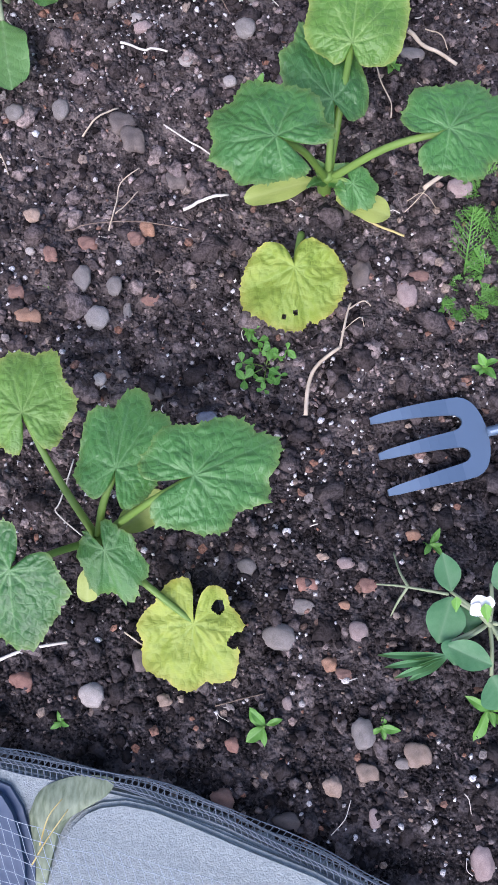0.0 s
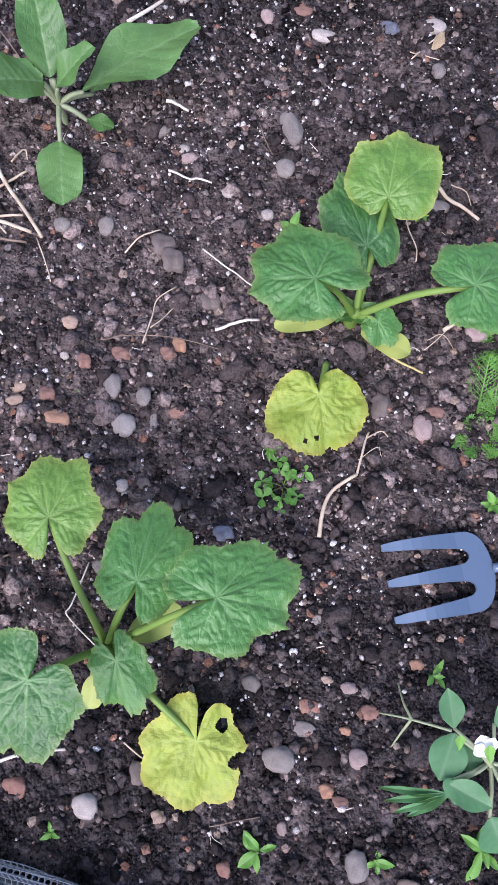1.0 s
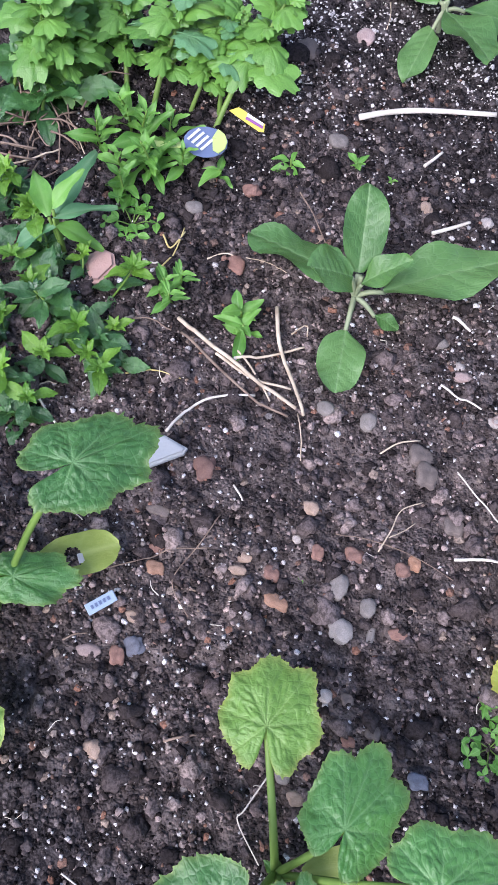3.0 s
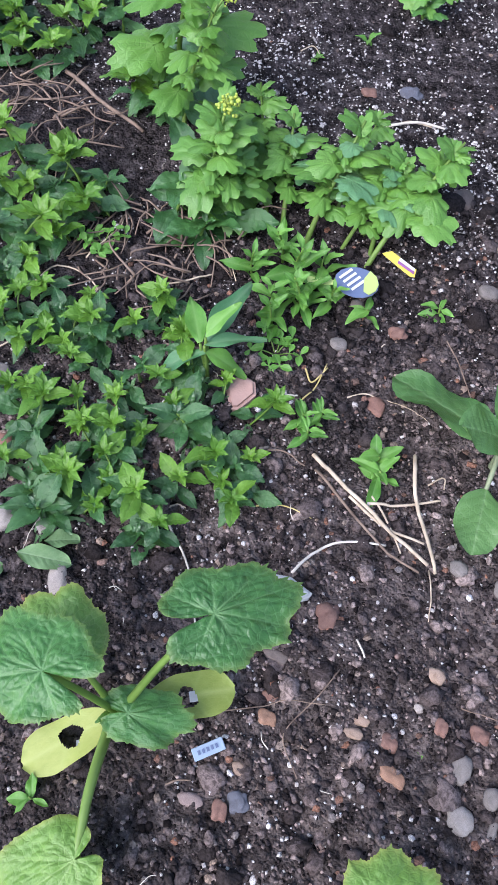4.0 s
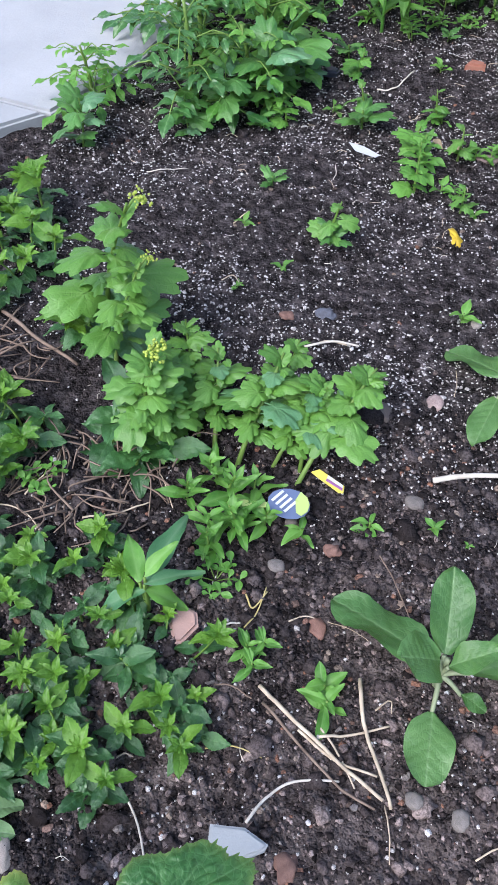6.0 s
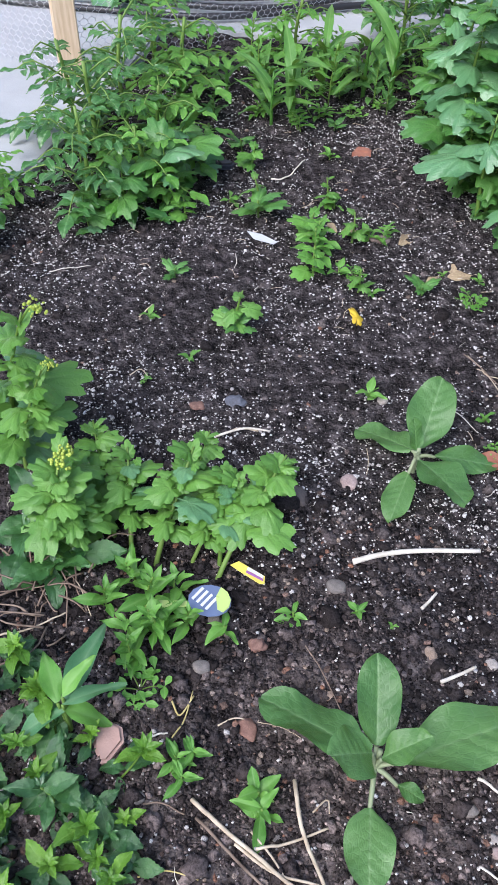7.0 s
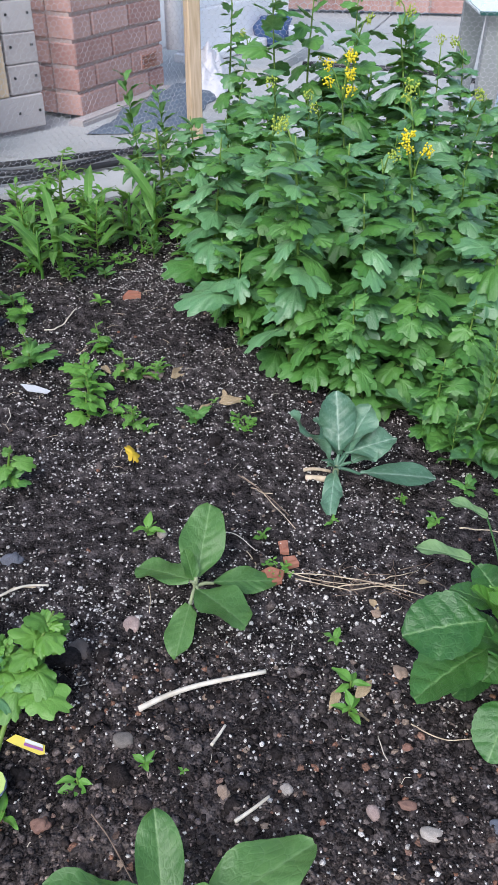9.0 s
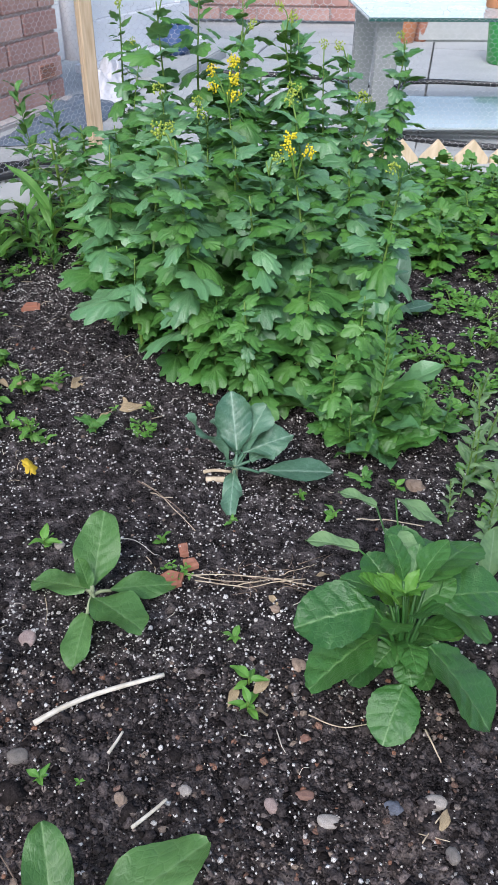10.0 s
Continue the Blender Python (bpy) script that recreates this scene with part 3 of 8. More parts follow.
L_RAD = [strip(80 + i, G_RADISH, ROUNDLEAF, 46, 11, fold=0.16 - 0.05 * i, curl=0.16 + 0.06 * i, wave=0.04, wrinkle=0.013, side=5, mid=0.010, sv=0.24, sw=0.045, scallop=0.06, tooth_n=9, slope=0.22) for i in range(3)]
L_RADLOW = [strip(85 + i, G_MUSTARD, ROUNDLEAF, 22, 5, fold=0.14, curl=0.22, wave=0.06, wrinkle=0.020, side=6, mid=0.014, sv=0.45, scallop=0.05, tooth_n=7, slope=0.22) for i in range(2)]
L_CAB = [strip(90 + i, G_CABBAGE, WIDE, 30, 8, scallop=0.05, tooth_n=6, fold=0.10, curl=0.14, wave=0.12, wrinkle=0.016, side=6, mid=0.012, sv=0.30, sw=0.06) for i in range(2)]
L_CAB_OVAL = strip(93, G_CABBAGE, ((0, 0.02), (0.08, 0.03), (0.16, 0.17), (0.3, 0.27), (0.55, 0.31), (0.8, 0.25), (0.93, 0.14), (1, 0.03)), 26, 7, fold=0.10, curl=0.06, wave=0.02, wrinkle=0.006, side=6, mid=0.014, sv=0.30, sw=0.06)
L_PEA = strip(95, G_PEA, OVATE, 14, 4, fold=0.22, curl=0.1, side=5)
L_CORN = [strip(97 + i, G_CORN, BLADE, 22, 3, fold=0.35, curl=0.45 + 0.45 * i, side=1, mid=0.006, wave=0.02) for i in range(2)]
L_ROUND = strip(99, G_WEED, ((0, 0.03), (0.2, 0.1), (0.4, 0.28), (0.65, 0.40), (0.85, 0.3), (1, 0.02)), 10, 3, fold=0.1, curl=0.15, side=4)


def turn_to(a, b, width, thick=None, roll=0.0):
    """The pose of a blade from a to b, that wide, its face up."""
    a, b = Vector(a), Vector(b)
    y = b - a
    length = y.length
    y.normalize()
    up = Vector((0, 0, 1)) if abs(y.z) < 0.97 else Vector((0.3, -1, 0)).normalized()
    x = y.cross(up).normalized()
    z = x.cross(y)
    m = Matrix((x, y, z)).transposed().to_4x4()
    m = Matrix.Translation(a) @ m @ Matrix.Rotation(radians(roll), 4, "Y")
    return m @ Matrix.Diagonal((width, length, length if thick is None else thick, 1))


def plant_base(name, x, y, label, category, group="", z=None):
    e = new(name)
    e.empty_display_size = 0.02
    e.location = (x, y, soil_z(x, y) - 0.004 if z is None else z)
    return tagged(e, label, category, group)


# ---- ground, bed and patio ----
def sheet(name, xs, ys, zf, material, label, category):
    gx, gy = np.meshgrid(xs, ys)
    z = np.array([zf(x, y) for x, y in zip(gx.ravel(), gy.ravel())])
    w, h = len(xs), len(ys)
    i = (np.arange(h - 1)[:, None] * w + np.arange(w - 1)[None, :]).ravel()
    me = fast_mesh(name, np.stack([gx.ravel(), gy.ravel(), z], -1), np.stack([i, i + 1, i + 1 + w, i + w], -1), material)
    return tagged(new(name, me), label, category, kind="structure")


sheet("ground", np.linspace(-150, 150, 9), np.linspace(-150, 150, 9), lambda x, y: -0.14, PAVING, "grey concrete ground beyond the garden bed", "ground")
XS = np.concatenate([np.arange(-1.75, -0.78, 0.013), np.arange(-0.78, 0.34, 0.005), np.arange(0.34, 2.3, 0.016)])
YS = np.concatenate([np.arange(-0.7, -0.28, 0.012), np.arange(-0.28, 1.0, 0.005), np.arange(1.0, 1.7, 0.008), np.arange(1.7, 3.0, 0.016)])
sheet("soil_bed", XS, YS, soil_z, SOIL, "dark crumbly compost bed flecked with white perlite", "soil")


def slab(name, corners, top, thick, material, label="", parent=None, category="", bevel=0.006, kind="structure"):
    """A flat stone slab with that outline."""
    bm = bmesh.new()
    vs = [bm.verts.new((x, y, top - thick)) for x, y in corners]
    f = bm.faces.new(vs)
    up = bmesh.ops.extrude_face_region(bm, geom=[f])["geom"]
    bmesh.ops.translate(bm, vec=(0, 0, thick), verts=[v for v in up if isinstance(v, bmesh.types.BMVert)])
    bmesh.ops.recalc_face_normals(bm, faces=bm.faces[:])
    if bevel:
        bmesh.ops.bevel(bm, geom=[e for e in bm.edges if all(v.co.z > top - 1e-5 for v in e.verts)], offset=bevel, segments=4, affect="EDGES")
    me = from_bm(bm, name, material)
    ob = child(name, me, parent, None, label) if parent else new(name, me)
    return tagged(ob, label, category, kind=kind if not parent else "")


# patio of large slabs behind the bed, laid a little askew
patio = tagged(new("patio"), "pale grey concrete paving slabs behind the garden bed", "paving", kind="structure")
PA, PO = radians(-14), Vector((0.62, 3.26))
PX, PY = Vector((math.cos(PA), math.sin(PA))), Vector((-math.sin(PA), math.cos(PA)))
rnd = random.Random(4)
for i in range(-4, 5):
    for j in range(-2, 6):
        c = PO + PX * (i * 0.92) + PY * (j * 0.92)
        g = 0.004
        q = [c + PX * a + PY * b for a, b in ((g, g), (0.92 - g, g), (0.92 - g, 0.92 - g), (g, 0.92 - g))]
        if min(p.y for p in q) < 2.36 - 0.25 * min(p.x for p in q) * 0:
            q = [Vector((p.x, max(p.y, 2.40 + 0.18 * max(0, p.x)))) for p in q]
            if (q[2].y - q[1].y) < 0.1 or (q[3].y - q[0].y) < 0.1:
                continue
        slab("paving_slab", [(p.x, p.y) for p in q], 0.012 + rnd.uniform(-0.001, 0.001), 0.06, PAVING, "", patio, bevel=0.003)
# grey path beside the bed
path = tagged(new("path"), "grey concrete path along the side of the bed", "paving", kind="structure")
slab("path_slab", [(-3.2, 0.2), (-1.62, 0.2), (-1.50, 0.75), (-1.31, 1.08), (-1.20, 1.26), (-3.2, 1.26)], 0.022, 0.07, PAVING, "", path)
slab("path_slab", [(-3.2, 1.268), (-1.195, 1.268), (-1.15, 1.50), (-1.16, 1.9), (-1.22, 2.39), (-3.2, 2.39)], 0.020, 0.07, PAVING, "", path)


# ---- house corner of red brick ----
def brick_wall(name, origin, ang, courses, length, label, bl=0.225, bh=0.072, joint=0.012, depth=0.11, z0=0.03):
    """A wall of single bricks over a mortar core."""
    wall = tagged(new(name), label, "wall", kind="structure")
    wall.matrix_basis = pose(origin[0], origin[1], 0, 0, 0, ang)
    h = courses * (bh + joint)
    part("mortar", box_bm(length - 0.008, depth - 0.012, h, 0, (length / 2, depth / 2 + 0.004, z0)), MORTAR, wall)
    full = from_bm(box_bm(bl, depth, bh, 0.004), "brick", BRICK)
    half = from_bm(box_bm((bl - joint) / 2, depth, bh, 0.004), "brick", BRICK)
    for k in range(courses):
        x = 0.0
        if k % 2:
            child("brick", half, wall, pose((bl - joint) / 4, depth / 2 - 0.004, z0 + k * (bh + joint)))
            x = (bl - joint) / 2 + joint
        while x + bl <= length + 0.002:
            child("brick", full, wall, pose(x + bl / 2, depth / 2 - 0.004, z0 + k * (bh + joint)))
            x += bl + joint
        if length - x > 0.1:
            child("brick", half, wall, pose(x + (bl - joint) / 4, depth / 2 - 0.004, z0 + k * (bh + joint)))
    return wall


# ---- boundary: wooden posts and wire netting ----
def hex_wire(name, a, b, height, cell, r, label, z0=0.0, sag=0.01):
    """Hexagonal wire netting between two points of the ground."""
    a, b = Vector((*a, z0)), Vector((*b, z0))
    d = (b - a)
    length = d.length
    d.normalize()
    n = Vector((-d.y, d.x, 0))
    verts, faces = [], []

    def at(u, v):
        return a + d * u + Vector((0, 0, v)) + n * (sag * noise.noise((u * 3, v * 3, 1.7)))

    def rod(p, q):
        e = (q - p).normalized()
        x = e.cross(n).normalized() * r
        y = n * r
        i = len(verts)
        verts.extend([p + x, p + y, p - x, p - y, q + x, q + y, q - x, q - y])
        faces.extend([(i, i + 1, i + 5, i + 4), (i + 1, i + 2, i + 6, i + 5), (i + 2, i + 3, i + 7, i + 6), (i + 3, i, i + 4, i + 7)])

    w, h = cell, cell * 0.62
    for row in range(int(height / (2 * h)) + 1):
        for col in range(int(length / w)):
            for half in (0, 1):
                u, v = (col + 0.5 * half) * w, (2 * row + half) * h
                if v + h > height or u + w > length:
                    continue
                rod(at(u, v), at(u + w / 2, v + h * 0.45))
                rod(at(u + w, v), at(u + w / 2, v + h * 0.45))
                rod(at(u + w / 2, v + h * 0.45), at(u + w / 2, v + h))
    me = fast_mesh(name, verts, np.array(faces), WIRE, False)
    return tagged(new(name, me), label, "wire netting", kind="stuff")


def fence_post(x, y, w, h, lean, label):
    bm = box_bm(w, w * 0.8, h + 0.1, 0.003)
    me = from_bm(bm, "fence_post", WOOD)
    ob = new("fence_post", me)
    ob.matrix_basis = pose(x, y, -0.1, lean[0], lean[1], 35)
    return tagged(ob, label, "fence post", "fence posts")


fence_post(-1.29, 1.95, 0.055, 1.3, (0, 0), "pale sawn timber fence post at the edge of the bed")
fence_post(-0.553, 3.04, 0.045, 1.3, (0, 0), "pale sawn timber fence post at the bed corner")
hex_wire("wire_netting", (-1.29, 1.98), (-0.57, 3.03), 0.62, 0.021, 0.0005, "galvanised hexagonal chicken wire stretched between timber posts")
hex_wire("wire_netting", (-0.55, 3.05), (1.75, 2.93), 0.46, 0.021, 0.0004, "galvanised hexagonal chicken wire along the back of the bed")
hex_wire("wire_netting", (-2.2, 2.15), (-1.31, 1.96), 0.5, 0.021, 0.0006, "galvanised hexagonal chicken wire beside the path")


# cream lattice edging at the back of the bed
lattice = plant_base("lattice_fence", 0.72, 2.86, "low cream-painted wooden edging of boards with pointed tops", "fence", z=-0.055)
for i in range(8):
    x = -0.36 + i * 0.118
    bm = bmesh.new()
    front = [bm.verts.new((x + u, 0, z)) for u, z in ((-0.055, -0.03), (0.055, -0.03), (0.055, 0.085), (0.0, 0.142), (-0.055, 0.085))]
    f = bm.faces.new(front)
    up = bmesh.ops.extrude_face_region(bm, geom=[f])["geom"]
    bmesh.ops.translate(bm, vec=(0, 0.022, 0), verts=[v for v in up if isinstance(v, bmesh.types.BMVert)])
    bmesh.ops.recalc_face_normals(bm, faces=bm.faces[:])
    bmesh.ops.bevel(bm, geom=bm.edges[:], offset=0.002, segments=1, affect="EDGES")
    board = part("pointed_board", bm, CREAM, lattice)
    bm = bmesh.new()
    bmesh.ops.create_cone(bm, segments=14, cap_ends=True, radius1=0.015, radius2=0.012, depth=0.007, matrix=Matrix.Translation((x, -0.003, 0.075)) @ Matrix.Rotation(math.pi / 2, 4, "X"))
    part("screw_cap", bm, WHITE, board, "round white screw cap", True)
part("rail", box_bm(0.95, 0.012, 0.04, 0.002, (0.04, 0.030, 0.02)), CREAM, lattice)
# glass table
table = plant_base("glass_table", 0.35, 3.05, "low garden table with frosted glass top on grey legs", "table", z=0.012)
part("tabletop", box_bm(1.3, 0.62, 0.012, 0.004, (0.66, 0.32, 0.392), 2), GLASS, table, "frosted pale glass top")
part("shelf", box_bm(1.2, 0.5, 0.008, 0.003, (0.63, 0.30, 0.045), 2), GLASS, table, "frosted pale glass lower shelf")
EDGE_GLASS = plain("glass_edge", (0.03, 0.10, 0.09), 0.2)
part("front_edge", box_bm(1.3, 0.003, 0.011, 0, (0.66, 0.0075, 0.3925)), EDGE_GLASS, table, "dark green cut edge of the glass")
for x, turn in ((0.085, 1), (1.235, -1)):
    for y in (0.07, 0.55):
        bm = box_bm(0.085, 0.05, 0.392, 0.004)
        for v in bm.verts:
            v.co.x += turn * 0.012 * (v.co.z / 0.392 - 0.5) - (v.co.x * 0.22 if v.co.z < 0.1 else 0)
        part("leg", bm, GREY_METAL, table, "grey tapered panel leg", m=pose(x, y, 0))


def lathe(profile, sides=28):
    bm = bmesh.new()
    rows = [[bm.verts.new((r * math.cos(2 * math.pi * k / sides), r * math.sin(2 * math.pi * k / sides), z)) for k in range(sides)] for r, z in profile]
    for a, b in zip(rows, rows[1:]):
        for k in range(sides):
            bm.faces.new((a[k], a[(k + 1) % sides], b[(k + 1) % sides], b[k]))
    bm.faces.new(rows[0][::-1])
    return bm


def pot(name, x, y, r, h, material, label, category, z=0.012):
    e = plant_base(name, x, y, label, category, z=z)
    body = part("body", lathe(((r * 0.72, 0), (r * 0.78, h * 0.03), (r * 0.95, h * 0.82), (r * 0.9, h * 0.9), (r * 0.84, h * 0.86), (r * 0.7, h * 0.15), (0.002, h * 0.12))), material, e, smooth=True)
    part("rim", lathe(((r * 0.93, h * 0.82), (r * 1.04, h * 0.83), (r * 1.05, h), (r * 0.96, h), (r * 0.9, h * 0.86))), material, body, smooth=True)
    return e


brick_wall("wall_house", (-0.995, 3.20), 68, 16, 0.5805, "red brick house corner with pale mortar joints")
brick_wall("wall_side", (-1.745, 3.503), -22, 16, 0.699, "red brick house wall in the shade")
part("upper_wall", box_bm(0.58, 0.1, 1.3, 0, (0.29, 0.055, 1.375)), BRICK, bpy.data.objects["wall_house"])
part("upper_wall", box_bm(0.69, 0.1, 1.3, 0, (0.345, 0.055, 1.375)), BRICK, bpy.data.objects["wall_side"])
vent = new("air_vent")
vent.matrix_basis = pose(-0.82, 3.632, 0.12, 0, 0, 68)
tagged(vent, "small red louvred air vent in the brickwork", "vent")
for i in range(6):
    part("louvre", box_bm(0.10, 0.008, 0.005, 0.001, (0, -0.010, 0.009 * i)), BRICK_BIT, vent)
part("frame", box_bm(0.11, 0.006, 0.062, 0.002, (0, -0.005, -0.005)), BRICK, vent)
# stacked grey boards in front of the house corner
for k, (z, d) in enumerate(((0.03, 0.03), (0.14, 0.0), (0.235, 0.0), (0.33, 0.0), (0.425, 0.0), (0.52, 0.0), (0.615, 0.0))):
    bm = box_bm(0.62 if k == 0 else 0.118, 0.045, 0.107 if k == 0 else 0.093, 0.004, (-0.31 if k == 0 else -0.059, 0, z))
    ob = new("grey_board", from_bm(bm, "board", BOARD))
    ob.matrix_basis = pose(-1.105, 3.10 - d * 0.3, 0, 0, 0, 46)
    tagged(ob, "weathered grey timber board screwed against the house corner", "board", "stacked boards")
    for s in (-0.02, -0.098):
        part("screw", box_bm(0.008, 0.004, 0.008, 0, (s, -0.024, z + 0.05)), BLACK, ob)
# trellis and dark opening beside the boards
panel = new("trellis_panel")
panel.matrix_basis = pose(-1.203, 2.998, 0.14, 0, 0, 46)
tagged(panel, "dark brown wooden panel beside the boards", "fence panel")
part("panel", box_bm(0.17, 0.02, 0.8, 0.003, (-0.12, 0, 0)), DARKWOOD, panel)
part("edge_post", box_bm(0.045, 0.04, 0.8, 0.003, (-0.012, -0.01, 0)), WOOD, panel, "tan timber edge")
part("edge_post", box_bm(0.045, 0.04, 0.8, 0.003, (-0.225, -0.01, 0)), BOARD, panel, "grey timber edge")
pot("large_planter", -1.61, 2.84, 0.17, 0.75, TERRA, "large terracotta coloured planter behind the netting", "planter")
# white door frame, window and down pipe behind the post
door = new("door_1")
door.matrix_basis = pose(-0.74, 4.05, 0.0, 0, 0, 62)
tagged(door, "white plastic door frame with glazed panel and sill", "door", kind="structure")
part("frame", box_bm(0.9, 0.06, 0.16, 0.004, (0.45, 0, 0.10)), WHITE, door)
part("frame", box_bm(0.09, 0.06, 2.0, 0.004, (0.045, 0, 0.26)), WHITE, door)
part("frame", box_bm(0.09, 0.06, 2.0, 0.004, (0.855, 0, 0.26)), WHITE, door)
part("lower_panel", box_bm(0.72, 0.02, 0.12, 0.003, (0.45, 0.01, 0.26)), WHITE, door)
part("pane", box_bm(0.72, 0.012, 1.88, 0, (0.45, 0.01, 0.38)), GLASS, door)
part("sill", box_bm(0.98, 0.14, 0.035, 0.004, (0.45, -0.05, 0.065)), WHITE, door)
tube("drain_pipe", [(-0.735, 3.80, 0.16), (-0.735, 3.80, 1.0), (-0.735, 3.80, 2.3)], 0.035, 0.035, WHITE, None, 14, 2)
tagged(bpy.data.objects["drain_pipe"], "white plastic drain pipe at the brick corner", "pipe")
slab("step", [(-0.62, 4.0), (-0.35, 3.95), (-0.1, 4.75), (-0.4, 4.9)], 0.06, 0.05, PAVING, "pale stone door step", None, "step")
slab("footing", [(-1.03, 3.14), (-0.97, 3.12), (-0.72, 3.72), (-0.79, 3.75), (-1.0, 3.2)], 0.032, 0.03, BOARD, "dull grey footing along the house wall", None, "footing")


def crumpled(name, corners, lift, material, label, category, n=26):
    """A sheet of plastic dropped in folds between four corners."""
    a, b, c, d = (Vector((x, y, 0)) for x, y in corners)
    verts = []
    for i in range(n):
        for j in range(n):
            u, v = i / (n - 1), j / (n - 1)
            p = (a * (1 - u) + b * u) * (1 - v) + (d * (1 - u) + c * u) * v
            k = math.sin(math.pi * u) ** 0.5 * math.sin(math.pi * v) ** 0.5
            h = lift * k * (0.55 + 0.9 * abs(noise.noise((p.x * 13, p.y * 13, 2))) + 0.4 * noise.noise((p.x * 34, p.y * 34, 8)))
            verts.append((p.x + 0.02 * noise.noise((p.x * 9, p.y * 9, 1)), p.y + 0.02 * noise.noise((p.x * 9, p.y * 9, 6)), 0.016 + h))
    faces = [(i * n + j, (i + 1) * n + j, (i + 1) * n + j + 1, i * n + j + 1) for i in range(n - 1) for j in range(n - 1)]
    return tagged(new(name, fast_mesh(name, verts, faces, material)), label, category)


crumpled("tarpaulin", [(-0.93, 3.02), (-0.62, 3.10), (-0.52, 3.72), (-0.72, 3.74)], 0.07, plain("tarpaulin", (0.10, 0.135, 0.18), 0.5), "crumpled blue-grey plastic sheet at the foot of the wall", "plastic sheet")
crumpled("fleece_sheet", [(-0.70, 3.55), (-0.50, 3.60), (-0.48, 3.95), (-0.64, 3.98)], 0.16, plain("fleece", (0.62, 0.62, 0.66), 0.7), "pale crumpled garden fleece beside the drain pipe", "plastic sheet")
bag = new("blue_bag", from_bm(lathe(((0.10, 0), (0.12, 0.03), (0.13, 0.10), (0.11, 0.15), (0.09, 0.175), (0.05, 0.18))), "bag", BLUE, True))
for v in bag.data.vertices:
    v.co += Vector((noise.noise(v.co * 14), noise.noise(v.co * 14 + Vector((5, 0, 0))), 0.4 * noise.noise(v.co * 20))) * 0.06
bag.matrix_basis = pose(-0.36, 4.55, 0.06) @ Matrix.Scale(0.72, 4)
tagged(bag, "crumpled dark blue plastic bag on the step", "bag")

pot("terracotta_pot", 0.86, 3.33, 0.055, 0.11, TERRA, "small terracotta flower pot on the glass table", "flower pot", 0.416)
pot("terracotta_pot", 0.93, 5.25, 0.08, 0.15, TERRA, "small orange terracotta pot standing on the patio", "flower pot")
pot("terracotta_pot", 1.04, 5.30, 0.06, 0.13, BRICK_BIT, "dark red clay pot standing on the patio", "flower pot")
pot("bucket", 1.36, 4.62, 0.14, 0.28, GREEN_P, "bright green plastic bucket on the patio", "bucket")
trough = plant_base("planter_trough", 1.32, 5.35, "pale stone planter trough on the patio", "planter", z=0.012)
part("body", box_bm(0.62, 0.2, 0.2, 0.012, (0, 0, 0), 2), SLATE, trough)
part("soil", box_bm(0.54, 0.13, 0.01, 0, (0, 0, 0.198)), SOIL, trough, "dark potting soil")
# low brick wall across the far side, with netting and a dark hedge over it
brick_wall("wall_far", (-0.6, 6.0), -4, 3, 3.6, "low orange-red garden wall across the far side of the patio")
part("cap", box_bm(3.64, 0.16, 0.05, 0.006, (1.8, 0.055, 0.285)), PAVING, bpy.data.objects["wall_far"], "pale coping")
hex_wire("wire_netting", (-0.4, 5.93), (0.62, 5.86), 0.5, 0.05, 0.0016, "hexagonal wire netting in front of the far wall")


def hose(pts, r, label, material=BLACK):
    ob = tube("garden_hose", pts, r, r, material, None, 8, 8)
    return tagged(ob, label, "hose", "hoses")


hose([(-1.9, 2.35, 0.03), (-1.3, 2.40, 0.03), (-1.10, 2.44, 0.03), (-0.92, 2.55, 0.028), (-0.7, 2.7, 0.028), (-0.45, 2.72, 0.03)], 0.009, "grey garden hose lying on the paving")
hose([(-1.9, 2.44, 0.03), (-1.3, 2.50, 0.03), (-1.08, 2.53, 0.03), (-0.9, 2.62, 0.028), (-0.72, 2.84, 0.028)], 0.009, "grey garden hose lying on the paving")
hose([(-1.8, 2.52, 0.03), (-1.2, 2.59, 0.03), (-1.0, 2.66, 0.03), (-0.8, 2.78, 0.028), (-0.6, 2.82, 0.028)], 0.009, "grey garden hose lying on the paving")
hose([(-0.2, 4.30, 0.022), (0.3, 4.20, 0.022), (0.62, 3.98, 0.022), (0.75, 4.10, 0.022), (1.0, 4.08, 0.022), (1.6, 3.9, 0.022)], 0.011, "dark garden hose across the patio")
hose([(-0.1, 3.32, 0.022), (0.4, 3.20, 0.022), (0.8, 3.03, 0.022), (1.2, 2.98, 0.022), (1.6, 2.99, 0.022)], 0.011, "dark garden hose across the patio")


# ---- courgette plants ----
def leaf_on(p, crown, me, a, b, width, material=None, stalk=G_STALK, r=(0.0030, 0.0022), roll=0.0, lift=0.012, name="leaf", label="", thick=None, petiole=True):
    """A leaf with its stalk from the crown, all in world places; the plant's Empty carries both."""
    o = Vector(p.location)
    a, b, c = Vector(a) - o, Vector(b) - o, Vector(crown) - o
    ob = child(name, dressed(me, material) if material else me, p, turn_to(a, b, width, thick, roll), label)
    if petiole:
        mid = (a + c) / 2 + Vector((0, 0, lift))
        tube("petiole", [c, mid, a + Vector((0, 0, -r[1] * 1.3))], r[0], r[1], stalk, p, 9, 5, 0.12)
    return ob


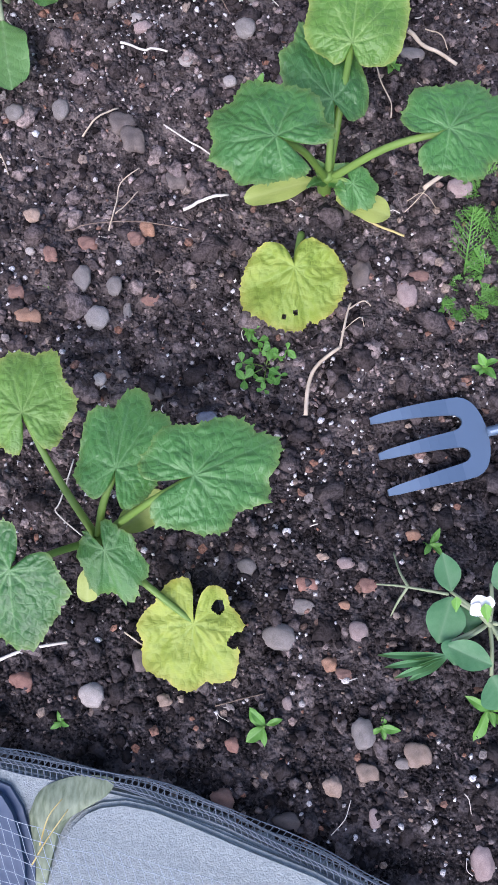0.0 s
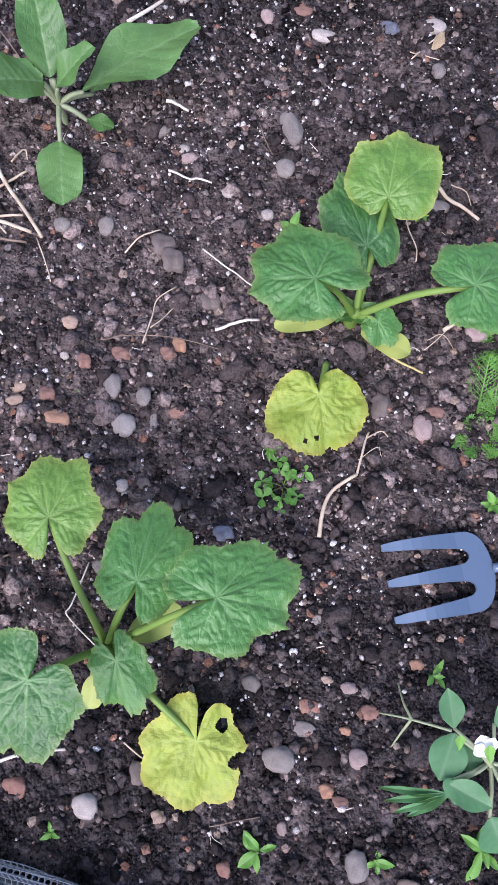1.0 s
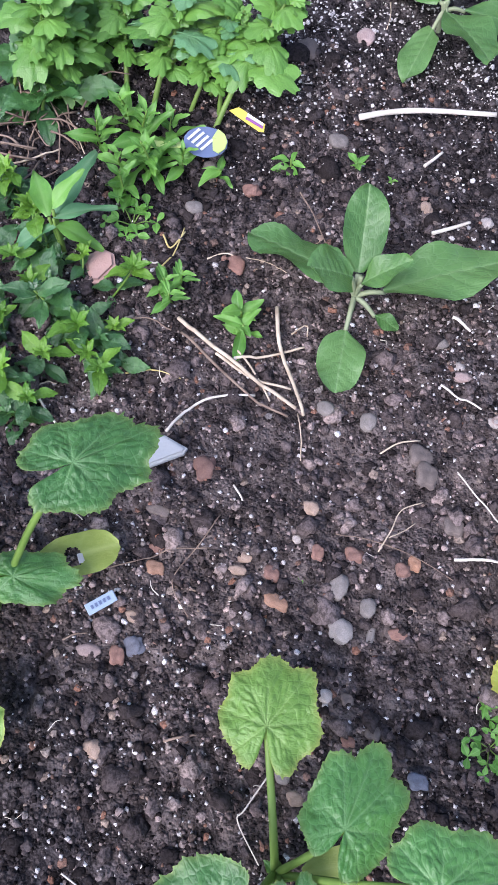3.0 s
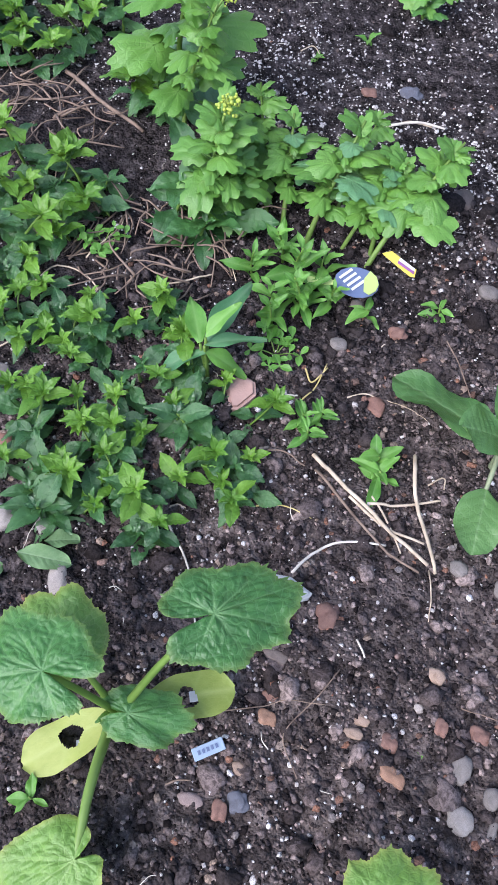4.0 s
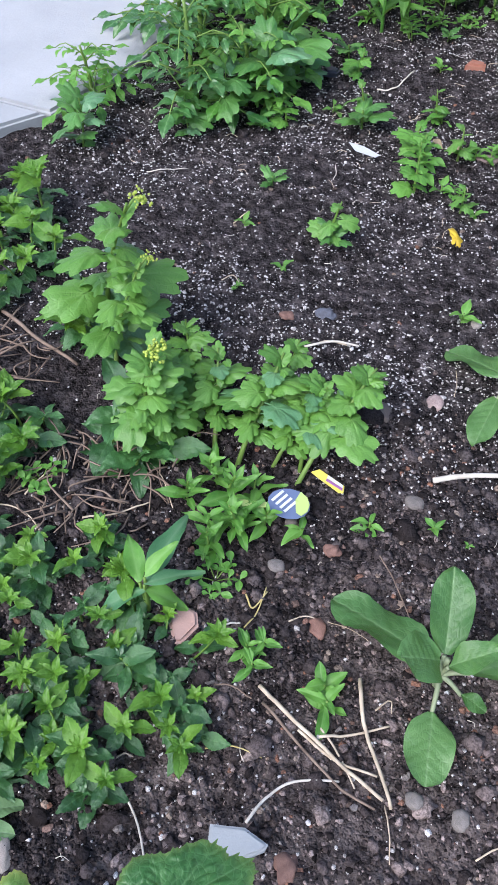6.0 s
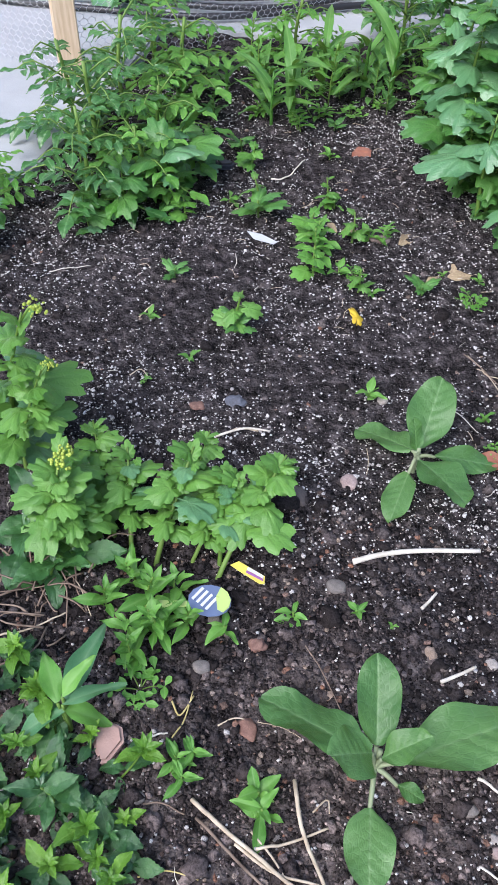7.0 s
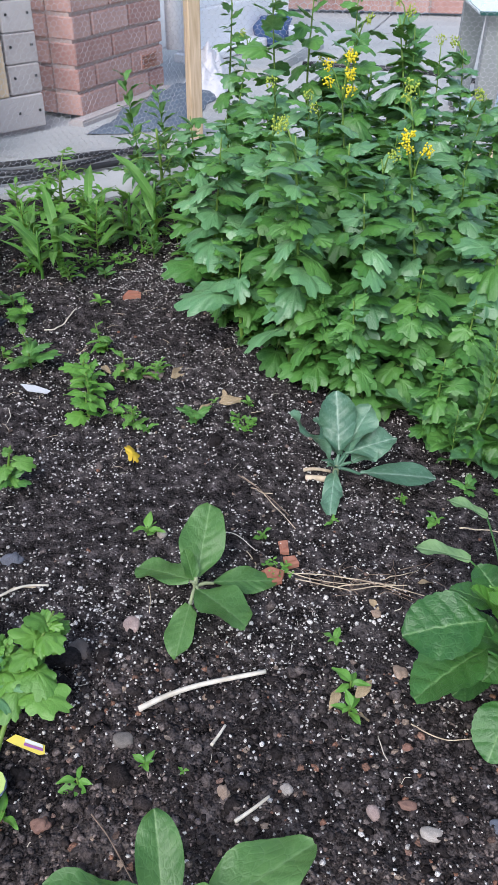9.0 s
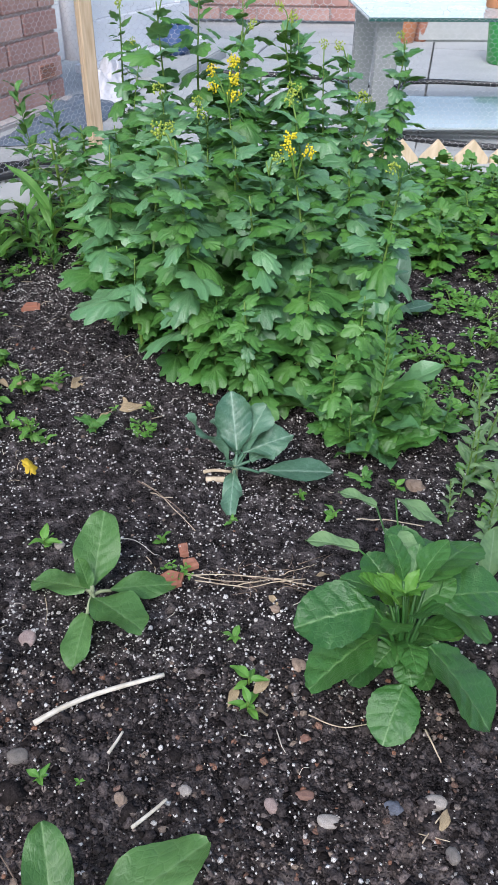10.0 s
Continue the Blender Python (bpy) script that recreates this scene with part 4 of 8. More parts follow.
def crown_tuft(p, crown, n, size, material, seed):
    """The small folded leaves and buds in the heart of a plant."""
    rd = random.Random(seed)
    c = Vector(crown) - Vector(p.location)
    for i in range(n):
        a = i * 2.4 + rd.random()
        d = Vector((math.cos(a), math.sin(a), rd.uniform(0.6, 1.6))).normalized() * size * rd.uniform(0.6, 1.2)
        child("young_leaf", dressed(L_MINT[i % 2], material), p, turn_to(c, c + d, size * 0.5))


courgette = plant_base("courgette_plant", -0.146, 0.032, "young courgette plant with one yellowing lower leaf", "courgette plant", "courgette plants")
K = (-0.146, 0.032, 0.022)
tube("stem", [(0, 0, -0.01), (0.001, 0.002, 0.012), (0.0, 0.0, 0.03)], 0.0065, 0.005, G_STALK, courgette)
leaf_on(courgette, K, L_PALM[0], (-0.058, 0.071, 0.130), (-0.003, 0.094, 0.120), 0.083)
leaf_on(courgette, K, L_PALM[2], (-0.118, 0.080, 0.093), (-0.111, 0.147, 0.082), 0.067)
leaf_on(courgette, K, L_PALM[1], (-0.190, 0.122, 0.086), (-0.203, 0.173, 0.084), 0.078, G_LIGHT, r=(0.0032, 0.0024))
leaf_on(courgette, K, L_PALM[2], (-0.174, 0.009, 0.140), (-0.205, -0.045, 0.128), 0.088)
leaf_on(courgette, K, L_PALM_SMALL, (-0.131, 0.023, 0.064), (-0.112, -0.019, 0.050), 0.047, lift=0.004)
leaf_on(courgette, K, L_PALM_BIT, (-0.068, -0.032, 0.032), (-0.072, -0.088, 0.024), 0.084, label="yellowed leaf eaten away on one side")
leaf_on(courgette, K, L_COTY, (-0.128, 0.040, 0.030), (-0.089, 0.065, 0.037), 0.027, name="cotyledon", petiole=False)
leaf_on(courgette, K, L_COTY, (-0.153, 0.010, 0.020), (-0.156, -0.018, 0.013), 0.018, name="cotyledon", petiole=False)
crown_tuft(courgette, K, 4, 0.016, G_COURGETTE, 1)

courgette = plant_base("courgette_plant", 0.038, 0.329, "young courgette plant with a torn yellow leaf in front", "courgette plant", "courgette plants")
K = (0.038, 0.329, 0.026)
tube("stem", [(0, 0, -0.01), (-0.002, 0.002, 0.012), (0.0, 0.0, 0.034)], 0.007, 0.0055, G_STALK, courgette)
leaf_on(courgette, K, L_PALM[1], (-0.004, 0.316, 0.118), (-0.056, 0.348, 0.108), 0.090)
leaf_on(courgette, K, L_PALM_SHORT, (0.040, 0.372, 0.073), (0.016, 0.448, 0.072), 0.064, G_COURGETTE)
leaf_on(courgette, K, L_PALM_SHORT, (0.055, 0.414, 0.082), (0.064, 0.474, 0.094), 0.082, G_LIGHT, r=(0.0034, 0.0024))
leaf_on(courgette, K, L_PALM[0], (0.122, 0.327, 0.105), (0.171, 0.350, 0.100), 0.088, r=(0.0034, 0.0025))
leaf_on(courgette, (0.016, 0.285, 0.02), L_PALM_TORN, (0.010, 0.251, 0.034), (0.019, 0.199, 0.022), 0.090, lift=0.0, label="yellow wrinkled leaf with torn holes")
leaf_on(courgette, K, L_PALM_SMALL, (0.058, 0.322, 0.034), (0.075, 0.303, 0.024), 0.037, lift=0.004)
leaf_on(courgette, K, L_COTY, (0.027, 0.332, 0.020), (-0.033, 0.322, 0.012), 0.022, name="cotyledon", petiole=False)
leaf_on(courgette, K, L_COTY, (0.046, 0.320, 0.016), (0.092, 0.305, 0.012), 0.024, name="cotyledon", petiole=False)
crown_tuft(courgette, K, 7, 0.024, G_COURGETTE, 2)

courgette = plant_base("courgette_plant", -0.427, 0.151, "young courgette plant with pale holed seed leaves", "courgette plant", "courgette plants")
K = (-0.427, 0.151, 0.036)
tube("stem", [(0, 0, -0.01), (0.001, 0.002, 0.018), (0.0, 0.0, 0.042)], 0.008, 0.006, G_STALK, courgette)
leaf_on(courgette, K, L_PALM[0], (-0.379, 0.229, 0.165), (-0.339, 0.278, 0.155), 0.080)
leaf_on(courgette, K, L_PALM[1], (-0.462, 0.141, 0.150), (-0.526, 0.133, 0.140), 0.080)
leaf_on(courgette, K, L_PALM[2], (-0.475, 0.167, 0.095), (-0.535, 0.182, 0.088), 0.076, G_LIGHT)
leaf_on(courgette, K, L_PALM_SMALL, (-0.416, 0.153, 0.060), (-0.364, 0.173, 0.052), 0.047, lift=0.004)
leaf_on(courgette, (-0.430, 0.14, 0.03), L_PALM_SHORT, (-0.393, 0.052, 0.060), (-0.426, -0.004, 0.054), 0.070, G_LIGHT, r=(0.0042, 0.003))
leaf_on(courgette, K, L_COTY_HOLE, (-0.414, 0.168, 0.035), (-0.358, 0.216, 0.026), 0.038, name="cotyledon", petiole=False, label="pale yellow-green seed leaf with a hole")
leaf_on(courgette, K, L_COTY_HOLE, (-0.430, 0.148, 0.035), (-0.477, 0.080, 0.021), 0.038, name="cotyledon", petiole=False, label="pale yellow-green seed leaf with a hole")
crown_tuft(courgette, K, 6, 0.022, G_COURGETTE, 3)

# ---- broad-leaved seedlings ----
seedling = plant_base("aubergine_seedling", -0.251, 0.523, "broad-leaved grey-green seedling on bare soil", "seedling", "broad-leaved seedlings")
K = (-0.251, 0.522, 0.030)
tube("stem", [(0, 0, -0.01), (0.0, 0.001, 0.015), (0.001, 0.003, 0.06)], 0.0035, 0.0028, G_PALESTALK, seedling)
for i, (a, b, w, roll) in enumerate((
    ((-0.254, 0.531, 0.055), (-0.270, 0.598, 0.100), 0.044, 8), ((-0.262, 0.522, 0.050), (-0.374, 0.560, 0.036), 0.054, 16),
    ((-0.257, 0.520, 0.062), (-0.288, 0.492, 0.102), 0.050, -10), ((-0.226, 0.530, 0.042), (-0.126, 0.605, 0.060), 0.064, -8),
    ((-0.247, 0.521, 0.055), (-0.213, 0.538, 0.092), 0.030, 0), ((-0.247, 0.487, 0.022), (-0.235, 0.420, 0.030), 0.046, 6),
    ((-0.225, 0.548, 0.016), (-0.207, 0.575, 0.022), 0.020, 0), ((-0.226, 0.518, 0.016), (-0.200, 0.512, 0.016), 0.018, 0))):
    leaf_on(seedling, K, L_AUB[i % 2], a, b, w, stalk=G_PALESTALK, r=(0.0026, 0.002), roll=roll, lift=0.002)

seedling = plant_base("aubergine_seedling", -0.279, 0.930, "broad-leaved grey-green seedling with a wavy upright leaf", "seedling", "broad-leaved seedlings")
K = (-0.279, 0.932, 0.028)
tube("stem", [(0, 0, -0.01), (0.0, 0.001, 0.015), (0.001, 0.003, 0.05)], 0.0035, 0.0028, G_PALESTALK, seedling)
for i, (a, b, w, roll) in enumerate((
    ((-0.277, 0.937, 0.040), (-0.270, 1.022, 0.096), 0.060, 0), ((-0.286, 0.936, 0.036), (-0.366, 0.982, 0.016), 0.056, 10),
    ((-0.274, 0.920, 0.036), (-0.207, 0.866, 0.046), 0.066, -14), ((-0.256, 0.940, 0.030), (-0.172, 0.970, 0.012), 0.036, 22),
    ((-0.284, 0.908, 0.020), (-0.294, 0.834, 0.012), 0.040, 14), ((-0.281, 0.930, 0.042), (-0.290, 0.940, 0.085), 0.022, 0))):
    leaf_on(seedling, K, L_AUB[i % 2], a, b, w, stalk=G_PALESTALK, r=(0.0026, 0.002), roll=roll, lift=0.002)


# ---- hand fork ----
fork = plant_base("hand_fork", 0.1565, 0.117, "small blue-grey steel hand fork lying on the soil", "hand fork", z=0.006)
fork.rotation_euler = (0, radians(4), radians(13))


def fork_head():
    """Three tapered tines on a round-shouldered head, a little bent."""
    bm = bmesh.new()
    tines = ((0.027, 0.006), (0.0, 0.0), (-0.027, -0.006))
    rows = []
    for y, lean in tines:
        row = []
        for i in range(9):
            t = i / 8
            x = -0.018 - 0.063 * t
            w = 0.0068 * (1 - t) + 0.0034 * t if i < 8 else 0.0026
            z = 0.012 * math.sin(t * 2.6) - 0.010 * t
            row.append((x, y * (1 + 0.02 * t) + lean * 0.4 * t, w, z))
        rows.append(row)
    for row in rows:
        vs = [[bm.verts.new((x, y + s * w, z)) for s in (-1, 1)] for x, y, w, z in row]
        for a, b in zip(vs, vs[1:]):
            bm.faces.new((a[0], a[1], b[1], b[0]))
    # the head: rounded crotches in front, a round-shouldered back
    ys = [0.0338, 0.0202, 0.0068, -0.0068, -0.0202, -0.0338]
    loop = []
    for k in range(3):
        loop += [(-0.018, ys[2 * k]), (-0.018, ys[2 * k + 1])]
        if k < 2:
            y0, y1 = ys[2 * k + 1], ys[2 * k + 2]
            loop += [(-0.018 + 0.009 * math.sin(a), (y0 + y1) / 2 + (y0 - y1) / 2 * math.cos(a)) for a in (0.6, 1.15, 1.57, 2.0, 2.54)]
    back = [(-0.018 + 0.027 * abs(math.cos(a)) ** 0.62, 0.0338 * math.sin(a)) for a in np.linspace(-math.pi / 2, math.pi / 2, 17)[1:-1]]
    bm.faces.new([bm.verts.new((x, y, 0.0)) for x, y in loop + back])
    bmesh.ops.remove_doubles(bm, verts=bm.verts[:], dist=0.0002)
    bmesh.ops.recalc_face_normals(bm, faces=bm.faces[:])
    if sum(f.normal.z for f in bm.faces) < 0:
        bmesh.ops.reverse_faces(bm, faces=bm.faces[:])
    up = bmesh.ops.extrude_face_region(bm, geom=bm.faces[:])["geom"]
    bmesh.ops.translate(bm, vec=(0, 0, 0.0028), verts=[v for v in up if isinstance(v, bmesh.types.BMVert)])
    bmesh.ops.recalc_face_normals(bm, faces=bm.faces[:])
    return bm


part("head", fork_head(), STEEL, fork)
tube("neck", [(0.008, 0.0, 0.004), (0.03, 0.0, 0.012), (0.06, 0.0, 0.018)], 0.0042, 0.0042, STEEL, fork)
tube("handle", [(0.055, 0.0, 0.018), (0.09, 0.0, 0.017), (0.13, 0.0, 0.014), (0.17, 0.0, 0.012)], 0.010, 0.012, BLACK, fork, 14, label="black rounded plastic handle")

# ---- pea plant with one white flower ----
pea = plant_base("pea_plant", 0.168, -0.040, "young pea plant with a white flower and tendrils", "pea plant")
K = (0.168, -0.040, 0.02)
tube("stem", [(0, 0, -0.01), (-0.006, 0.004, 0.03), (-0.015, 0.008, 0.055), (-0.028, 0.018, 0.075)], 0.0028, 0.002, G_PALESTALK, pea)
for a, b, w in (((0.122, -0.006, 0.055), (0.116, 0.024, 0.058), 0.024), ((0.122, -0.010, 0.055), (0.110, -0.045, 0.060), 0.036),
                ((0.128, -0.040, 0.060), (0.120, -0.058, 0.064), 0.034), ((0.115, -0.043, 0.062), (0.150, -0.058, 0.066), 0.026),
                ((0.150, 0.0, 0.06), (0.172, 0.008, 0.064), 0.034), ((0.150, -0.066, 0.05), (0.164, -0.092, 0.045), 0.042),
                ((0.160, -0.03, 0.05), (0.190, -0.045, 0.055), 0.04), ((0.136, -0.036, 0.05), (0.130, -0.015, 0.05), 0.03), ((0.165, -0.06, 0.05), (0.19, -0.085, 0.05), 0.036)):
    leaf_on(pea, (0.15, -0.028, 0.05), L_PEA, a, Vector(a).lerp(Vector(b), 0.92), w * 0.8, stalk=G_PALESTALK, r=(0.0015, 0.0013), lift=0.003)
o = Vector(pea.location)
for pts in (((0.12, -0.008, 0.055), (0.09, -0.003, 0.04), (0.072, -0.002, 0.022)), ((0.093, -0.003, 0.042), (0.088, 0.008, 0.035), (0.086, 0.022, 0.02)), ((0.093, -0.003, 0.042), (0.086, -0.015, 0.035), (0.083, -0.026, 0.018))):
    tube("tendril", [Vector(q) - o for q in pts], 0.0012, 0.0006, G_PALESTALK, pea, 6)
for dx, dy in ((-0.045, -0.012), (-0.038, -0.02), (-0.028, -0.022), (-0.05, -0.003)):
    a = Vector((0.118, -0.05, 0.062)) - o
    child("folded_leaf", L_PEA, pea, turn_to(a, a + Vector((dx, dy, -0.018)), 0.006))
f = Vector((0.139, -0.018, 0.078)) - o
tube("flower_stalk", [Vector((0.15, -0.028, 0.05)) - o, f + Vector((0.006, -0.004, -0.006)), f], 0.0013, 0.001, G_PALESTALK, pea)
for b, w in (((-0.005, 0.010, 0.005), 0.012), ((-0.009, 0.003, 0.006), 0.010), ((0.003, 0.009, 0.008), 0.009)):
    child("petal", dressed(L_ROUND, PETAL_W), pea, turn_to(f + Vector((0, -0.004, 0)), f + Vector(b), w), "white petal")
child("sepal", dressed(L_ROUND, G_WEED), pea, turn_to(f + Vector((0.002, -0.008, 0.002)), f + Vector((-0.001, 0.004, 0.011)), 0.008))
child("bud", dressed(L_ROUND, G_WEED), pea, turn_to(Vector((0.122, -0.02, 0.068)) - o, Vector((0.121, -0.01, 0.078)) - o, 0.007))


# ---- feathery carrot seedlings ----
def carrot(x, y, n, size, rise, seed, one=False):
    p = plant_base("carrot_seedling", x, y, "feathery bright green carrot seedling", "seedling", "carrot seedlings")
    rd = random.Random(seed)
    for i in range(n):
        a = math.pi / 2 if one else 2 * math.pi * i / n + rd.uniform(-0.3, 0.3)
        d = Vector((math.cos(a), math.sin(a), rise)).normalized()
        sd = Vector((-d.y, d.x, 0)).normalized()
        verts, faces = [], []
        v, f = tube_data([Vector((0, 0, 0)), d * size * 0.5, d * size], 0.0011, 0.0005, 5, 3)
        verts += v
        faces += f
        for k in range(4, 15):
            t = k / 15
            for s in (-1, 1):
                root = d * size * t
                arm = (sd * s * rd.uniform(0.55, 0.9) + d * 0.7 + Vector((0, 0, rd.uniform(-0.25, 0.3)))).normalized() * size * rd.uniform(0.26, 0.42) * math.sin(math.pi * min(1, t * 1.05)) ** 0.8
                for j in range(1, 6):
                    e = root + arm * (j / 5)
                    for s2 in (-1, 1):
                        tip = e + (arm.normalized() * rd.uniform(0.3, 1.0) + d * s2 * rd.uniform(0.4, 1.0) + Vector((rd.uniform(-0.4, 0.4), rd.uniform(-0.4, 0.4), rd.uniform(-0.5, 0.9)))).normalized() * size * rd.uniform(0.05, 0.12)
                        q = len(verts)
                        wv = arm.normalized().cross(Vector((0, 0, 1))) * 0.0007
                        verts += [e - wv, e + wv, tip]
                        faces.append((q, q + 1, q + 2))
                q = len(verts)
                wv = d * 0.0006
                verts += [root - wv, root + wv, root + arm]
                faces.append((q, q + 1, q + 2))
        child("frond", fast_mesh("frond", verts, faces, G_CARROT, False), p)
    return p


carrot(0.155, 0.255, 1, 0.062, 1.0, 1, True)
carrot(0.155, 0.232, 6, 0.024, 0.5, 2)
carrot(0.180, 0.252, 6, 0.034, 0.6, 3)
carrot(0.184, 0.322, 7, 0.036, 0.5, 4)
carrot(0.200, 0.290, 5, 0.034, 0.7, 5)

# ---- cabbage seedling ----
cabbage = plant_base("cabbage_plant", -0.094, 1.195, "blue-green young cabbage with white midribs", "cabbage plant")
K = (-0.092, 1.195, 0.03)
tube("stem", [(0, 0, -0.01), (0, 0, 0.012), (0.002, 0.0, 0.04)], 0.006, 0.005, G_PALESTALK, cabbage)
tube("root", [(-0.045, 0.006, 0.006), (-0.02, 0.004, 0.008), (0.0, 0.0, 0.01)], 0.006, 0.005, STRAW["t"], cabbage, label="bare woody root")
for i, (a, b, w, roll) in enumerate((
    ((-0.100, 1.200, 0.035), (-0.160, 1.250, 0.100), 0.056, 48), ((-0.090, 1.212, 0.05), (-0.098, 1.262, 0.128), 0.060, -6), ((-0.080, 1.21, 0.05), (-0.048, 1.262, 0.108), 0.058, -14),
    ((-0.080, 1.205, 0.05), (0.000, 1.235, 0.070), 0.046, 24), ((-0.055, 1.192, 0.024), (0.060, 1.184, 0.034), 0.068, -8), ((-0.095, 1.188, 0.02), (-0.104, 1.110, 0.008), 0.034, 10), ((-0.07, 1.20, 0.04), (-0.030, 1.222, 0.052), 0.040, 0), ((-0.09, 1.21, 0.04), (-0.120, 1.258, 0.085), 0.044, 20))):
    leaf_on(cabbage, K, L_CAB_OVAL if i == 4 else L_CAB[i % 2], a, b, w, stalk=G_CABBAGE, r=(0.003, 0.0022), roll=roll, lift=0.0)
crown_tuft(cabbage, K, 5, 0.025, G_CABBAGE, 5)

# ---- large leafy radish in front ----
radish = plant_base("radish_plant", 0.098, 0.815, "bushy leafy radish plant with broad toothed leaves", "radish plant")
K = (0.098, 0.815, 0.018)
for i, (a, b, w, roll) in enumerate((
    ((0.092, 0.833, 0.085), (-0.022, 0.775, 0.060), 0.094, 26), ((0.090, 0.838, 0.110), (-0.030, 0.818, 0.108), 0.082, -12), ((0.105, 0.800, 0.045), (0.060, 0.722, 0.026), 0.060, 4),
    ((0.105, 0.838, 0.075), (0.192, 0.735, 0.030), 0.092, -22), ((0.100, 0.845, 0.115), (0.200, 0.815, 0.092), 0.084, -20), ((0.110, 0.850, 0.110), (0.182, 0.915, 0.150), 0.078, -24),
    ((0.095, 0.850, 0.100), (0.030, 0.880, 0.118), 0.050, 14), ((0.100, 0.830, 0.060), (0.062, 0.800, 0.052), 0.034, 0), ((0.108, 0.815, 0.045), (0.128, 0.782, 0.030), 0.032, 0),
    ((0.112, 0.845, 0.105), (0.222, 0.862, 0.110), 0.070, 14), ((0.100, 0.855, 0.110), (0.112, 0.930, 0.150), 0.058, 20), ((0.105, 0.835, 0.060), (0.170, 0.792, 0.045), 0.045, -10),
    ((0.095, 0.850, 0.100), (0.062, 0.905, 0.128), 0.046, -10), ((0.100, 0.820, 0.050), (0.100, 0.775, 0.048), 0.036, 10), ((0.092, 0.825, 0.050), (0.030, 0.800, 0.030), 0.045, 6),
    ((0.110, 0.860, 0.100), (0.160, 0.940, 0.115), 0.060, 10), ((0.100, 0.850, 0.110), (0.088, 0.892, 0.168), 0.040, 30), ((0.106, 0.848, 0.110), (0.135, 0.880, 0.172), 0.042, -30))):
    leaf_on(radish, K, L_RAD[i % 3], Vector(a).lerp(Vector(b), 0.24), b, w, stalk=G_RADISH, r=(0.0024, 0.0016), roll=roll, lift=0.016)
for i in range(13):
    q = 2.399 * i
    a = (0.100 + 0.014 * math.cos(q), 0.842 + 0.014 * math.sin(q), 0.050 + 0.005 * i)
    b = (a[0] + (0.060 - 0.0025 * i) * math.cos(q), a[1] + (0.055 - 0.0025 * i) * math.sin(q), a[2] + 0.012 + 0.0035 * i)
    leaf_on(radish, K, L_RAD[i % 3], a, b, 0.036, G_WEED if i % 3 == 0 else None, stalk=G_RADISH, r=(0.0018, 0.0012), roll=12 * math.sin(5 * q), lift=0.004)
crown_tuft(radish, (0.098, 0.850, 0.112), 7, 0.036, G_WEED, 6)
crown_tuft(radish, (0.10, 0.835, 0.05), 8, 0.045, G_RADISH, 8)
for i, (a, b, w, z) in enumerate((((0.052, 0.908, 0.128), (-0.010, 0.938, 0.122), 0.024, 0.04), ((0.086, 0.930, 0.140), (0.122, 0.888, 0.136), 0.030, 0.05), ((0.088, 0.995, 0.120), (0.042, 1.026, 0.124), 0.018, 0.04),
                                  ((0.115, 1.008, 0.122), (0.170, 0.972, 0.112), 0.026, 0.04), ((0.170, 0.884, 0.100), (0.212, 0.850, 0.096), 0.036, 0.04), ((0.205, 0.880, 0.100), (0.236, 0.965, 0.112), 0.032, 0.04))):
    leaf_on(radish, (0.11, 0.90, z), L_AUB[i % 2], a, b, w, material=G_DUSTY, stalk=G_RADISH, r=(0.0014, 0.001))


# ---- plants built once and repeated ----
def mint_sprig(seed, n, h, tip=True):
    """Opposite pairs of puckered leaves up a leaning stem, with a pale young top or a dull old one."""
    p = plant_base("mint_sprig", 0, 0, "mint sprig with dark puckered leaves and a bright young top" if tip else "low dark mint sprig with puckered leaves", "mint", "mint patch", 0.0)
    rd = random.Random(seed)
    lean = Vector((rd.uniform(-0.7, 0.7), rd.uniform(-0.7, 0.7), 1))
    tube("stem", [(0, 0, -0.008), lean * h * 0.5 + Vector((0.003, 0, 0)), lean * h], 0.0015, 0.0011, G_STALK, p, 6)
    for i in range(n):
        t = (i + 0.5) / n
        size = 0.027 * (0.75 + 0.5 * math.sin(math.pi * (0.15 + 0.7 * t))) * rd.uniform(0.75, 1.2)
        for side in (0, math.pi):
            if rd.random() < 0.12:
                continue
            a = i * math.pi / 2 + side + rd.uniform(-0.45, 0.45) + seed
            b = lean * h * t
            d = Vector((math.cos(a), math.sin(a), rd.uniform(-0.25, 0.25) + 0.7 * t * t)).normalized() * size
            child("leaf", dressed(L_MINT[i % 2], G_MINTTOP if tip and t > 0.78 else G_MINT), p, turn_to(b, b + d, size * rd.uniform(0.5, 0.66), roll=rd.uniform(-28, 28)))
    V, F, A = [], [], []
    for i in range(7 if tip else 4):
        a = i * 2.4 + seed
        size = rd.uniform(0.012, 0.021) if tip else rd.uniform(0.008, 0.013)
        m = turn_to(lean * h, lean * h + Vector((math.cos(a), math.sin(a), rd.uniform(0.3, 1.5))).normalized() * size, size * 0.46, roll=rd.uniform(-20, 20))
        F += [tuple(q + len(V) for q in f.vertices) for f in L_MINT[0].polygons]
        V += [m @ v.co for v in L_MINT[0].vertices]
        A += [tuple(c.color) for c in L_MINT[0].color_attributes["vein"].data]
    child("young_leaves", fast_mesh("young_leaves", V, F, G_MINTTOP if tip else G_MINT, True, A), p)
    return p


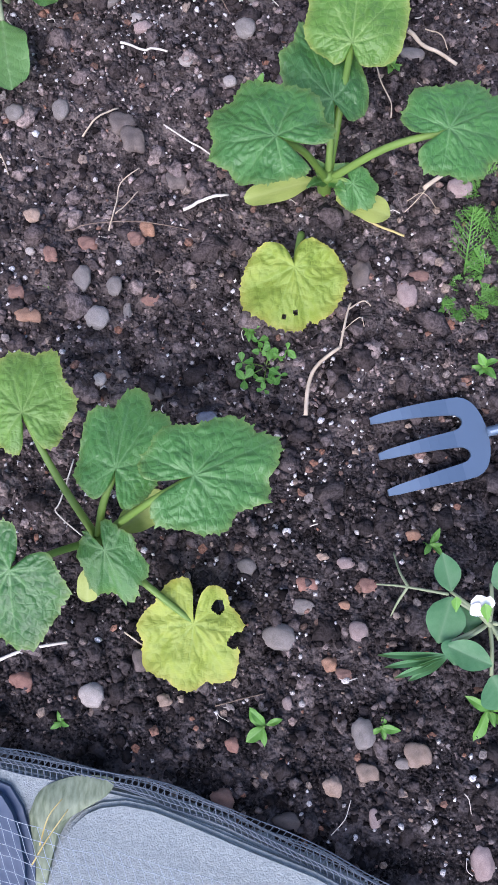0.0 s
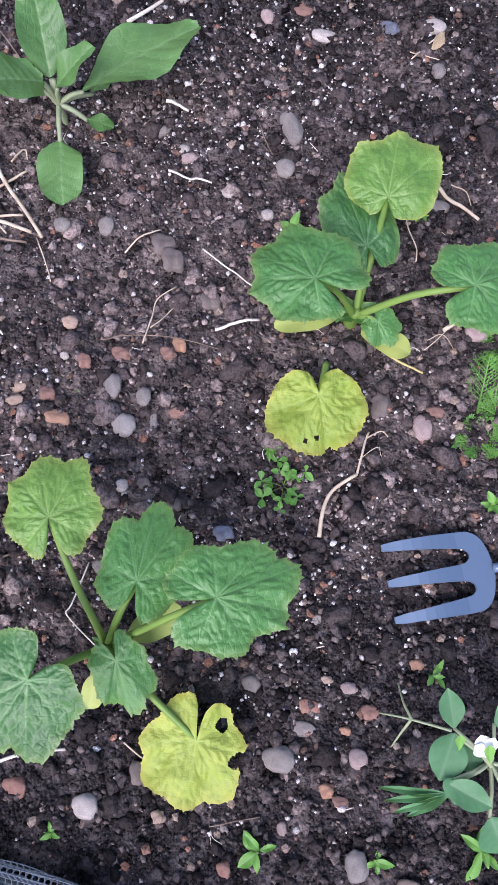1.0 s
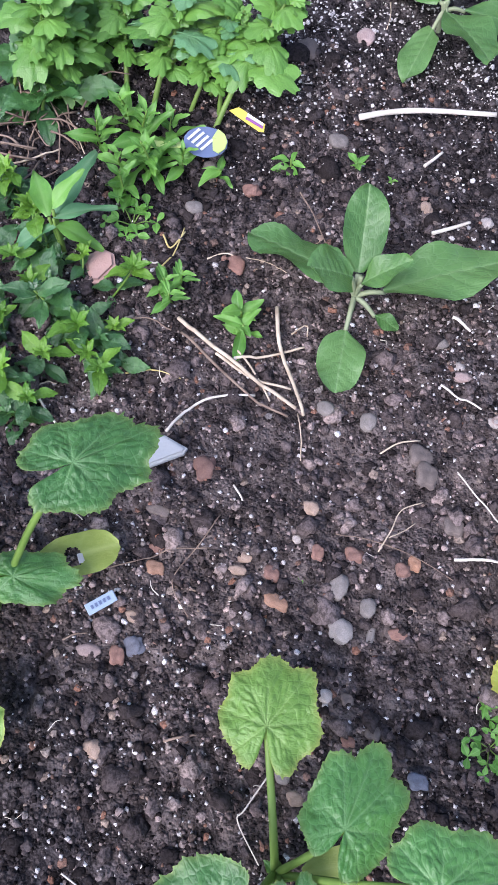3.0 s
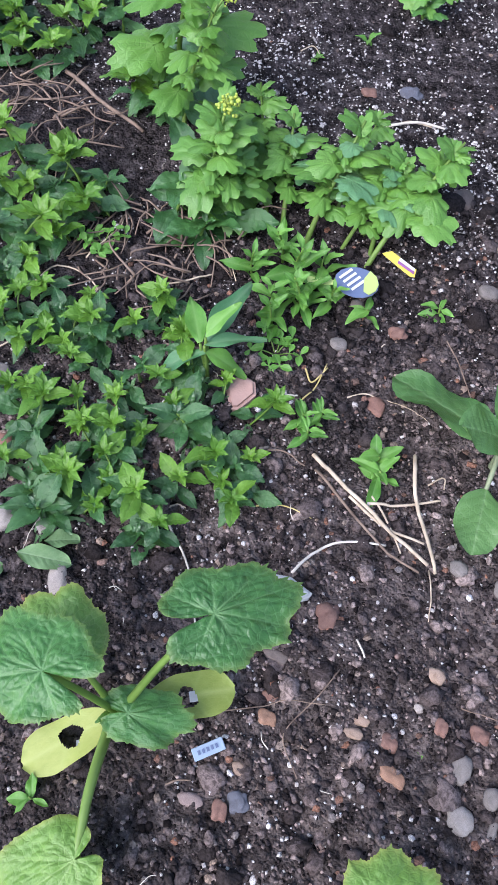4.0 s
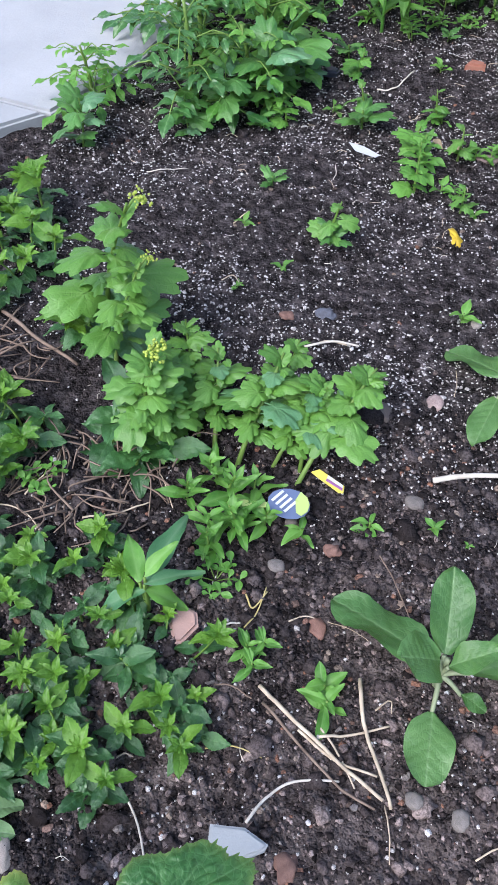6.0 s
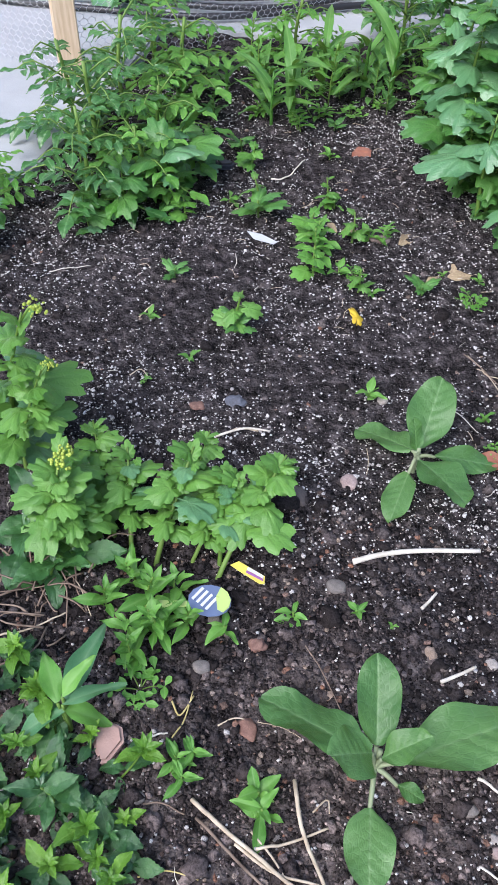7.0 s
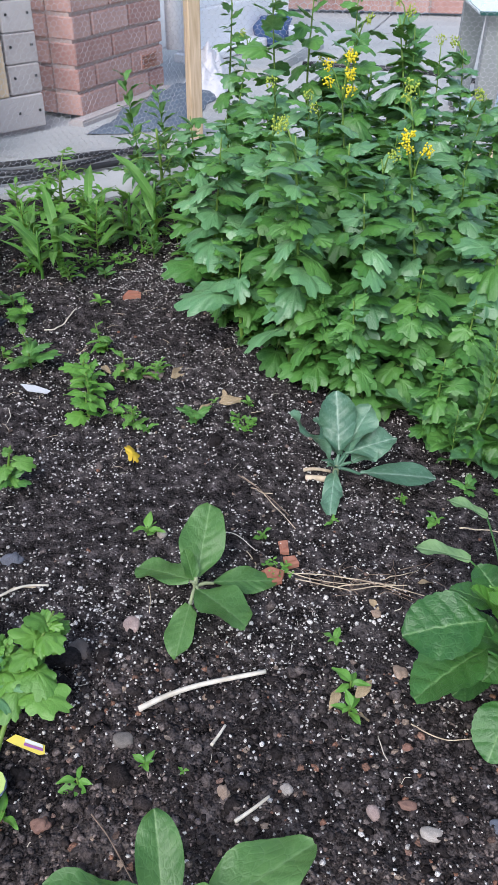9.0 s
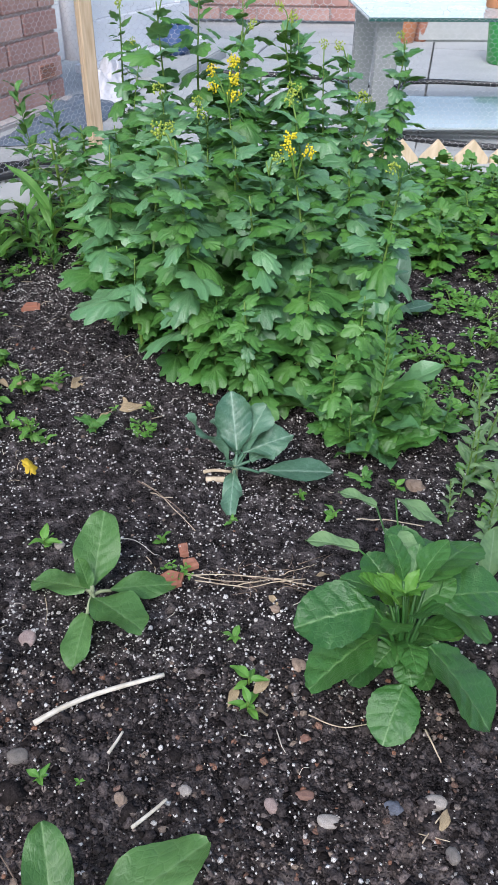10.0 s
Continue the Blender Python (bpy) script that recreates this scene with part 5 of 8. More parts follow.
def weed_plant(kind, seed):
    names = {"f": ("weed_seedling", "small bright green weed seedling with pointed leaves"), "t": ("tiny_weed", "tiny green weed seedling in the soil"),
             "w": ("willowherb_weed", "leafy green weed with long pointed leaves"), "c": ("chickweed_clump", "low clump of small bright green weed leaves"),
             "l": ("mustard_seedling", "small green seedling with lobed leaves")}
    p = plant_base(names[kind][0], 0, 0, names[kind][1], "weed", "weeds in the bed", 0.0)
    rd = random.Random(seed)
    if kind in "ft":
        n = rd.choice((3, 4, 5, 6, 7))
        for i in range(n):
            a = i * 2.399 + rd.uniform(-0.5, 0.5)
            s = rd.uniform(0.26, 0.58)
            c = Vector((rd.uniform(-0.04, 0.04), rd.uniform(-0.04, 0.04), 0.06 + 0.04 * i))
            d = Vector((math.cos(a), math.sin(a), rd.uniform(0.05, 0.9))).normalized() * s
            child("leaf", L_WEED[rd.randrange(2)], p, turn_to(c, c + d, s * rd.uniform(0.34, 0.55), roll=rd.uniform(-25, 25)))
        tube("stem", [(0, 0, -0.08), (0, 0, 0.0), (0.01, 0, 0.06 + 0.04 * n)], 0.026, 0.02, G_STALK, p, 6, 2)
    elif kind == "w":
        for k in range(3):
            ox, oy, h = rd.uniform(-0.2, 0.2), rd.uniform(-0.2, 0.2), rd.uniform(0.25, 0.5)
            tube("stem", [(ox * 0.4, oy * 0.4, -0.05), (ox, oy, h * 0.5), (ox * 1.2, oy * 1.2, h)], 0.014, 0.01, G_STALK, p, 6, 3)
            for i in range(7):
                a = i * 2.1 + rd.uniform(-0.3, 0.3)
                z = h * (0.35 + 0.65 * i / 6)
                s = rd.uniform(0.24, 0.36) * (1.1 - 0.5 * i / 6)
                c = Vector((ox, oy, z))
                child("leaf", L_WEED[1 if i % 3 else 0], p, turn_to(c, c + Vector((math.cos(a), math.sin(a), 0.2 + 0.1 * i)).normalized() * s, s * 0.36))
    elif kind == "c":
        for k in range(7):
            a, r = k * 0.9 + rd.uniform(-0.3, 0.3), rd.uniform(0.2, 0.48)
            end = Vector((math.cos(a) * r, math.sin(a) * r, rd.uniform(0.08, 0.26)))
            mid = end * 0.5 + Vector((0, 0, 0.05))
            tube("stem", [(0, 0, -0.03), mid, end], 0.012, 0.008, G_STALK, p, 5, 3)
            V, F, A = [], [], []
            for q, t in enumerate((0.55, 0.55, 1.0, 1.0, 1.0)):
                c = mid.lerp(end, (t - 0.5) * 2)
                b = a + (q * 2.4 if t == 1.0 else (1.3, -1.3)[q])
                s = rd.uniform(0.12, 0.23)
                leaf = L_ROUND if (q + k) % 3 else L_WEED[0]
                m = turn_to(c, c + Vector((math.cos(b), math.sin(b), rd.uniform(0.1, 0.7))).normalized() * s, s * 0.62, roll=rd.uniform(-20, 20))
                F += [tuple(g + len(V) for g in f.vertices) for f in leaf.polygons]
                V += [m @ v.co for v in leaf.vertices]
                A += [tuple(g.color) for g in leaf.color_attributes["vein"].data]
            child("leaf_sprig", fast_mesh("leaf_sprig", V, F, G_WEED, True, A), p)
    else:
        tube("stem", [(0, 0, -0.06), (0.02, 0, 0.1), (0.03, 0.02, 0.3)], 0.022, 0.016, G_STALK, p, 6, 3)
        for i in range(5):
            a = i * 2.3 + rd.uniform(-0.4, 0.4)
            s = rd.uniform(0.36, 0.58)
            c = Vector((0.02, 0.01, 0.08 + 0.05 * i))
            child("leaf", dressed(L_MUST[i % 4], G_MUSTARD), p, turn_to(c, c + Vector((math.cos(a), math.sin(a), 0.5)).normalized() * s, s * 0.55))
    return p


def mustard_plant(seed, h, n, size, flower=0, pale=0.35, name="mustard_plant", label="tall mustard plant with lobed green leaves", group="mustard stand", inner=None, fill=None, lean=None, bare=None, body=None):
    """A ribbed stem with stalked lobed leaves that arch outwards, small leaves and buds at the top."""
    p = plant_base(name, 0, 0, label, "mustard plant", group, 0.0)
    rd = random.Random(seed)
    lean = Vector((rd.uniform(-0.2, 0.2), rd.uniform(-0.2, 0.2), 1)) if lean is None else Vector(lean)
    bow = Vector((rd.uniform(-0.02, 0.02), rd.uniform(-0.02, 0.02), 0)) * (h / 0.4)

    def on_stem(t):
        return lean * h * t + bow * math.sin(math.pi * t)

    tube("stem", [(0, 0, -0.02), on_stem(0.33), on_stem(0.66), on_stem(1.0)], 0.0045 if h > 0.15 else 0.003, 0.0012, G_STALK, p, 8, 4, 0.1)
    low = (0.12 if h > 0.3 else 0.08) if bare is None else bare
    for i in range(n):
        t = low + (0.97 - low) * (i + 0.5) / n
        a = i * 2.399 + rd.uniform(-0.5, 0.5)
        s = size * (1.2 - 0.62 * t * t) * rd.uniform(0.6, 1.25)
        shape = rd.choice((0, 1, 1, 2)) if t < 0.72 else rd.choice((0, 2, 3, 3))
        e = (rd.uniform(-0.65, 0.40) if h > 0.18 else rd.uniform(-0.30, 0.50)) + 1.1 * max(0.0, t - 0.75) / 0.25
        length = s * (1.55, 1.65, 1.35, 1.35)[shape]
        d = Vector((math.cos(a), math.sin(a), e)).normalized() * length
        b = on_stem(t)
        # the colour with painted sky sheen grows likelier towards the stem top
        child("leaf", dressed(L_MUST[shape], G_MUSTARDSHEEN if rd.random() < pale * (0.3 + 1.3 * t) else body or G_MUSTARD), p, turn_to(b, b + d, s * rd.uniform(1.0, 1.25), roll=rd.uniform(-26, 26)))
    inner = (int(n * 0.7) if n > 12 else 0) if inner is None else inner
    if inner:
        V, F, A, k = [], [], [], 0
        for i in range(inner):
            t, a = rd.uniform(low, 0.95), rd.uniform(0, 6.28)
            s = size * rd.uniform(0.45, 0.85) * (1.1 - 0.45 * t)
            b = on_stem(t) + Vector((math.cos(a), math.sin(a), 0.1)) * rd.uniform(0.0, 0.7) * size
            a += rd.uniform(-0.6, 0.6)
            d = Vector((math.cos(a), math.sin(a), rd.uniform(-0.3, 0.4))).normalized() * s * 1.35
            m = turn_to(b, b + d, s, roll=rd.uniform(-30, 30))
            me = L_INNER[i % 2]
            V += [m @ v.co for v in me.vertices]
            F += [tuple(q + k for q in f.vertices) for f in me.polygons]
            A += [tuple(c.color) for c in me.color_attributes["vein"].data]
            k += len(me.vertices)
        child("inner_leaves", fast_mesh("inner_leaves", V, F, fill or body or G_MUSTARD, True, A), p)
    for k in range(int(flower)):
        a = k * 2.1 + seed
        q = on_stem(1.0) + Vector((math.cos(a) * 0.025, math.sin(a) * 0.025, (0.05 if flower > 1 else 0.012) - 0.009 * k)) * (h / 0.4)
        tube("flower_stalk", [on_stem(0.93), (on_stem(1.0) + q) / 2, q], 0.0018, 0.0012, G_STALK, p, 5, 2)
        bm = bmesh.new()
        for j in range(30):
            v = Vector((rd.gauss(0, 1), rd.gauss(0, 1), rd.gauss(0, 1))).normalized() * 0.013 * rd.uniform(0.4, 1.1)
            bmesh.ops.create_icosphere(bm, subdivisions=1, radius=rd.uniform(0.0014, 0.0026), matrix=Matrix.Translation(q + v) @ Matrix.Diagonal((1, 1, rd.uniform(0.6, 1.5), 1)))
        part("flower_head", bm, PETAL_Y if flower > 1 else BUD, p, "small bright yellow flowers" if flower > 1 else "tight yellow-green buds", True)
    return p


def tall_weed_plant(seed, h, n, size, material, label, mesh=None):
    """An upright weed: a thin stem with narrow leaves set round it one by one, small near the top."""
    p = plant_base("goosefoot_weed", 0, 0, label, "weed", "slender weeds", 0.0)
    rd = random.Random(seed)
    lean = Vector((rd.uniform(-0.15, 0.15), rd.uniform(-0.15, 0.15), 1))
    tube("stem", [(0, 0, -0.01), lean * h * 0.5 + Vector((0.004, 0, 0)), lean * h], 0.0018, 0.0009, G_STALK, p, 6)
    for i in range(n):
        t = 0.12 + 0.88 * i / n
        a = i * 2.399 + rd.uniform(-0.4, 0.4)
        s = size * (1.15 - 0.75 * t) * rd.uniform(0.7, 1.25)
        b = lean * h * t
        d = Vector((math.cos(a), math.sin(a), rd.uniform(0.2, 0.8) + 0.8 * t)).normalized() * s
        child("leaf", dressed(mesh or L_WEED[i % 3 > 0], material), p, turn_to(b, b + d, s * rd.uniform(0.3, 0.45), roll=rd.uniform(-25, 25)))
    return p


def rosette(seed, name, label, n, size, meshes, group, rise=0.5, stalk=0.5, wide=0.5, category="vegetable plant"):
    p = plant_base(name, 0, 0, label, category, group, 0.0)
    rd = random.Random(seed)
    for i in range(n):
        a = i * 2.399 + rd.uniform(-0.3, 0.3)
        s = size * rd.uniform(0.7, 1.15)
        e = rise * rd.uniform(0.6, 1.6)
        k = Vector((0, 0, 0))
        d = Vector((math.cos(a), math.sin(a), e)).normalized() * s * (1 + stalk)
        child("leaf", meshes[i % len(meshes)], p, turn_to(k, k + d, s * wide, roll=rd.uniform(-15, 15)))
    return p


def corn_plant(seed, h):
    p = plant_base("sweetcorn_plant", 0, 0, "young sweetcorn plant with arching green blades", "sweetcorn", "sweetcorn row", 0.0)
    rd = random.Random(seed)
    tube("stem", [(0, 0, -0.02), (0, 0, h * 0.35), (0.005, 0, h * 0.75)], 0.006, 0.003, G_CORN, p, 8, 3)
    for i in range(6):
        a = (i % 2) * math.pi + rd.uniform(-0.4, 0.4) + math.pi / 2
        s = h * rd.uniform(0.60, 0.85)
        c = Vector((0, 0, h * (0.10 + 0.11 * i)))
        d = Vector((math.cos(a) * 0.8, math.sin(a) * 0.8, rd.uniform(0.9, 1.6))).normalized() * s
        child("blade", L_CORN[i % 2], p, turn_to(c, c + d, s * rd.uniform(0.15, 0.20), roll=rd.uniform(-20, 20)))
    return p


def joined(pieces):
    """Vertices, faces and vein colours of several placed blades, together."""
    V, F, A = [], [], []
    for me, m in pieces:
        F += [tuple(q + len(V) for q in f.vertices) for f in me.polygons]
        V += [m @ v.co for v in me.vertices]
        A += [tuple(c.color) for c in me.color_attributes["vein"].data]
    return V, F, A


def tomato_plant(seed, h, label, material):
    """A stem with compound leaves, each of seven leaflets along a thin stalk."""
    p = plant_base("tomato_plant", 0, 0, label, "tomato plant", "tomato plants", 0.0)
    rd = random.Random(seed)
    tube("stem", [(0, 0, -0.02), (0.01, 0.0, h * 0.5), (0.0, 0.01, h)], 0.005, 0.003, G_STALK, p, 8, 4)
    for i in range(13):
        t = 0.10 + 0.88 * i / 13
        a = i * 2.399 + rd.uniform(-0.3, 0.3)
        s = 0.115 * (1.15 - 0.55 * t)
        b = Vector((0, 0, h * t))
        d = Vector((math.cos(a), math.sin(a), rd.uniform(0.15, 0.6))).normalized() * s
        tip = b + d + Vector((0, 0, -0.015))
        sd = Vector((-d.y, d.x, 0)).normalized()
        pieces = []
        for k in (0.35, 0.58, 0.8):
            for q in (-1, 1):
                c = b + (tip - b) * k + Vector((0, 0, 0.012 * (1 - k)))
                pieces.append((L_MINT[k > 0.5], turn_to(c, c + (sd * q + d.normalized() * 0.4 + Vector((0, 0, rd.uniform(-0.4, 0.2)))).normalized() * s * rd.uniform(0.26, 0.38), s * 0.19, roll=rd.uniform(-20, 20))))
        pieces.append((L_MINT[0], turn_to(tip, tip + (d.normalized() + Vector((0, 0, -0.3))) * s * 0.42, s * 0.25)))
        V, F, A = joined(pieces)
        leaf = child("compound_leaf", fast_mesh("compound_leaf", V, F, material, True, A), p)
        tube("leaf_stalk", [b, b + d * 0.6 + Vector((0, 0, 0.01)), tip], 0.0018, 0.001, G_STALK, leaf, 5, 2)
    return p


def scatter(protos, spots):
    """The first spot of each takes the plant itself, the others copies."""
    for i, (x, y, s, turn) in enumerate(spots):
        ob = protos[i % len(protos)]
        m = Matrix.Translation((x, y, soil_z(x, y) - 0.002)) @ Matrix.Rotation(turn, 4, "Z") @ Matrix.Scale(s, 4)
        if i < len(protos):
            ob.matrix_basis = m
        else:
            first = ob.matrix_basis.copy()
            ob.matrix_basis = Matrix.Identity(4)
            copy_thing(ob, m)
            ob.matrix_basis = first


def spots_in(seed, n, poly, s0, s1, gap):
    """Random spots inside a polygon, no two nearer than gap."""
    rd, out = random.Random(seed), []
    xs, ys = [q[0] for q in poly], [q[1] for q in poly]
    for _ in range(6000):
        if len(out) >= n:
            break
        x, y = rd.uniform(min(xs), max(xs)), rd.uniform(min(ys), max(ys))
        inside = False
        for (x1, y1), (x2, y2) in zip(poly, poly[1:] + poly[:1]):
            if (y1 > y) != (y2 > y) and x < (x2 - x1) * (y - y1) / (y2 - y1) + x1:
                inside = not inside
        if inside and all((x - a) ** 2 + (y - b) ** 2 > gap * gap for a, b, *_ in out):
            out.append((x, y, rd.uniform(s0, s1), rd.uniform(0, 6.28)))
    return out


# mint patch
TOPS = [mint_sprig(1, 3, 0.030), mint_sprig(2, 4, 0.045), mint_sprig(3, 4, 0.040), mint_sprig(4, 3, 0.034), mint_sprig(9, 4, 0.050)]
DULL = [mint_sprig(5, 3, 0.022, False), mint_sprig(6, 4, 0.032, False), mint_sprig(7, 3, 0.018, False)]
NEAR_MINT = ((-0.692, 0.374), (-0.664, 0.317), (-0.575, 0.383), (-0.659, 0.480), (-0.620, 0.519), (-0.628, 0.411), (-0.634, 0.306), (-0.564, 0.334), (-0.446, 0.363), (-0.500, 0.296), (-0.589, 0.281),
             (-0.546, 0.450), (-0.490, 0.397), (-0.692, 0.441), (-0.762, 0.421), (-0.588, 0.480), (-0.735, 0.453), (-0.795, 0.490), (-0.801, 0.462), (-0.52, 0.318))
FAR_MINT = ((-0.871, 0.839), (-0.819, 0.828), (-0.972, 0.851), (-0.865, 0.611), (-0.889, 0.576), (-0.814, 0.577), (-0.843, 0.520), (-0.812, 0.630), (-0.773, 0.621), (-0.90, 0.63), (-0.78, 0.56), (-0.84, 0.60), (-0.80, 0.80), (-0.86, 0.80), (-0.79, 0.855))
BARE = ((-0.96, 0.705, 0.09), (-0.885, 0.725, 0.055), (-0.71, 0.58, 0.05), (-0.635, 0.615, 0.055))
rnd = random.Random(17)
scatter(TOPS, [(x + rnd.uniform(-0.006, 0.006), y + rnd.uniform(-0.006, 0.006), rnd.uniform(0.8, 1.1), rnd.uniform(0, 6.28)) for x, y in NEAR_MINT]
        + [(x, y, rnd.uniform(1.05, 1.45), rnd.uniform(0, 6.28)) for x, y in FAR_MINT]
        + spots_in(15, 26, [(-0.82, 0.45), (-0.70, 0.29), (-0.60, 0.265), (-0.50, 0.29), (-0.44, 0.37), (-0.49, 0.46), (-0.58, 0.53), (-0.72, 0.53)], 0.6, 0.9, 0.034)
        + [q for q in spots_in(12, 44, [(-1.30, 0.78), (-1.08, 0.74), (-0.98, 0.80), (-0.93, 0.90), (-1.02, 1.02), (-1.25, 1.02)], 1.1, 1.6, 0.032)])
scatter(DULL, [(x + rnd.uniform(-0.025, 0.025), y + rnd.uniform(-0.025, 0.025), rnd.uniform(0.75, 1.1), rnd.uniform(0, 6.28)) for x, y in NEAR_MINT + NEAR_MINT[::2] + FAR_MINT]
        + [(-0.533, 0.414, 1.3, 0.5), (-0.515, 0.40, 1.1, 2.0), (-0.60, 0.435, 1.2, 4.0), (-0.615, 0.29, 1.3, 1.0), (-0.575, 0.275, 1.2, 3.0), (-0.55, 0.295, 1.2, 5.0), (-0.67, 0.345, 1.2, 2.2)]
        + [(-0.687, 0.660, 1.9, 1.0), (-0.630, 0.648, 1.8, 3.0), (-0.655, 0.635, 1.6, 5.0), (-0.70, 0.635, 1.5, 0.2)]
        + [q for q in spots_in(14, 14, [(-1.0, 0.42), (-0.82, 0.42), (-0.80, 0.55), (-0.98, 0.58)], 1.0, 1.5, 0.045) if all((q[0] - x) ** 2 + (q[1] - y) ** 2 > r * r for x, y, r in BARE)])

# tall mustard beside the mint, and its low neighbours
one = mustard_plant(31, 0.15, 20, 0.032, 1, 0.05, inner=16, label="bushy mustard plant with yellow-green buds", body=G_BRIGHT)
tall = mustard_plant(32, 0.26, 13, 0.050, 1, 0.1, inner=8, lean=(0.30, -0.14, 1), bare=0.3, body=G_BRIGHT)
scatter([tall], [(-0.800, 0.825, 1.0, 0.0), (-0.765, 0.775, 0.72, 0.4)])
scatter([one], [(-0.675, 0.685, 1.0, 2.2), (-0.640, 0.665, 0.8, 4.0), (-0.655, 0.745, 0.85, 0.7)])
SPRAYS = [mustard_plant(41, 0.085, 14, 0.029, 0, 0.1, label="low arching mustard shoot with lobed green leaves", lean=(0.5, 1.5, 1), bare=0.5, body=G_BRIGHT), mustard_plant(42, 0.085, 13, 0.029, 0, 0.1, label="low arching mustard shoot with lobed green leaves", lean=(0.15, 1.15, 1), bare=0.35, body=G_BRIGHT)]
scatter(SPRAYS, [(-0.473, 0.671, 1.15, 0.0), (-0.548, 0.680, 1.2, 0.0), (-0.505, 0.725, 1.0, -0.4), (-0.575, 0.685, 1.05, 0.5), (-0.60, 0.70, 1.0, 0.9), (-0.51, 0.70, 0.95, -0.3), (-0.535, 0.73, 0.9, 0.3), (-0.47, 0.70, 0.95, 0.35), (-0.57, 0.73, 0.9, -0.7)])

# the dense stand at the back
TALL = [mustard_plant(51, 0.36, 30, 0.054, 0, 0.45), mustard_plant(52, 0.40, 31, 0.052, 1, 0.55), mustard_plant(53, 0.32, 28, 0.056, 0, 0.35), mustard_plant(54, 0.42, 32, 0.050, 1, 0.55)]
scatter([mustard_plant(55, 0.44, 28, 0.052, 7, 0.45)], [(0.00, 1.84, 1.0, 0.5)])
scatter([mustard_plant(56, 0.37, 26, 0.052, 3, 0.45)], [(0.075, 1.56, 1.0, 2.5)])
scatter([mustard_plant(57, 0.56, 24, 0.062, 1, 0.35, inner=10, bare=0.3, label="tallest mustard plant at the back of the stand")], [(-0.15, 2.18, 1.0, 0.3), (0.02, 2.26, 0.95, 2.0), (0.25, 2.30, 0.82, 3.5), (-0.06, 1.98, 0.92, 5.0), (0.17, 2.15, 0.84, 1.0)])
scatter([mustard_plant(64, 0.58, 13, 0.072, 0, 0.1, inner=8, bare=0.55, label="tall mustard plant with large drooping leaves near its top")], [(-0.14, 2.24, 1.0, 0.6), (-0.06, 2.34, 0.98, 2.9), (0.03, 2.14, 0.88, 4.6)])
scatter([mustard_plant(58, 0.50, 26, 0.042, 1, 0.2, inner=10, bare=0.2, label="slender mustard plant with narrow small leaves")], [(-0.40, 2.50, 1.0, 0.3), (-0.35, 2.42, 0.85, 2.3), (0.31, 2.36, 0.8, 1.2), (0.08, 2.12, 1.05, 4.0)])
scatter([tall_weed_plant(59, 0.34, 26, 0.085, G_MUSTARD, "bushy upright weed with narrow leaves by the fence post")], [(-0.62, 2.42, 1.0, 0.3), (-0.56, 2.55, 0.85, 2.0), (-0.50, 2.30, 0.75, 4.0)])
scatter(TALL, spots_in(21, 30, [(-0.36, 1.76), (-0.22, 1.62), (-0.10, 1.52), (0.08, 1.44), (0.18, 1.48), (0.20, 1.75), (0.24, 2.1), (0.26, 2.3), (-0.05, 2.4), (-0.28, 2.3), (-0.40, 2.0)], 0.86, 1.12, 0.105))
FRONT = [mustard_plant(61, 0.20, 24, 0.040, 0, 0.08, inner=18, label="mid-height mustard plant with rounded lobed leaves"), mustard_plant(62, 0.24, 26, 0.042, 0, 0.15, inner=18, label="mid-height mustard plant with rounded lobed leaves")]
scatter(FRONT, [(-0.32, 1.72, 0.9, 1.0), (-0.20, 1.56, 0.95, 2.0), (-0.12, 1.47, 1.0, 3.0), (-0.03, 1.40, 0.9, 4.0), (0.07, 1.33, 0.8, 5.0), (0.13, 1.40, 0.85, 2.2), (-0.26, 1.64, 0.8, 0.7), (0.01, 1.42, 1.0, 1.6), (-0.08, 1.44, 0.65, 0.2)])
scatter([mustard_plant(63, 0.20, 6, 0.078, 0, 0.5, inner=0, bare=0.55, label="mustard plant with a few very large lobed leaves")], [(-0.27, 1.62, 1.0, 3.9), (-0.18, 1.56, 1.0, 0.9), (-0.06, 1.50, 0.95, 2.4), (0.03, 1.60, 1.15, 5.4)])
LOWGREEN = [mustard_plant(71 + k, 0.11 + 0.02 * k, 10, 0.046, 0, 0.06, "radish_plant", "leafy bright green radish plant in a dense row", "radish row", inner=22, fill=G_WEED) for k in range(2)]
scatter(LOWGREEN, spots_in(22, 44, [(0.28, 2.00), (0.40, 1.95), (0.62, 2.02), (0.95, 2.0), (1.0, 2.58), (0.46, 2.58), (0.28, 2.42)], 0.8, 1.2, 0.080))
turnip = rosette(73, "turnip_plant", "broad-leaved green turnip plant at the edge of the stand", 10, 0.072, [L_RADLOW[0], dressed(L_RADLOW[1], G_MUSTARDSHEEN), L_RADLOW[1]], "turnips", 0.75, 0.5, 0.66)
scatter([turnip], [(0.155, 1.27, 0.85, 0.3), (0.13, 1.34, 1.0, 2.0), (0.20, 1.33, 0.9, 4.0), (0.07, 1.40, 1.1, 1.0), (0.17, 1.42, 1.15, 3.0)])
scatter([tall_weed_plant(74, 0.20, 16, 0.075, G_MUSTARD, "upright leafy weed at the front of the stand", L_MINT[0])], [(0.13, 1.30, 1.0, 0.0), (0.17, 1.36, 1.05, 2.0), (0.10, 1.27, 0.6, 4.0), (0.22, 1.30, 0.55, 1.0), (0.26, 1.31, 0.5, 5.0)])
big = plant_base("cabbage_plant", 0.25, 1.72, "blue-green cabbage plant half hidden by the mustard", "cabbage plant")
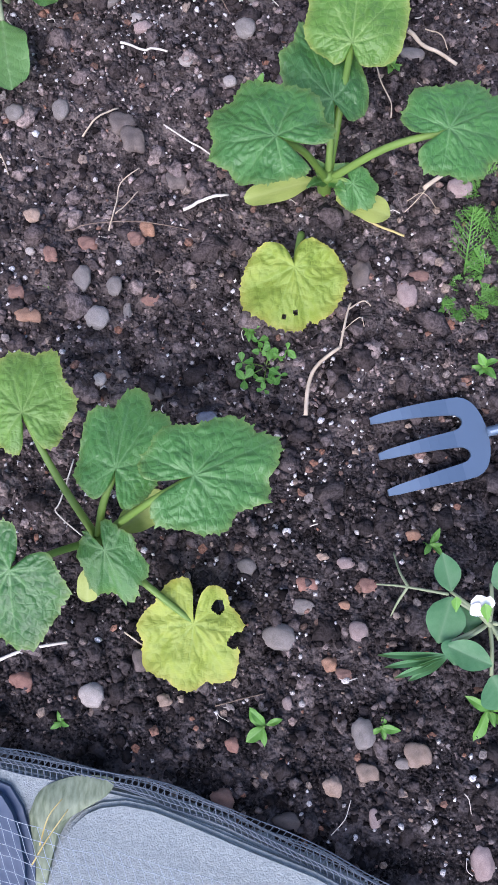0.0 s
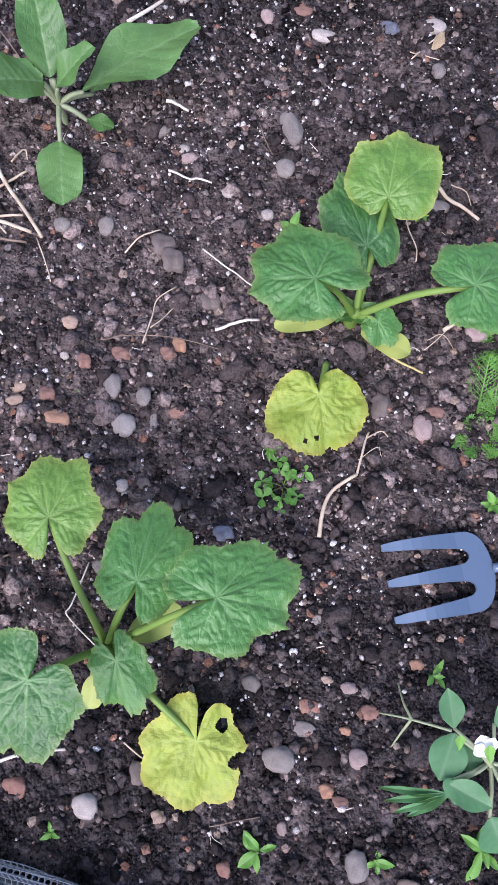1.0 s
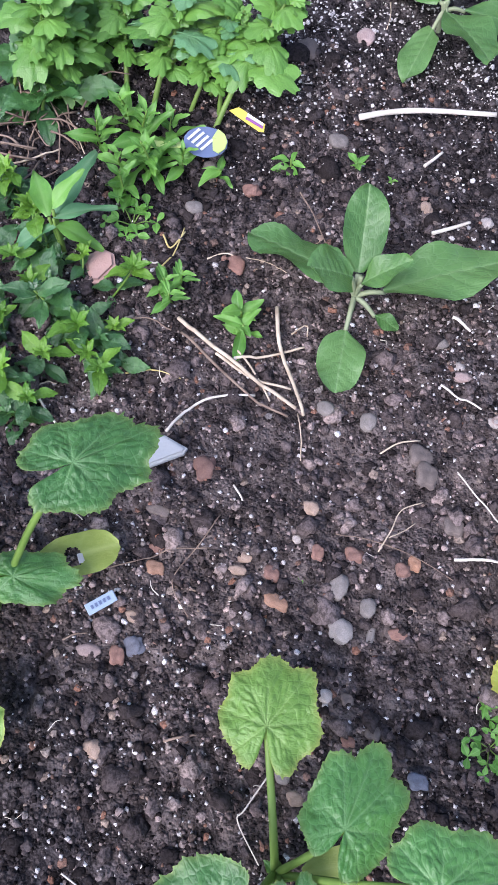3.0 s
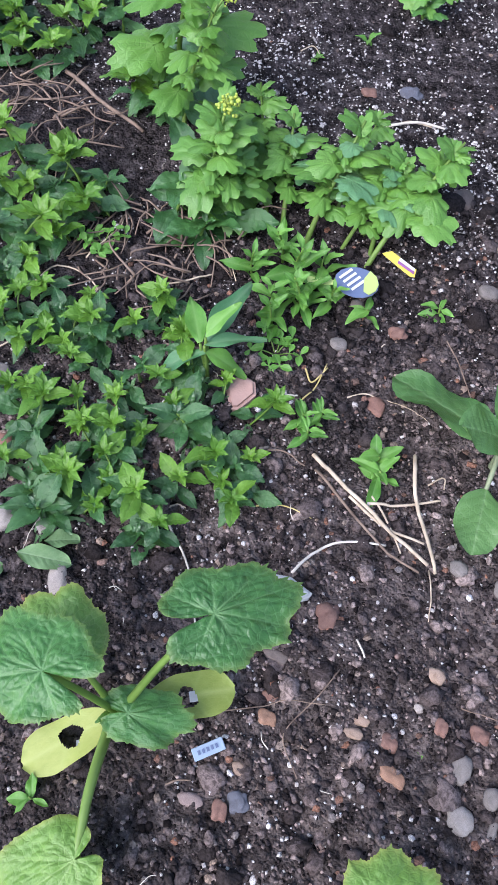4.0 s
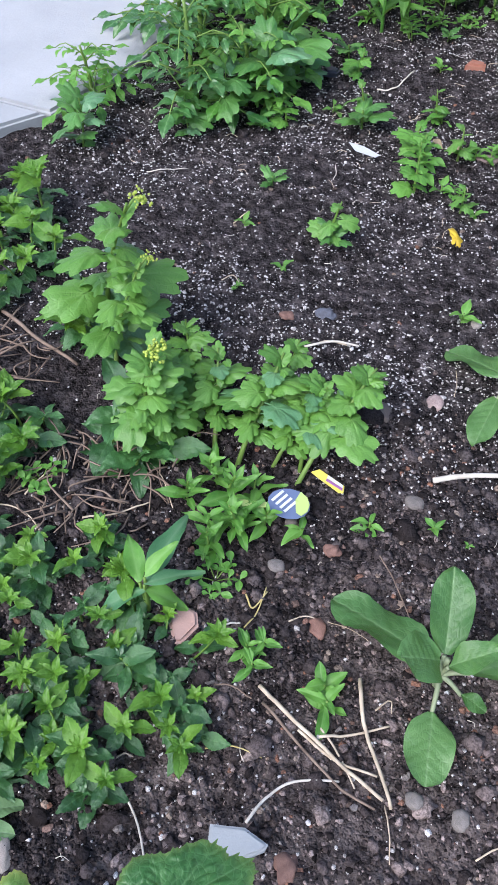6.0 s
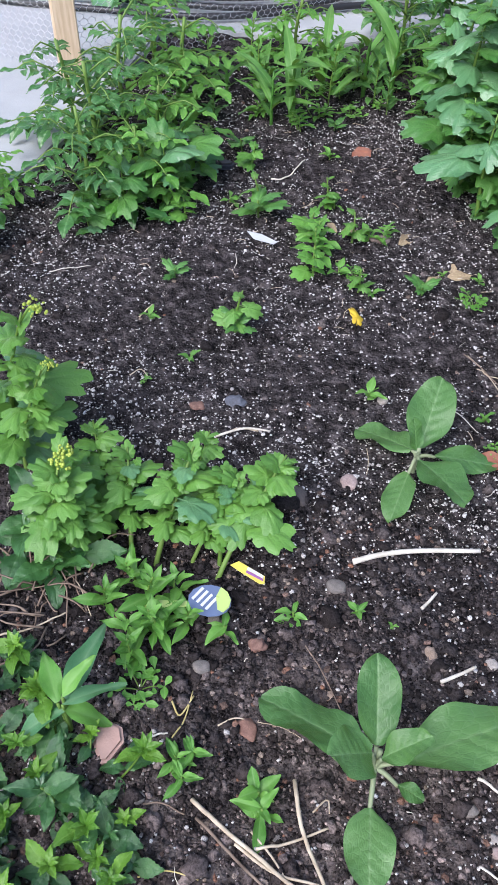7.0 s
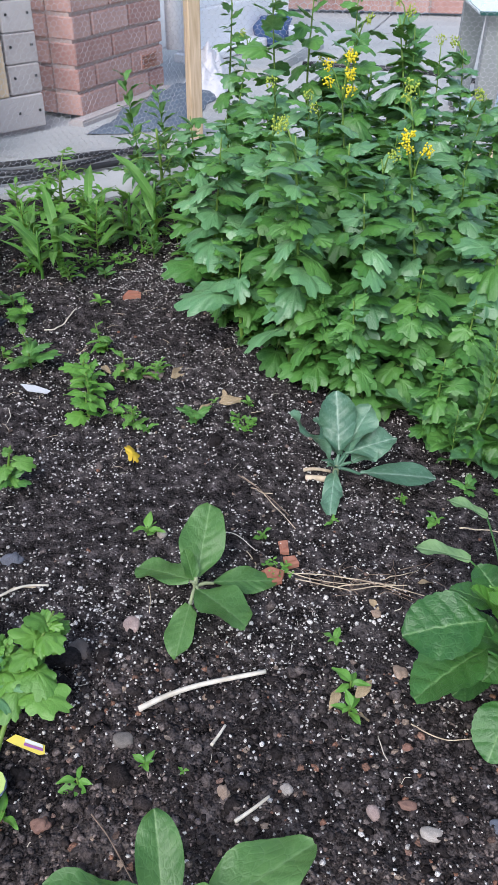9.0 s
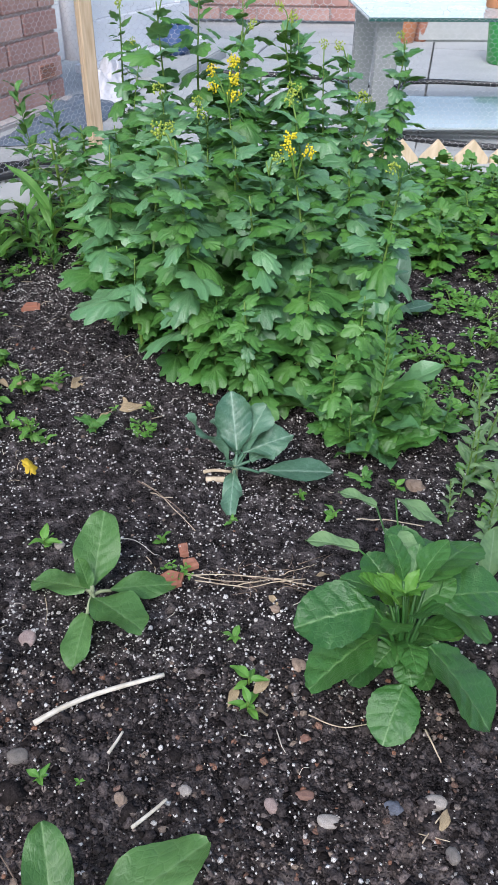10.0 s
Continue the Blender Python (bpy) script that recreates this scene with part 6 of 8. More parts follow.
for a, b, w in (((0.25, 1.74, 0.05), (0.262, 1.78, 0.15), 0.055), ((0.262, 1.73, 0.03), (0.335, 1.745, 0.045), 0.05), ((0.24, 1.70, 0.05), (0.20, 1.66, 0.13), 0.06)):
    leaf_on(big, (0.25, 1.72, 0.02), L_CAB_OVAL, a, b, w, stalk=G_PALESTALK, r=(0.003, 0.002))

# sweetcorn and grass along the back
scatter([corn_plant(81, 0.22), corn_plant(82, 0.18), corn_plant(83, 0.14)], [(-0.72, 1.90, 0.85, 0.3), (-0.60, 2.12, 1.0, -0.4), (-0.82, 2.02, 0.8, 0.6), (-0.53, 2.10, 1.0, 0.8), (-0.70, 2.12, 0.9, 3.2), (-0.90, 1.98, 0.8, 2.1), (-0.76, 1.88, 0.7, 1.2)])
WEEDY = [tall_weed_plant(84, 0.13, 13, 0.060, G_WEED, "leafy green weed among the sweetcorn", L_MINT[0]), tall_weed_plant(85, 0.10, 12, 0.050, G_MUSTARD, "leafy green weed among the sweetcorn")]
scatter(WEEDY, spots_in(86, 22, [(-1.0, 1.74), (-0.84, 1.66), (-0.66, 1.92), (-0.40, 1.98), (-0.36, 2.30), (-0.62, 2.36), (-1.0, 2.2)], 0.7, 1.25, 0.062))
scatter([tomato_plant(91, 0.20, "bushy tomato plant with dark compound leaves", G_RADISH), tomato_plant(92, 0.16, "young tomato plant with bright compound leaves", G_WEED)],
        [(-0.98, 1.40, 1.0, 0.2), (-0.90, 1.48, 0.95, 1.2), (-1.02, 1.55, 1.15, 2.6), (-0.92, 1.64, 1.0, 3.3), (-1.05, 1.75, 1.2, 4.0), (-0.98, 1.90, 1.2, 5.0), (-1.12, 1.62, 1.1, 0.9), (-1.15, 1.34, 0.75, 2.0), (-1.12, 2.05, 1.2, 1.0), (-0.80, 2.25, 1.0, 3.9), (-0.55, 2.35, 1.1, 2.1)])
scatter([mustard_plant(95, 0.13, 10, 0.060, 0, 0.2, label="small mustard plant in the weedy corner")], [(-0.86, 1.47, 1.0, 0.0), (-0.90, 1.40, 0.8, 2.0), (-0.84, 1.58, 1.0, 4.0), (-1.10, 1.22, 0.7, 1.0), (-0.95, 1.35, 0.6, 3.0)])
climber = mustard_plant(96, 0.5, 22, 0.085, 0, 0.3, inner=110, label="tall leafy bush behind the wire netting")
scatter([climber], [(-1.40, 2.56, 1.15, 0.0), (-1.33, 2.60, 0.9, 2.0), (-1.36, 2.68, 1.0, 4.0)])
GOOSE = [tall_weed_plant(97, 0.15, 20, 0.038, G_DUSTY, "tall slender grey-green weed with narrow leaves", L_WEED[1]), tall_weed_plant(98, 0.11, 16, 0.034, G_DUSTY, "slender grey-green weed with narrow leaves", L_WEED[1])]
scatter(GOOSE, [(0.285, 1.19, 1.15, 0.0), (0.222, 1.09, 0.7, 1.0), (0.30, 1.13, 1.0, 2.0), (0.32, 1.26, 1.0, 4.0), (0.27, 1.05, 0.8, 1.7), (0.35, 1.40, 0.8, 3.0), (0.255, 1.15, 0.8, 5.0)])


def weed(kind, x, y, size, made={}):
    k = len(made)
    have = len([q for q in made if q[0] == kind])
    key = (kind, int(abs(x * 7919 + y * 104729)) % 4 if have == 4 else have)
    m = Matrix.Translation((x, y, soil_z(x, y))) @ Matrix.Rotation(x * 37 + y * 91, 4, "Z") @ Matrix.Scale(size * (1.0 if kind != "f" else 1.05), 4)
    if key not in made:
        made[key] = weed_plant(kind, k + 5)
        made[key].matrix_basis = m
    else:
        ob = made[key]
        first = ob.matrix_basis.copy()
        ob.matrix_basis = Matrix.Identity(4)
        copy_thing(ob, m)
        ob.matrix_basis = first


weed("c", -0.014, 0.177, 0.048)
weed("t", -0.175, -0.111, 0.017)
weed("f", -0.015, -0.112, 0.045)
weed("f", 0.076, -0.111, 0.028)
weed("f", 0.164, 0.173, 0.029)
weed("f", 0.159, -0.099, 0.041)
weed("t", 0.118, 0.029, 0.028)
weed("t", 0.096, 0.445, 0.025)
weed("t", 0.135, 0.224, 0.014)
weed("t", -0.028, 0.206, 0.019)
weed("w", -0.424, 0.474, 0.077)
weed("f", -0.348, 0.470, 0.055)
weed("f", -0.369, 0.667, 0.056)
weed("t", -0.303, 0.691, 0.030)
weed("t", -0.261, 0.689, 0.013)
weed("f", -0.436, 0.629, 0.059)
weed("t", -0.203, 0.249, 0.007)
weed("t", -0.083, 0.777, 0.049)
weed("t", -0.022, 0.423, 0.033)
weed("f", -0.340, 0.456, 0.056)
weed("w", -0.523, 0.615, 0.102)
weed("c", -0.500, 0.540, 0.067)
weed("t", -0.641, 1.059, 0.035)
weed("f", -0.456, 0.065, 0.047)
weed("t", -0.683, 0.985, 0.026)
weed("c", -0.739, 0.565, 0.061)
weed("l", -0.597, 1.140, 0.082)
weed("l", -0.740, 1.246, 0.065)
weed("l", -0.665, 1.485, 0.123)
weed("w", -0.522, 1.381, 0.134)
weed("f", -0.538, 1.566, 0.080)
weed("f", -0.453, 1.480, 0.065)
weed("l", -0.779, 1.727, 0.090)
weed("t", -0.594, 1.752, 0.057)
weed("l", -0.331, 1.335, 0.079)
weed("c", -0.244, 1.325, 0.059)
weed("f", -0.199, 1.062, 0.037)
weed("t", -0.364, 1.047, 0.050)
weed("f", -0.739, 1.532, 0.064)
weed("t", -0.739, 1.131, 0.037)
weed("c", -0.452, 1.345, 0.045)
weed("l", -0.836, 1.415, 0.078)
weed("t", -0.409, 1.304, 0.039)
weed("t", -0.306, 1.404, 0.021)
weed("t", -0.097, 0.883, 0.033)
weed("f", -0.081, 0.810, 0.056)
weed("f", 0.006, 1.154, 0.032)
weed("c", -0.173, 0.991, 0.039)
weed("t", -0.244, 1.396, 0.036)
weed("t", -0.099, 1.088, 0.025)
weed("c", 0.275, 1.572, 0.116)
weed("c", 0.338, 1.549, 0.081)
weed("w", 0.412, 1.617, 0.097)
weed("c", 0.403, 1.824, 0.107)
weed("c", 0.458, 1.741, 0.117)
weed("f", 0.053, 1.104, 0.047)
weed("l", 0.107, 1.183, 0.054)
weed("w", -0.426, 1.494, 0.066)
weed("t", -0.478, 1.346, 0.051)
weed("c", 0.303, 1.210, 0.086)
weed("t", 0.158, 1.169, 0.036)
weed("t", 0.315, 1.769, 0.051)
weed("w", 0.398, 1.446, 0.100)
weed("c", 0.500, 1.945, 0.086)
weed("l", 0.378, 1.883, 0.082)
for wx, wy, ws, wa in spots_in(33, 26, [(-0.98, 1.72), (-0.42, 1.90), (-0.40, 2.25), (-0.95, 2.3)], 0.05, 0.11, 0.06):
    weed("wcl"[int(wa * 10) % 3], wx, wy, ws)
for wx, wy, ws, wa in spots_in(34, 24, [(0.26, 1.05), (0.45, 1.1), (0.60, 1.85), (0.28, 1.85)], 0.04, 0.09, 0.05):
    weed("wcct"[int(wa * 10) % 4], wx, wy, ws)
BACKWEED = [mustard_plant(87, 0.075, 7, 0.029, 0, 0.0, "mustard_seedling", "small green mustard seedling on the perlite-flecked soil", "weeds in the bed", inner=0, body=G_BRIGHT), mustard_plant(88, 0.060, 6, 0.027, 0, 0.0, "mustard_seedling", "small green mustard seedling on the perlite-flecked soil", "weeds in the bed", inner=0, body=G_WEED)]
scatter(BACKWEED, [(-0.675, 1.52, 1.0, 0.3), (-0.56, 1.45, 1.0, 2.0), (-0.48, 1.46, 0.9, 1.0), (-0.52, 1.34, 0.9, 4.0), (-0.55, 1.57, 0.8, 5.0), (-0.735, 1.66, 0.9, 2.6), (-0.435, 1.31, 0.7, 0.9), (-0.80, 1.45, 0.8, 4.4), (-0.60, 1.145, 1.0, 3.1)])
NARROW = [tall_weed_plant(89, 0.055, 11, 0.040, G_WEED, "upright weed with narrow pointed leaves beside the label", L_WEED[1]), tall_weed_plant(90, 0.040, 9, 0.036, G_WEED, "upright weed with narrow pointed leaves beside the label", L_WEED[1])]
scatter(NARROW, [(-0.505, 0.600, 1.0, 0.2), (-0.480, 0.625, 0.9, 2.0), (-0.530, 0.640, 1.1, 3.3), (-0.520, 0.570, 0.9, 5.0), (-0.555, 0.655, 1.0, 1.1), (-0.505, 0.660, 0.9, 4.2), (-0.575, 0.620, 0.9, 2.7)])
tall_weed = plant_base("willowherb_weed", -0.545, 0.475, "upright weed with long pointed green leaves", "weed", "weeds in the bed")
for i, (a, b, w) in enumerate((((-0.545, 0.475, 0.05), (-0.500, 0.491, 0.022), 0.024), ((-0.545, 0.48, 0.06), (-0.545, 0.565, 0.075), 0.028), ((-0.55, 0.475, 0.06), (-0.585, 0.515, 0.075), 0.024),
                               ((-0.545, 0.475, 0.05), (-0.590, 0.440, 0.035), 0.022), ((-0.545, 0.478, 0.07), (-0.530, 0.51, 0.10), 0.018), ((-0.545, 0.475, 0.06), (-0.50, 0.52, 0.06), 0.016))):
    leaf_on(tall_weed, (-0.545, 0.475, 0.0), L_WEED[1], a, b, w * 0.9, material=G_PEA if i % 2 else G_WEED, r=(0.002, 0.0015), lift=0.0)


# ---- stones, stalks and small things on the soil ----
def stone_mesh(seed, material, sub=2, jag=0.16):
    bm = bmesh.new()
    bmesh.ops.create_icosphere(bm, subdivisions=sub, radius=1)
    for v in bm.verts:
        v.co *= 1 + jag * noise.noise(v.co * 1.3 + Vector((seed * 7.1, 0, 0))) + 0.14 * noise.noise(v.co * 3.1 + Vector((0, seed * 3.3, 0)))
    return from_bm(bm, "stone", material, True)


STONE_MESHES = {k: [stone_mesh(i + 1, m, 3, 0.22 if k in "wgp" else 0.5) for i in range(3)] for k, m in STONES.items()}
STONE_WORDS = {"g": "smooth grey pebble", "b": "rough brown stone", "t": "tan pebble", "r": "rough reddish stone", "o": "orange-tan stone chip", "w": "pale rounded pebble", "p": "pinkish pebble", "d": "dark blue-grey slate chip"}


def pebble(kind, x, y, a, b, ang):
    me = STONE_MESHES[kind][int(abs(x * 991 + y * 577)) % 3]
    ob = new("pebble", me)
    h = min(a, b) * (0.62 if kind != "d" else 0.4)
    ob.matrix_basis = pose(x, y, soil_z(x, y) + h * 0.40, 4 * math.sin(x * 90), 6 * math.sin(y * 70), ang) @ Matrix.Diagonal((a, b, h, 1))
    tagged(ob, STONE_WORDS[kind] + " half sunk in the dark soil", "pebble", "pebbles in the bed")


pebble("g", -0.032, 0.489, 0.0095, 0.0105, 0)
pebble("g", -0.196, 0.412, 0.0080, 0.0100, -4)
pebble("g", -0.238, 0.411, 0.0085, 0.0080, 0)
pebble("b", -0.140, 0.395, 0.0110, 0.0110, 0)
pebble("b", -0.130, 0.379, 0.0100, 0.0120, 0)
pebble("b", -0.092, 0.345, 0.0090, 0.0095, 0)
pebble("t", -0.217, 0.313, 0.0075, 0.0070, 0)
pebble("r", -0.166, 0.286, 0.0090, 0.0075, 0)
pebble("r", -0.124, 0.287, 0.0065, 0.0065, 0)
pebble("o", -0.116, 0.297, 0.0060, 0.0065, 0)
pebble("g", -0.171, 0.254, 0.0085, 0.0125, -3)
pebble("g", -0.142, 0.246, 0.0070, 0.0090, 0)
pebble("w", -0.157, 0.220, 0.0110, 0.0110, 0)
pebble("o", -0.217, 0.222, 0.0110, 0.0065, -3)
pebble("g", -0.132, 0.225, 0.0035, 0.0100, 0)
pebble("p", 0.104, 0.236, 0.0085, 0.0120, 0)
pebble("p", 0.152, 0.331, 0.0105, 0.0090, 0)
pebble("g", 0.116, 0.460, 0.0110, 0.0070, 0)
pebble("b", 0.067, 0.255, 0.0110, 0.0150, 0)
pebble("b", -0.107, 0.153, 0.0065, 0.0060, 0)
pebble("w", -0.152, 0.165, 0.0060, 0.0060, 0)
pebble("g", 0.015, -0.021, 0.0105, 0.0065, 0)
pebble("g", -0.003, -0.044, 0.0135, 0.0105, 0)
pebble("p", 0.059, -0.039, 0.0075, 0.0080, 0)
pebble("o", 0.038, -0.066, 0.0065, 0.0065, 0)
pebble("p", 0.050, 0.014, 0.0070, 0.0050, 0)
pebble("r", 0.019, -0.003, 0.0080, 0.0055, 0)
pebble("t", 0.032, 0.019, 0.0045, 0.0035, 0)
pebble("g", -0.029, 0.011, 0.0080, 0.0075, 0)
pebble("w", -0.152, -0.090, 0.0105, 0.0100, 0)
pebble("r", -0.209, -0.080, 0.0095, 0.0085, 0)
pebble("b", -0.111, -0.064, 0.0090, 0.0090, 0)
pebble("t", -0.094, -0.094, 0.0055, 0.0055, 0)
pebble("g", 0.062, -0.117, 0.0090, 0.0125, 0)
pebble("t", 0.104, -0.133, 0.0100, 0.0095, 3)
pebble("g", 0.092, -0.139, 0.0060, 0.0045, 5)
pebble("t", 0.065, -0.147, 0.0085, 0.0070, 0)
pebble("t", 0.038, -0.157, 0.0075, 0.0080, 0)
pebble("r", -0.047, -0.167, 0.0090, 0.0080, 0)
pebble("b", 0.003, -0.184, 0.0105, 0.0070, 3)
pebble("r", 0.068, -0.004, 0.0070, 0.0060, 0)
pebble("o", 0.049, -0.019, 0.0045, 0.0035, 0)
pebble("o", 0.105, 0.036, 0.0060, 0.0055, 0)
pebble("r", 0.048, -0.073, 0.0065, 0.0045, 0)
pebble("p", 0.003, -0.096, 0.0040, 0.0055, 0)
pebble("r", -0.040, -0.127, 0.0055, 0.0060, 0)
pebble("p", 0.070, -0.181, 0.0045, 0.0080, 0)
pebble("b", 0.049, 0.310, 0.0090, 0.0070, 0)
pebble("r", 0.115, 0.252, 0.0080, 0.0055, 0)
pebble("p", 0.150, -0.210, 0.0085, 0.0140, 0)
pebble("r", -0.198, 0.274, 0.0055, 0.0070, 0)
pebble("r", -0.229, 0.244, 0.0070, 0.0065, -4)
pebble("w", -0.085, 0.456, 0.0065, 0.0055, -4)
pebble("w", -0.132, 0.503, 0.0065, 0.0055, -4)
pebble("r", -0.381, 0.533, 0.0120, 0.0138, 17)
pebble("t", -0.052, 0.385, 0.0078, 0.0057, 15)
pebble("w", -0.046, 0.437, 0.0057, 0.0056, 15)
pebble("g", -0.156, 0.523, 0.0079, 0.0072, 18)
pebble("p", -0.126, 0.493, 0.0084, 0.0057, 17)
pebble("p", -0.061, 0.662, 0.0070, 0.0096, 21)
pebble("g", -0.029, 0.535, 0.0095, 0.0224, 18)
pebble("b", -0.344, 0.261, 0.0109, 0.0065, 16)
pebble("t", -0.259, 0.249, 0.0100, 0.0047, 18)
pebble("t", -0.258, 0.237, 0.0084, 0.0047, 17)
pebble("o", -0.326, 0.212, 0.0078, 0.0065, 15)
pebble("r", -0.332, 0.230, 0.0073, 0.0054, 16)
pebble("w", -0.219, 0.282, 0.0043, 0.0046, 21)
pebble("b", -0.134, 0.169, 0.0052, 0.0051, 17)
pebble("r", -0.123, 0.139, 0.0057, 0.0047, 15)
pebble("d", -0.062, 0.131, 0.0079, 0.0067, 18)
pebble("p", -0.348, 0.127, 0.0109, 0.0060, 16)
pebble("d", -0.314, 0.144, 0.0084, 0.0092, 17)
pebble("t", -0.326, 0.167, 0.0062, 0.0059, 14)
pebble("g", -0.163, 0.096, 0.0063, 0.0063, 18)
pebble("t", -0.147, 0.085, 0.0073, 0.0062, 16)
pebble("t", -0.311, 0.059, 0.0073, 0.0076, 16)
pebble("r", -0.324, 0.131, 0.0062, 0.0081, 14)
pebble("g", -0.333, 0.721, 0.0111, 0.0098, 18)
pebble("w", -0.151, 0.682, 0.0068, 0.0076, 17)
pebble("r", -0.396, 0.622, 0.0093, 0.0090, 16)
pebble("t", -0.310, 0.588, 0.0057, 0.0062, 15)
pebble("r", -0.111, 0.235, 0.0079, 0.0057, 18)
pebble("r", -0.320, 0.314, 0.0115, 0.0142, 18)
pebble("w", -0.632, 0.243, 0.0143, 0.0149, 29)
pebble("w", -0.588, 0.256, 0.0099, 0.0100, 30)
pebble("w", -0.546, 0.219, 0.0092, 0.0164, 29)
pebble("g", -0.736, 0.370, 0.0128, 0.0114, 31)
pebble("d", -0.543, 0.985, 0.0132, 0.0145, 29)
pebble("r", -0.591, 0.954, 0.0096, 0.0088, 28)
pebble("g", -0.457, 0.437, 0.0065, 0.0065, 32)
pebble("p", -0.525, 0.815, 0.0154, 0.0105, 29)
pebble("g", -0.446, 0.580, 0.0092, 0.0085, 29)
pebble("r", -0.792, 0.403, 0.0094, 0.0103, 32)
pebble("w", -0.294, 0.540, 0.0054, 0.0070, 34)
pebble("r", -0.688, 0.311, 0.0142, 0.0082, 32)
pebble("r", -0.637, 0.302, 0.0087, 0.0057, 31)
pebble("p", -0.354, 0.881, 0.0109, 0.0143, 16)
pebble("b", -0.411, 0.839, 0.0119, 0.0166, 15)
pebble("t", -0.216, 0.669, 0.0057, 0.0096, 15)
pebble("w", -0.343, 1.047, 0.0073, 0.0078, 16)
pebble("p", -0.433, 1.486, 0.0192, 0.0117, 15)
pebble("g", -0.452, 0.640, 0.0078, 0.0074, 15)
pebble("r", -0.025, 0.674, 0.0095, 0.0060, 0)
pebble("w", -0.004, 0.645, 0.0120, 0.0080, 0)
pebble("w", 0.108, 0.660, 0.0120, 0.0087, 0)
pebble("d", 0.064, 0.655, 0.0085, 0.0081, 0)
pebble("t", -0.018, 0.842, 0.0085, 0.0110, 0)
pebble("t", 0.192, 1.179, 0.0135, 0.0148, -2)
pebble("t", -0.043, 0.930, 0.0065, 0.0065, 0)
pebble("g", 0.112, 0.604, 0.0065, 0.0093, 0)
pebble("r", -0.020, 0.742, 0.0065, 0.0050, 0)


def straw(kind, r, *pts):
    """A dry stalk or root along the soil."""
    line = smooth_path([(x, y, 0) for x, y in pts], 5)
    line = [Vector((q.x, q.y, max(soil_z(q.x + a, q.y + b) for a, b in ((0, 0), (0.006, 0), (-0.006, 0), (0, 0.006), (0, -0.006))))) for q in line]
    line = [Vector((q.x, q.y, max(line[max(i - 1, 0)].z, q.z, line[min(i + 1, len(line) - 1)].z) + r * 0.5 + 0.001 + min(r, 0.004) * 0.7)) for i, q in enumerate(line)]
    if r > 0.003 or (kind == "w" and r > 0.0018):
        top = max(q.z for q in line)
        line = [Vector((q.x, q.y, top)) for q in line]
    ob = tube("dry_stalk", line, r, r * 0.75, STRAW[kind], None, 7, 0)
    words = {"w": "bleached white dry stalk", "t": "tan dry root stalk", "b": "thin brown dry twig", "y": "yellowed dry stalk"}
    tagged(ob, words[kind] + " lying on the soil", "dry stalk", "dry stalks")


straw("w", 0.0008, (-0.104, 0.396), (-0.079, 0.378), (-0.056, 0.360), (-0.033, 0.340))
straw("t", 0.0009, (-0.176, 0.386), (-0.163, 0.401), (-0.145, 0.413))
straw("w", 0.0015, (-0.085, 0.314), (-0.063, 0.321), (-0.046, 0.326))
straw("t", 0.0007, (-0.149, 0.296), (-0.144, 0.320), (-0.141, 0.341), (-0.125, 0.356))
straw("t", 0.0006, (-0.144, 0.312), (-0.132, 0.325), (-0.125, 0.336))
straw("b", 0.0005, (-0.189, 0.299), (-0.150, 0.304), (-0.112, 0.303), (-0.079, 0.296))
straw("t", 0.0019, (0.019, 0.134), (0.021, 0.157), (0.028, 0.174), (0.047, 0.188))
straw("t", 0.0011, (0.047, 0.188), (0.054, 0.220), (0.057, 0.228))
straw("t", 0.0007, (0.049, 0.218), (0.067, 0.230), (0.073, 0.224))
straw("t", 0.0004, (0.048, 0.201), (0.063, 0.213), (0.067, 0.205))
straw("t", 0.0020, (0.112, 0.478), (0.131, 0.463), (0.153, 0.445))
straw("t", 0.0006, (0.127, 0.481), (0.141, 0.474), (0.146, 0.460))
straw("t", 0.0020, (0.120, 0.328), (0.142, 0.345), (0.157, 0.361))
straw("t", 0.0007, (0.071, 0.462), (0.081, 0.454), (0.087, 0.432), (0.095, 0.413), (0.095, 0.397))
straw("y", 0.0013, (0.068, 0.305), (0.083, 0.295), (0.103, 0.287))
straw("w", 0.0007, (-0.172, 0.098), (-0.182, 0.063), (-0.184, 0.053), (-0.158, 0.031))
straw("w", 0.0015, (-0.228, -0.064), (-0.205, -0.055), (-0.172, -0.049))
straw("t", 0.0007, (-0.127, -0.041), (-0.118, -0.048), (-0.107, -0.055))
straw("b", 0.0006, (-0.105, -0.028), (-0.100, -0.037), (-0.101, -0.046))
straw("b", 0.0005, (-0.054, -0.098), (-0.036, -0.093), (-0.015, -0.088))
straw("w", 0.0004, (0.036, -0.192), (0.047, -0.180), (0.052, -0.167))
straw("w", 0.0012, (-0.144, 0.474), (-0.126, 0.470), (-0.101, 0.462))
straw("t", 0.0004, (0.107, 0.320), (0.119, 0.325), (0.131, 0.314))
straw("t", 0.0004, (0.105, 0.311), (0.119, 0.324), (0.130, 0.338))
straw("t", 0.0022, (-0.320, 0.496), (-0.303, 0.457), (-0.274, 0.420), (-0.255, 0.395))
straw("t", 0.0023, (-0.408, 0.451), (-0.370, 0.433), (-0.327, 0.417), (-0.264, 0.397))
straw("t", 0.0016, (-0.356, 0.424), (-0.320, 0.413), (-0.275, 0.415))
straw("t", 0.0015, (-0.336, 0.425), (-0.307, 0.443), (-0.279, 0.464))
straw("w", 0.0015, (-0.367, 0.330), (-0.360, 0.356), (-0.343, 0.380), (-0.305, 0.398))
straw("b", 0.0016, (-0.398, 0.436), (-0.350, 0.412), (-0.300, 0.392), (-0.268, 0.388))
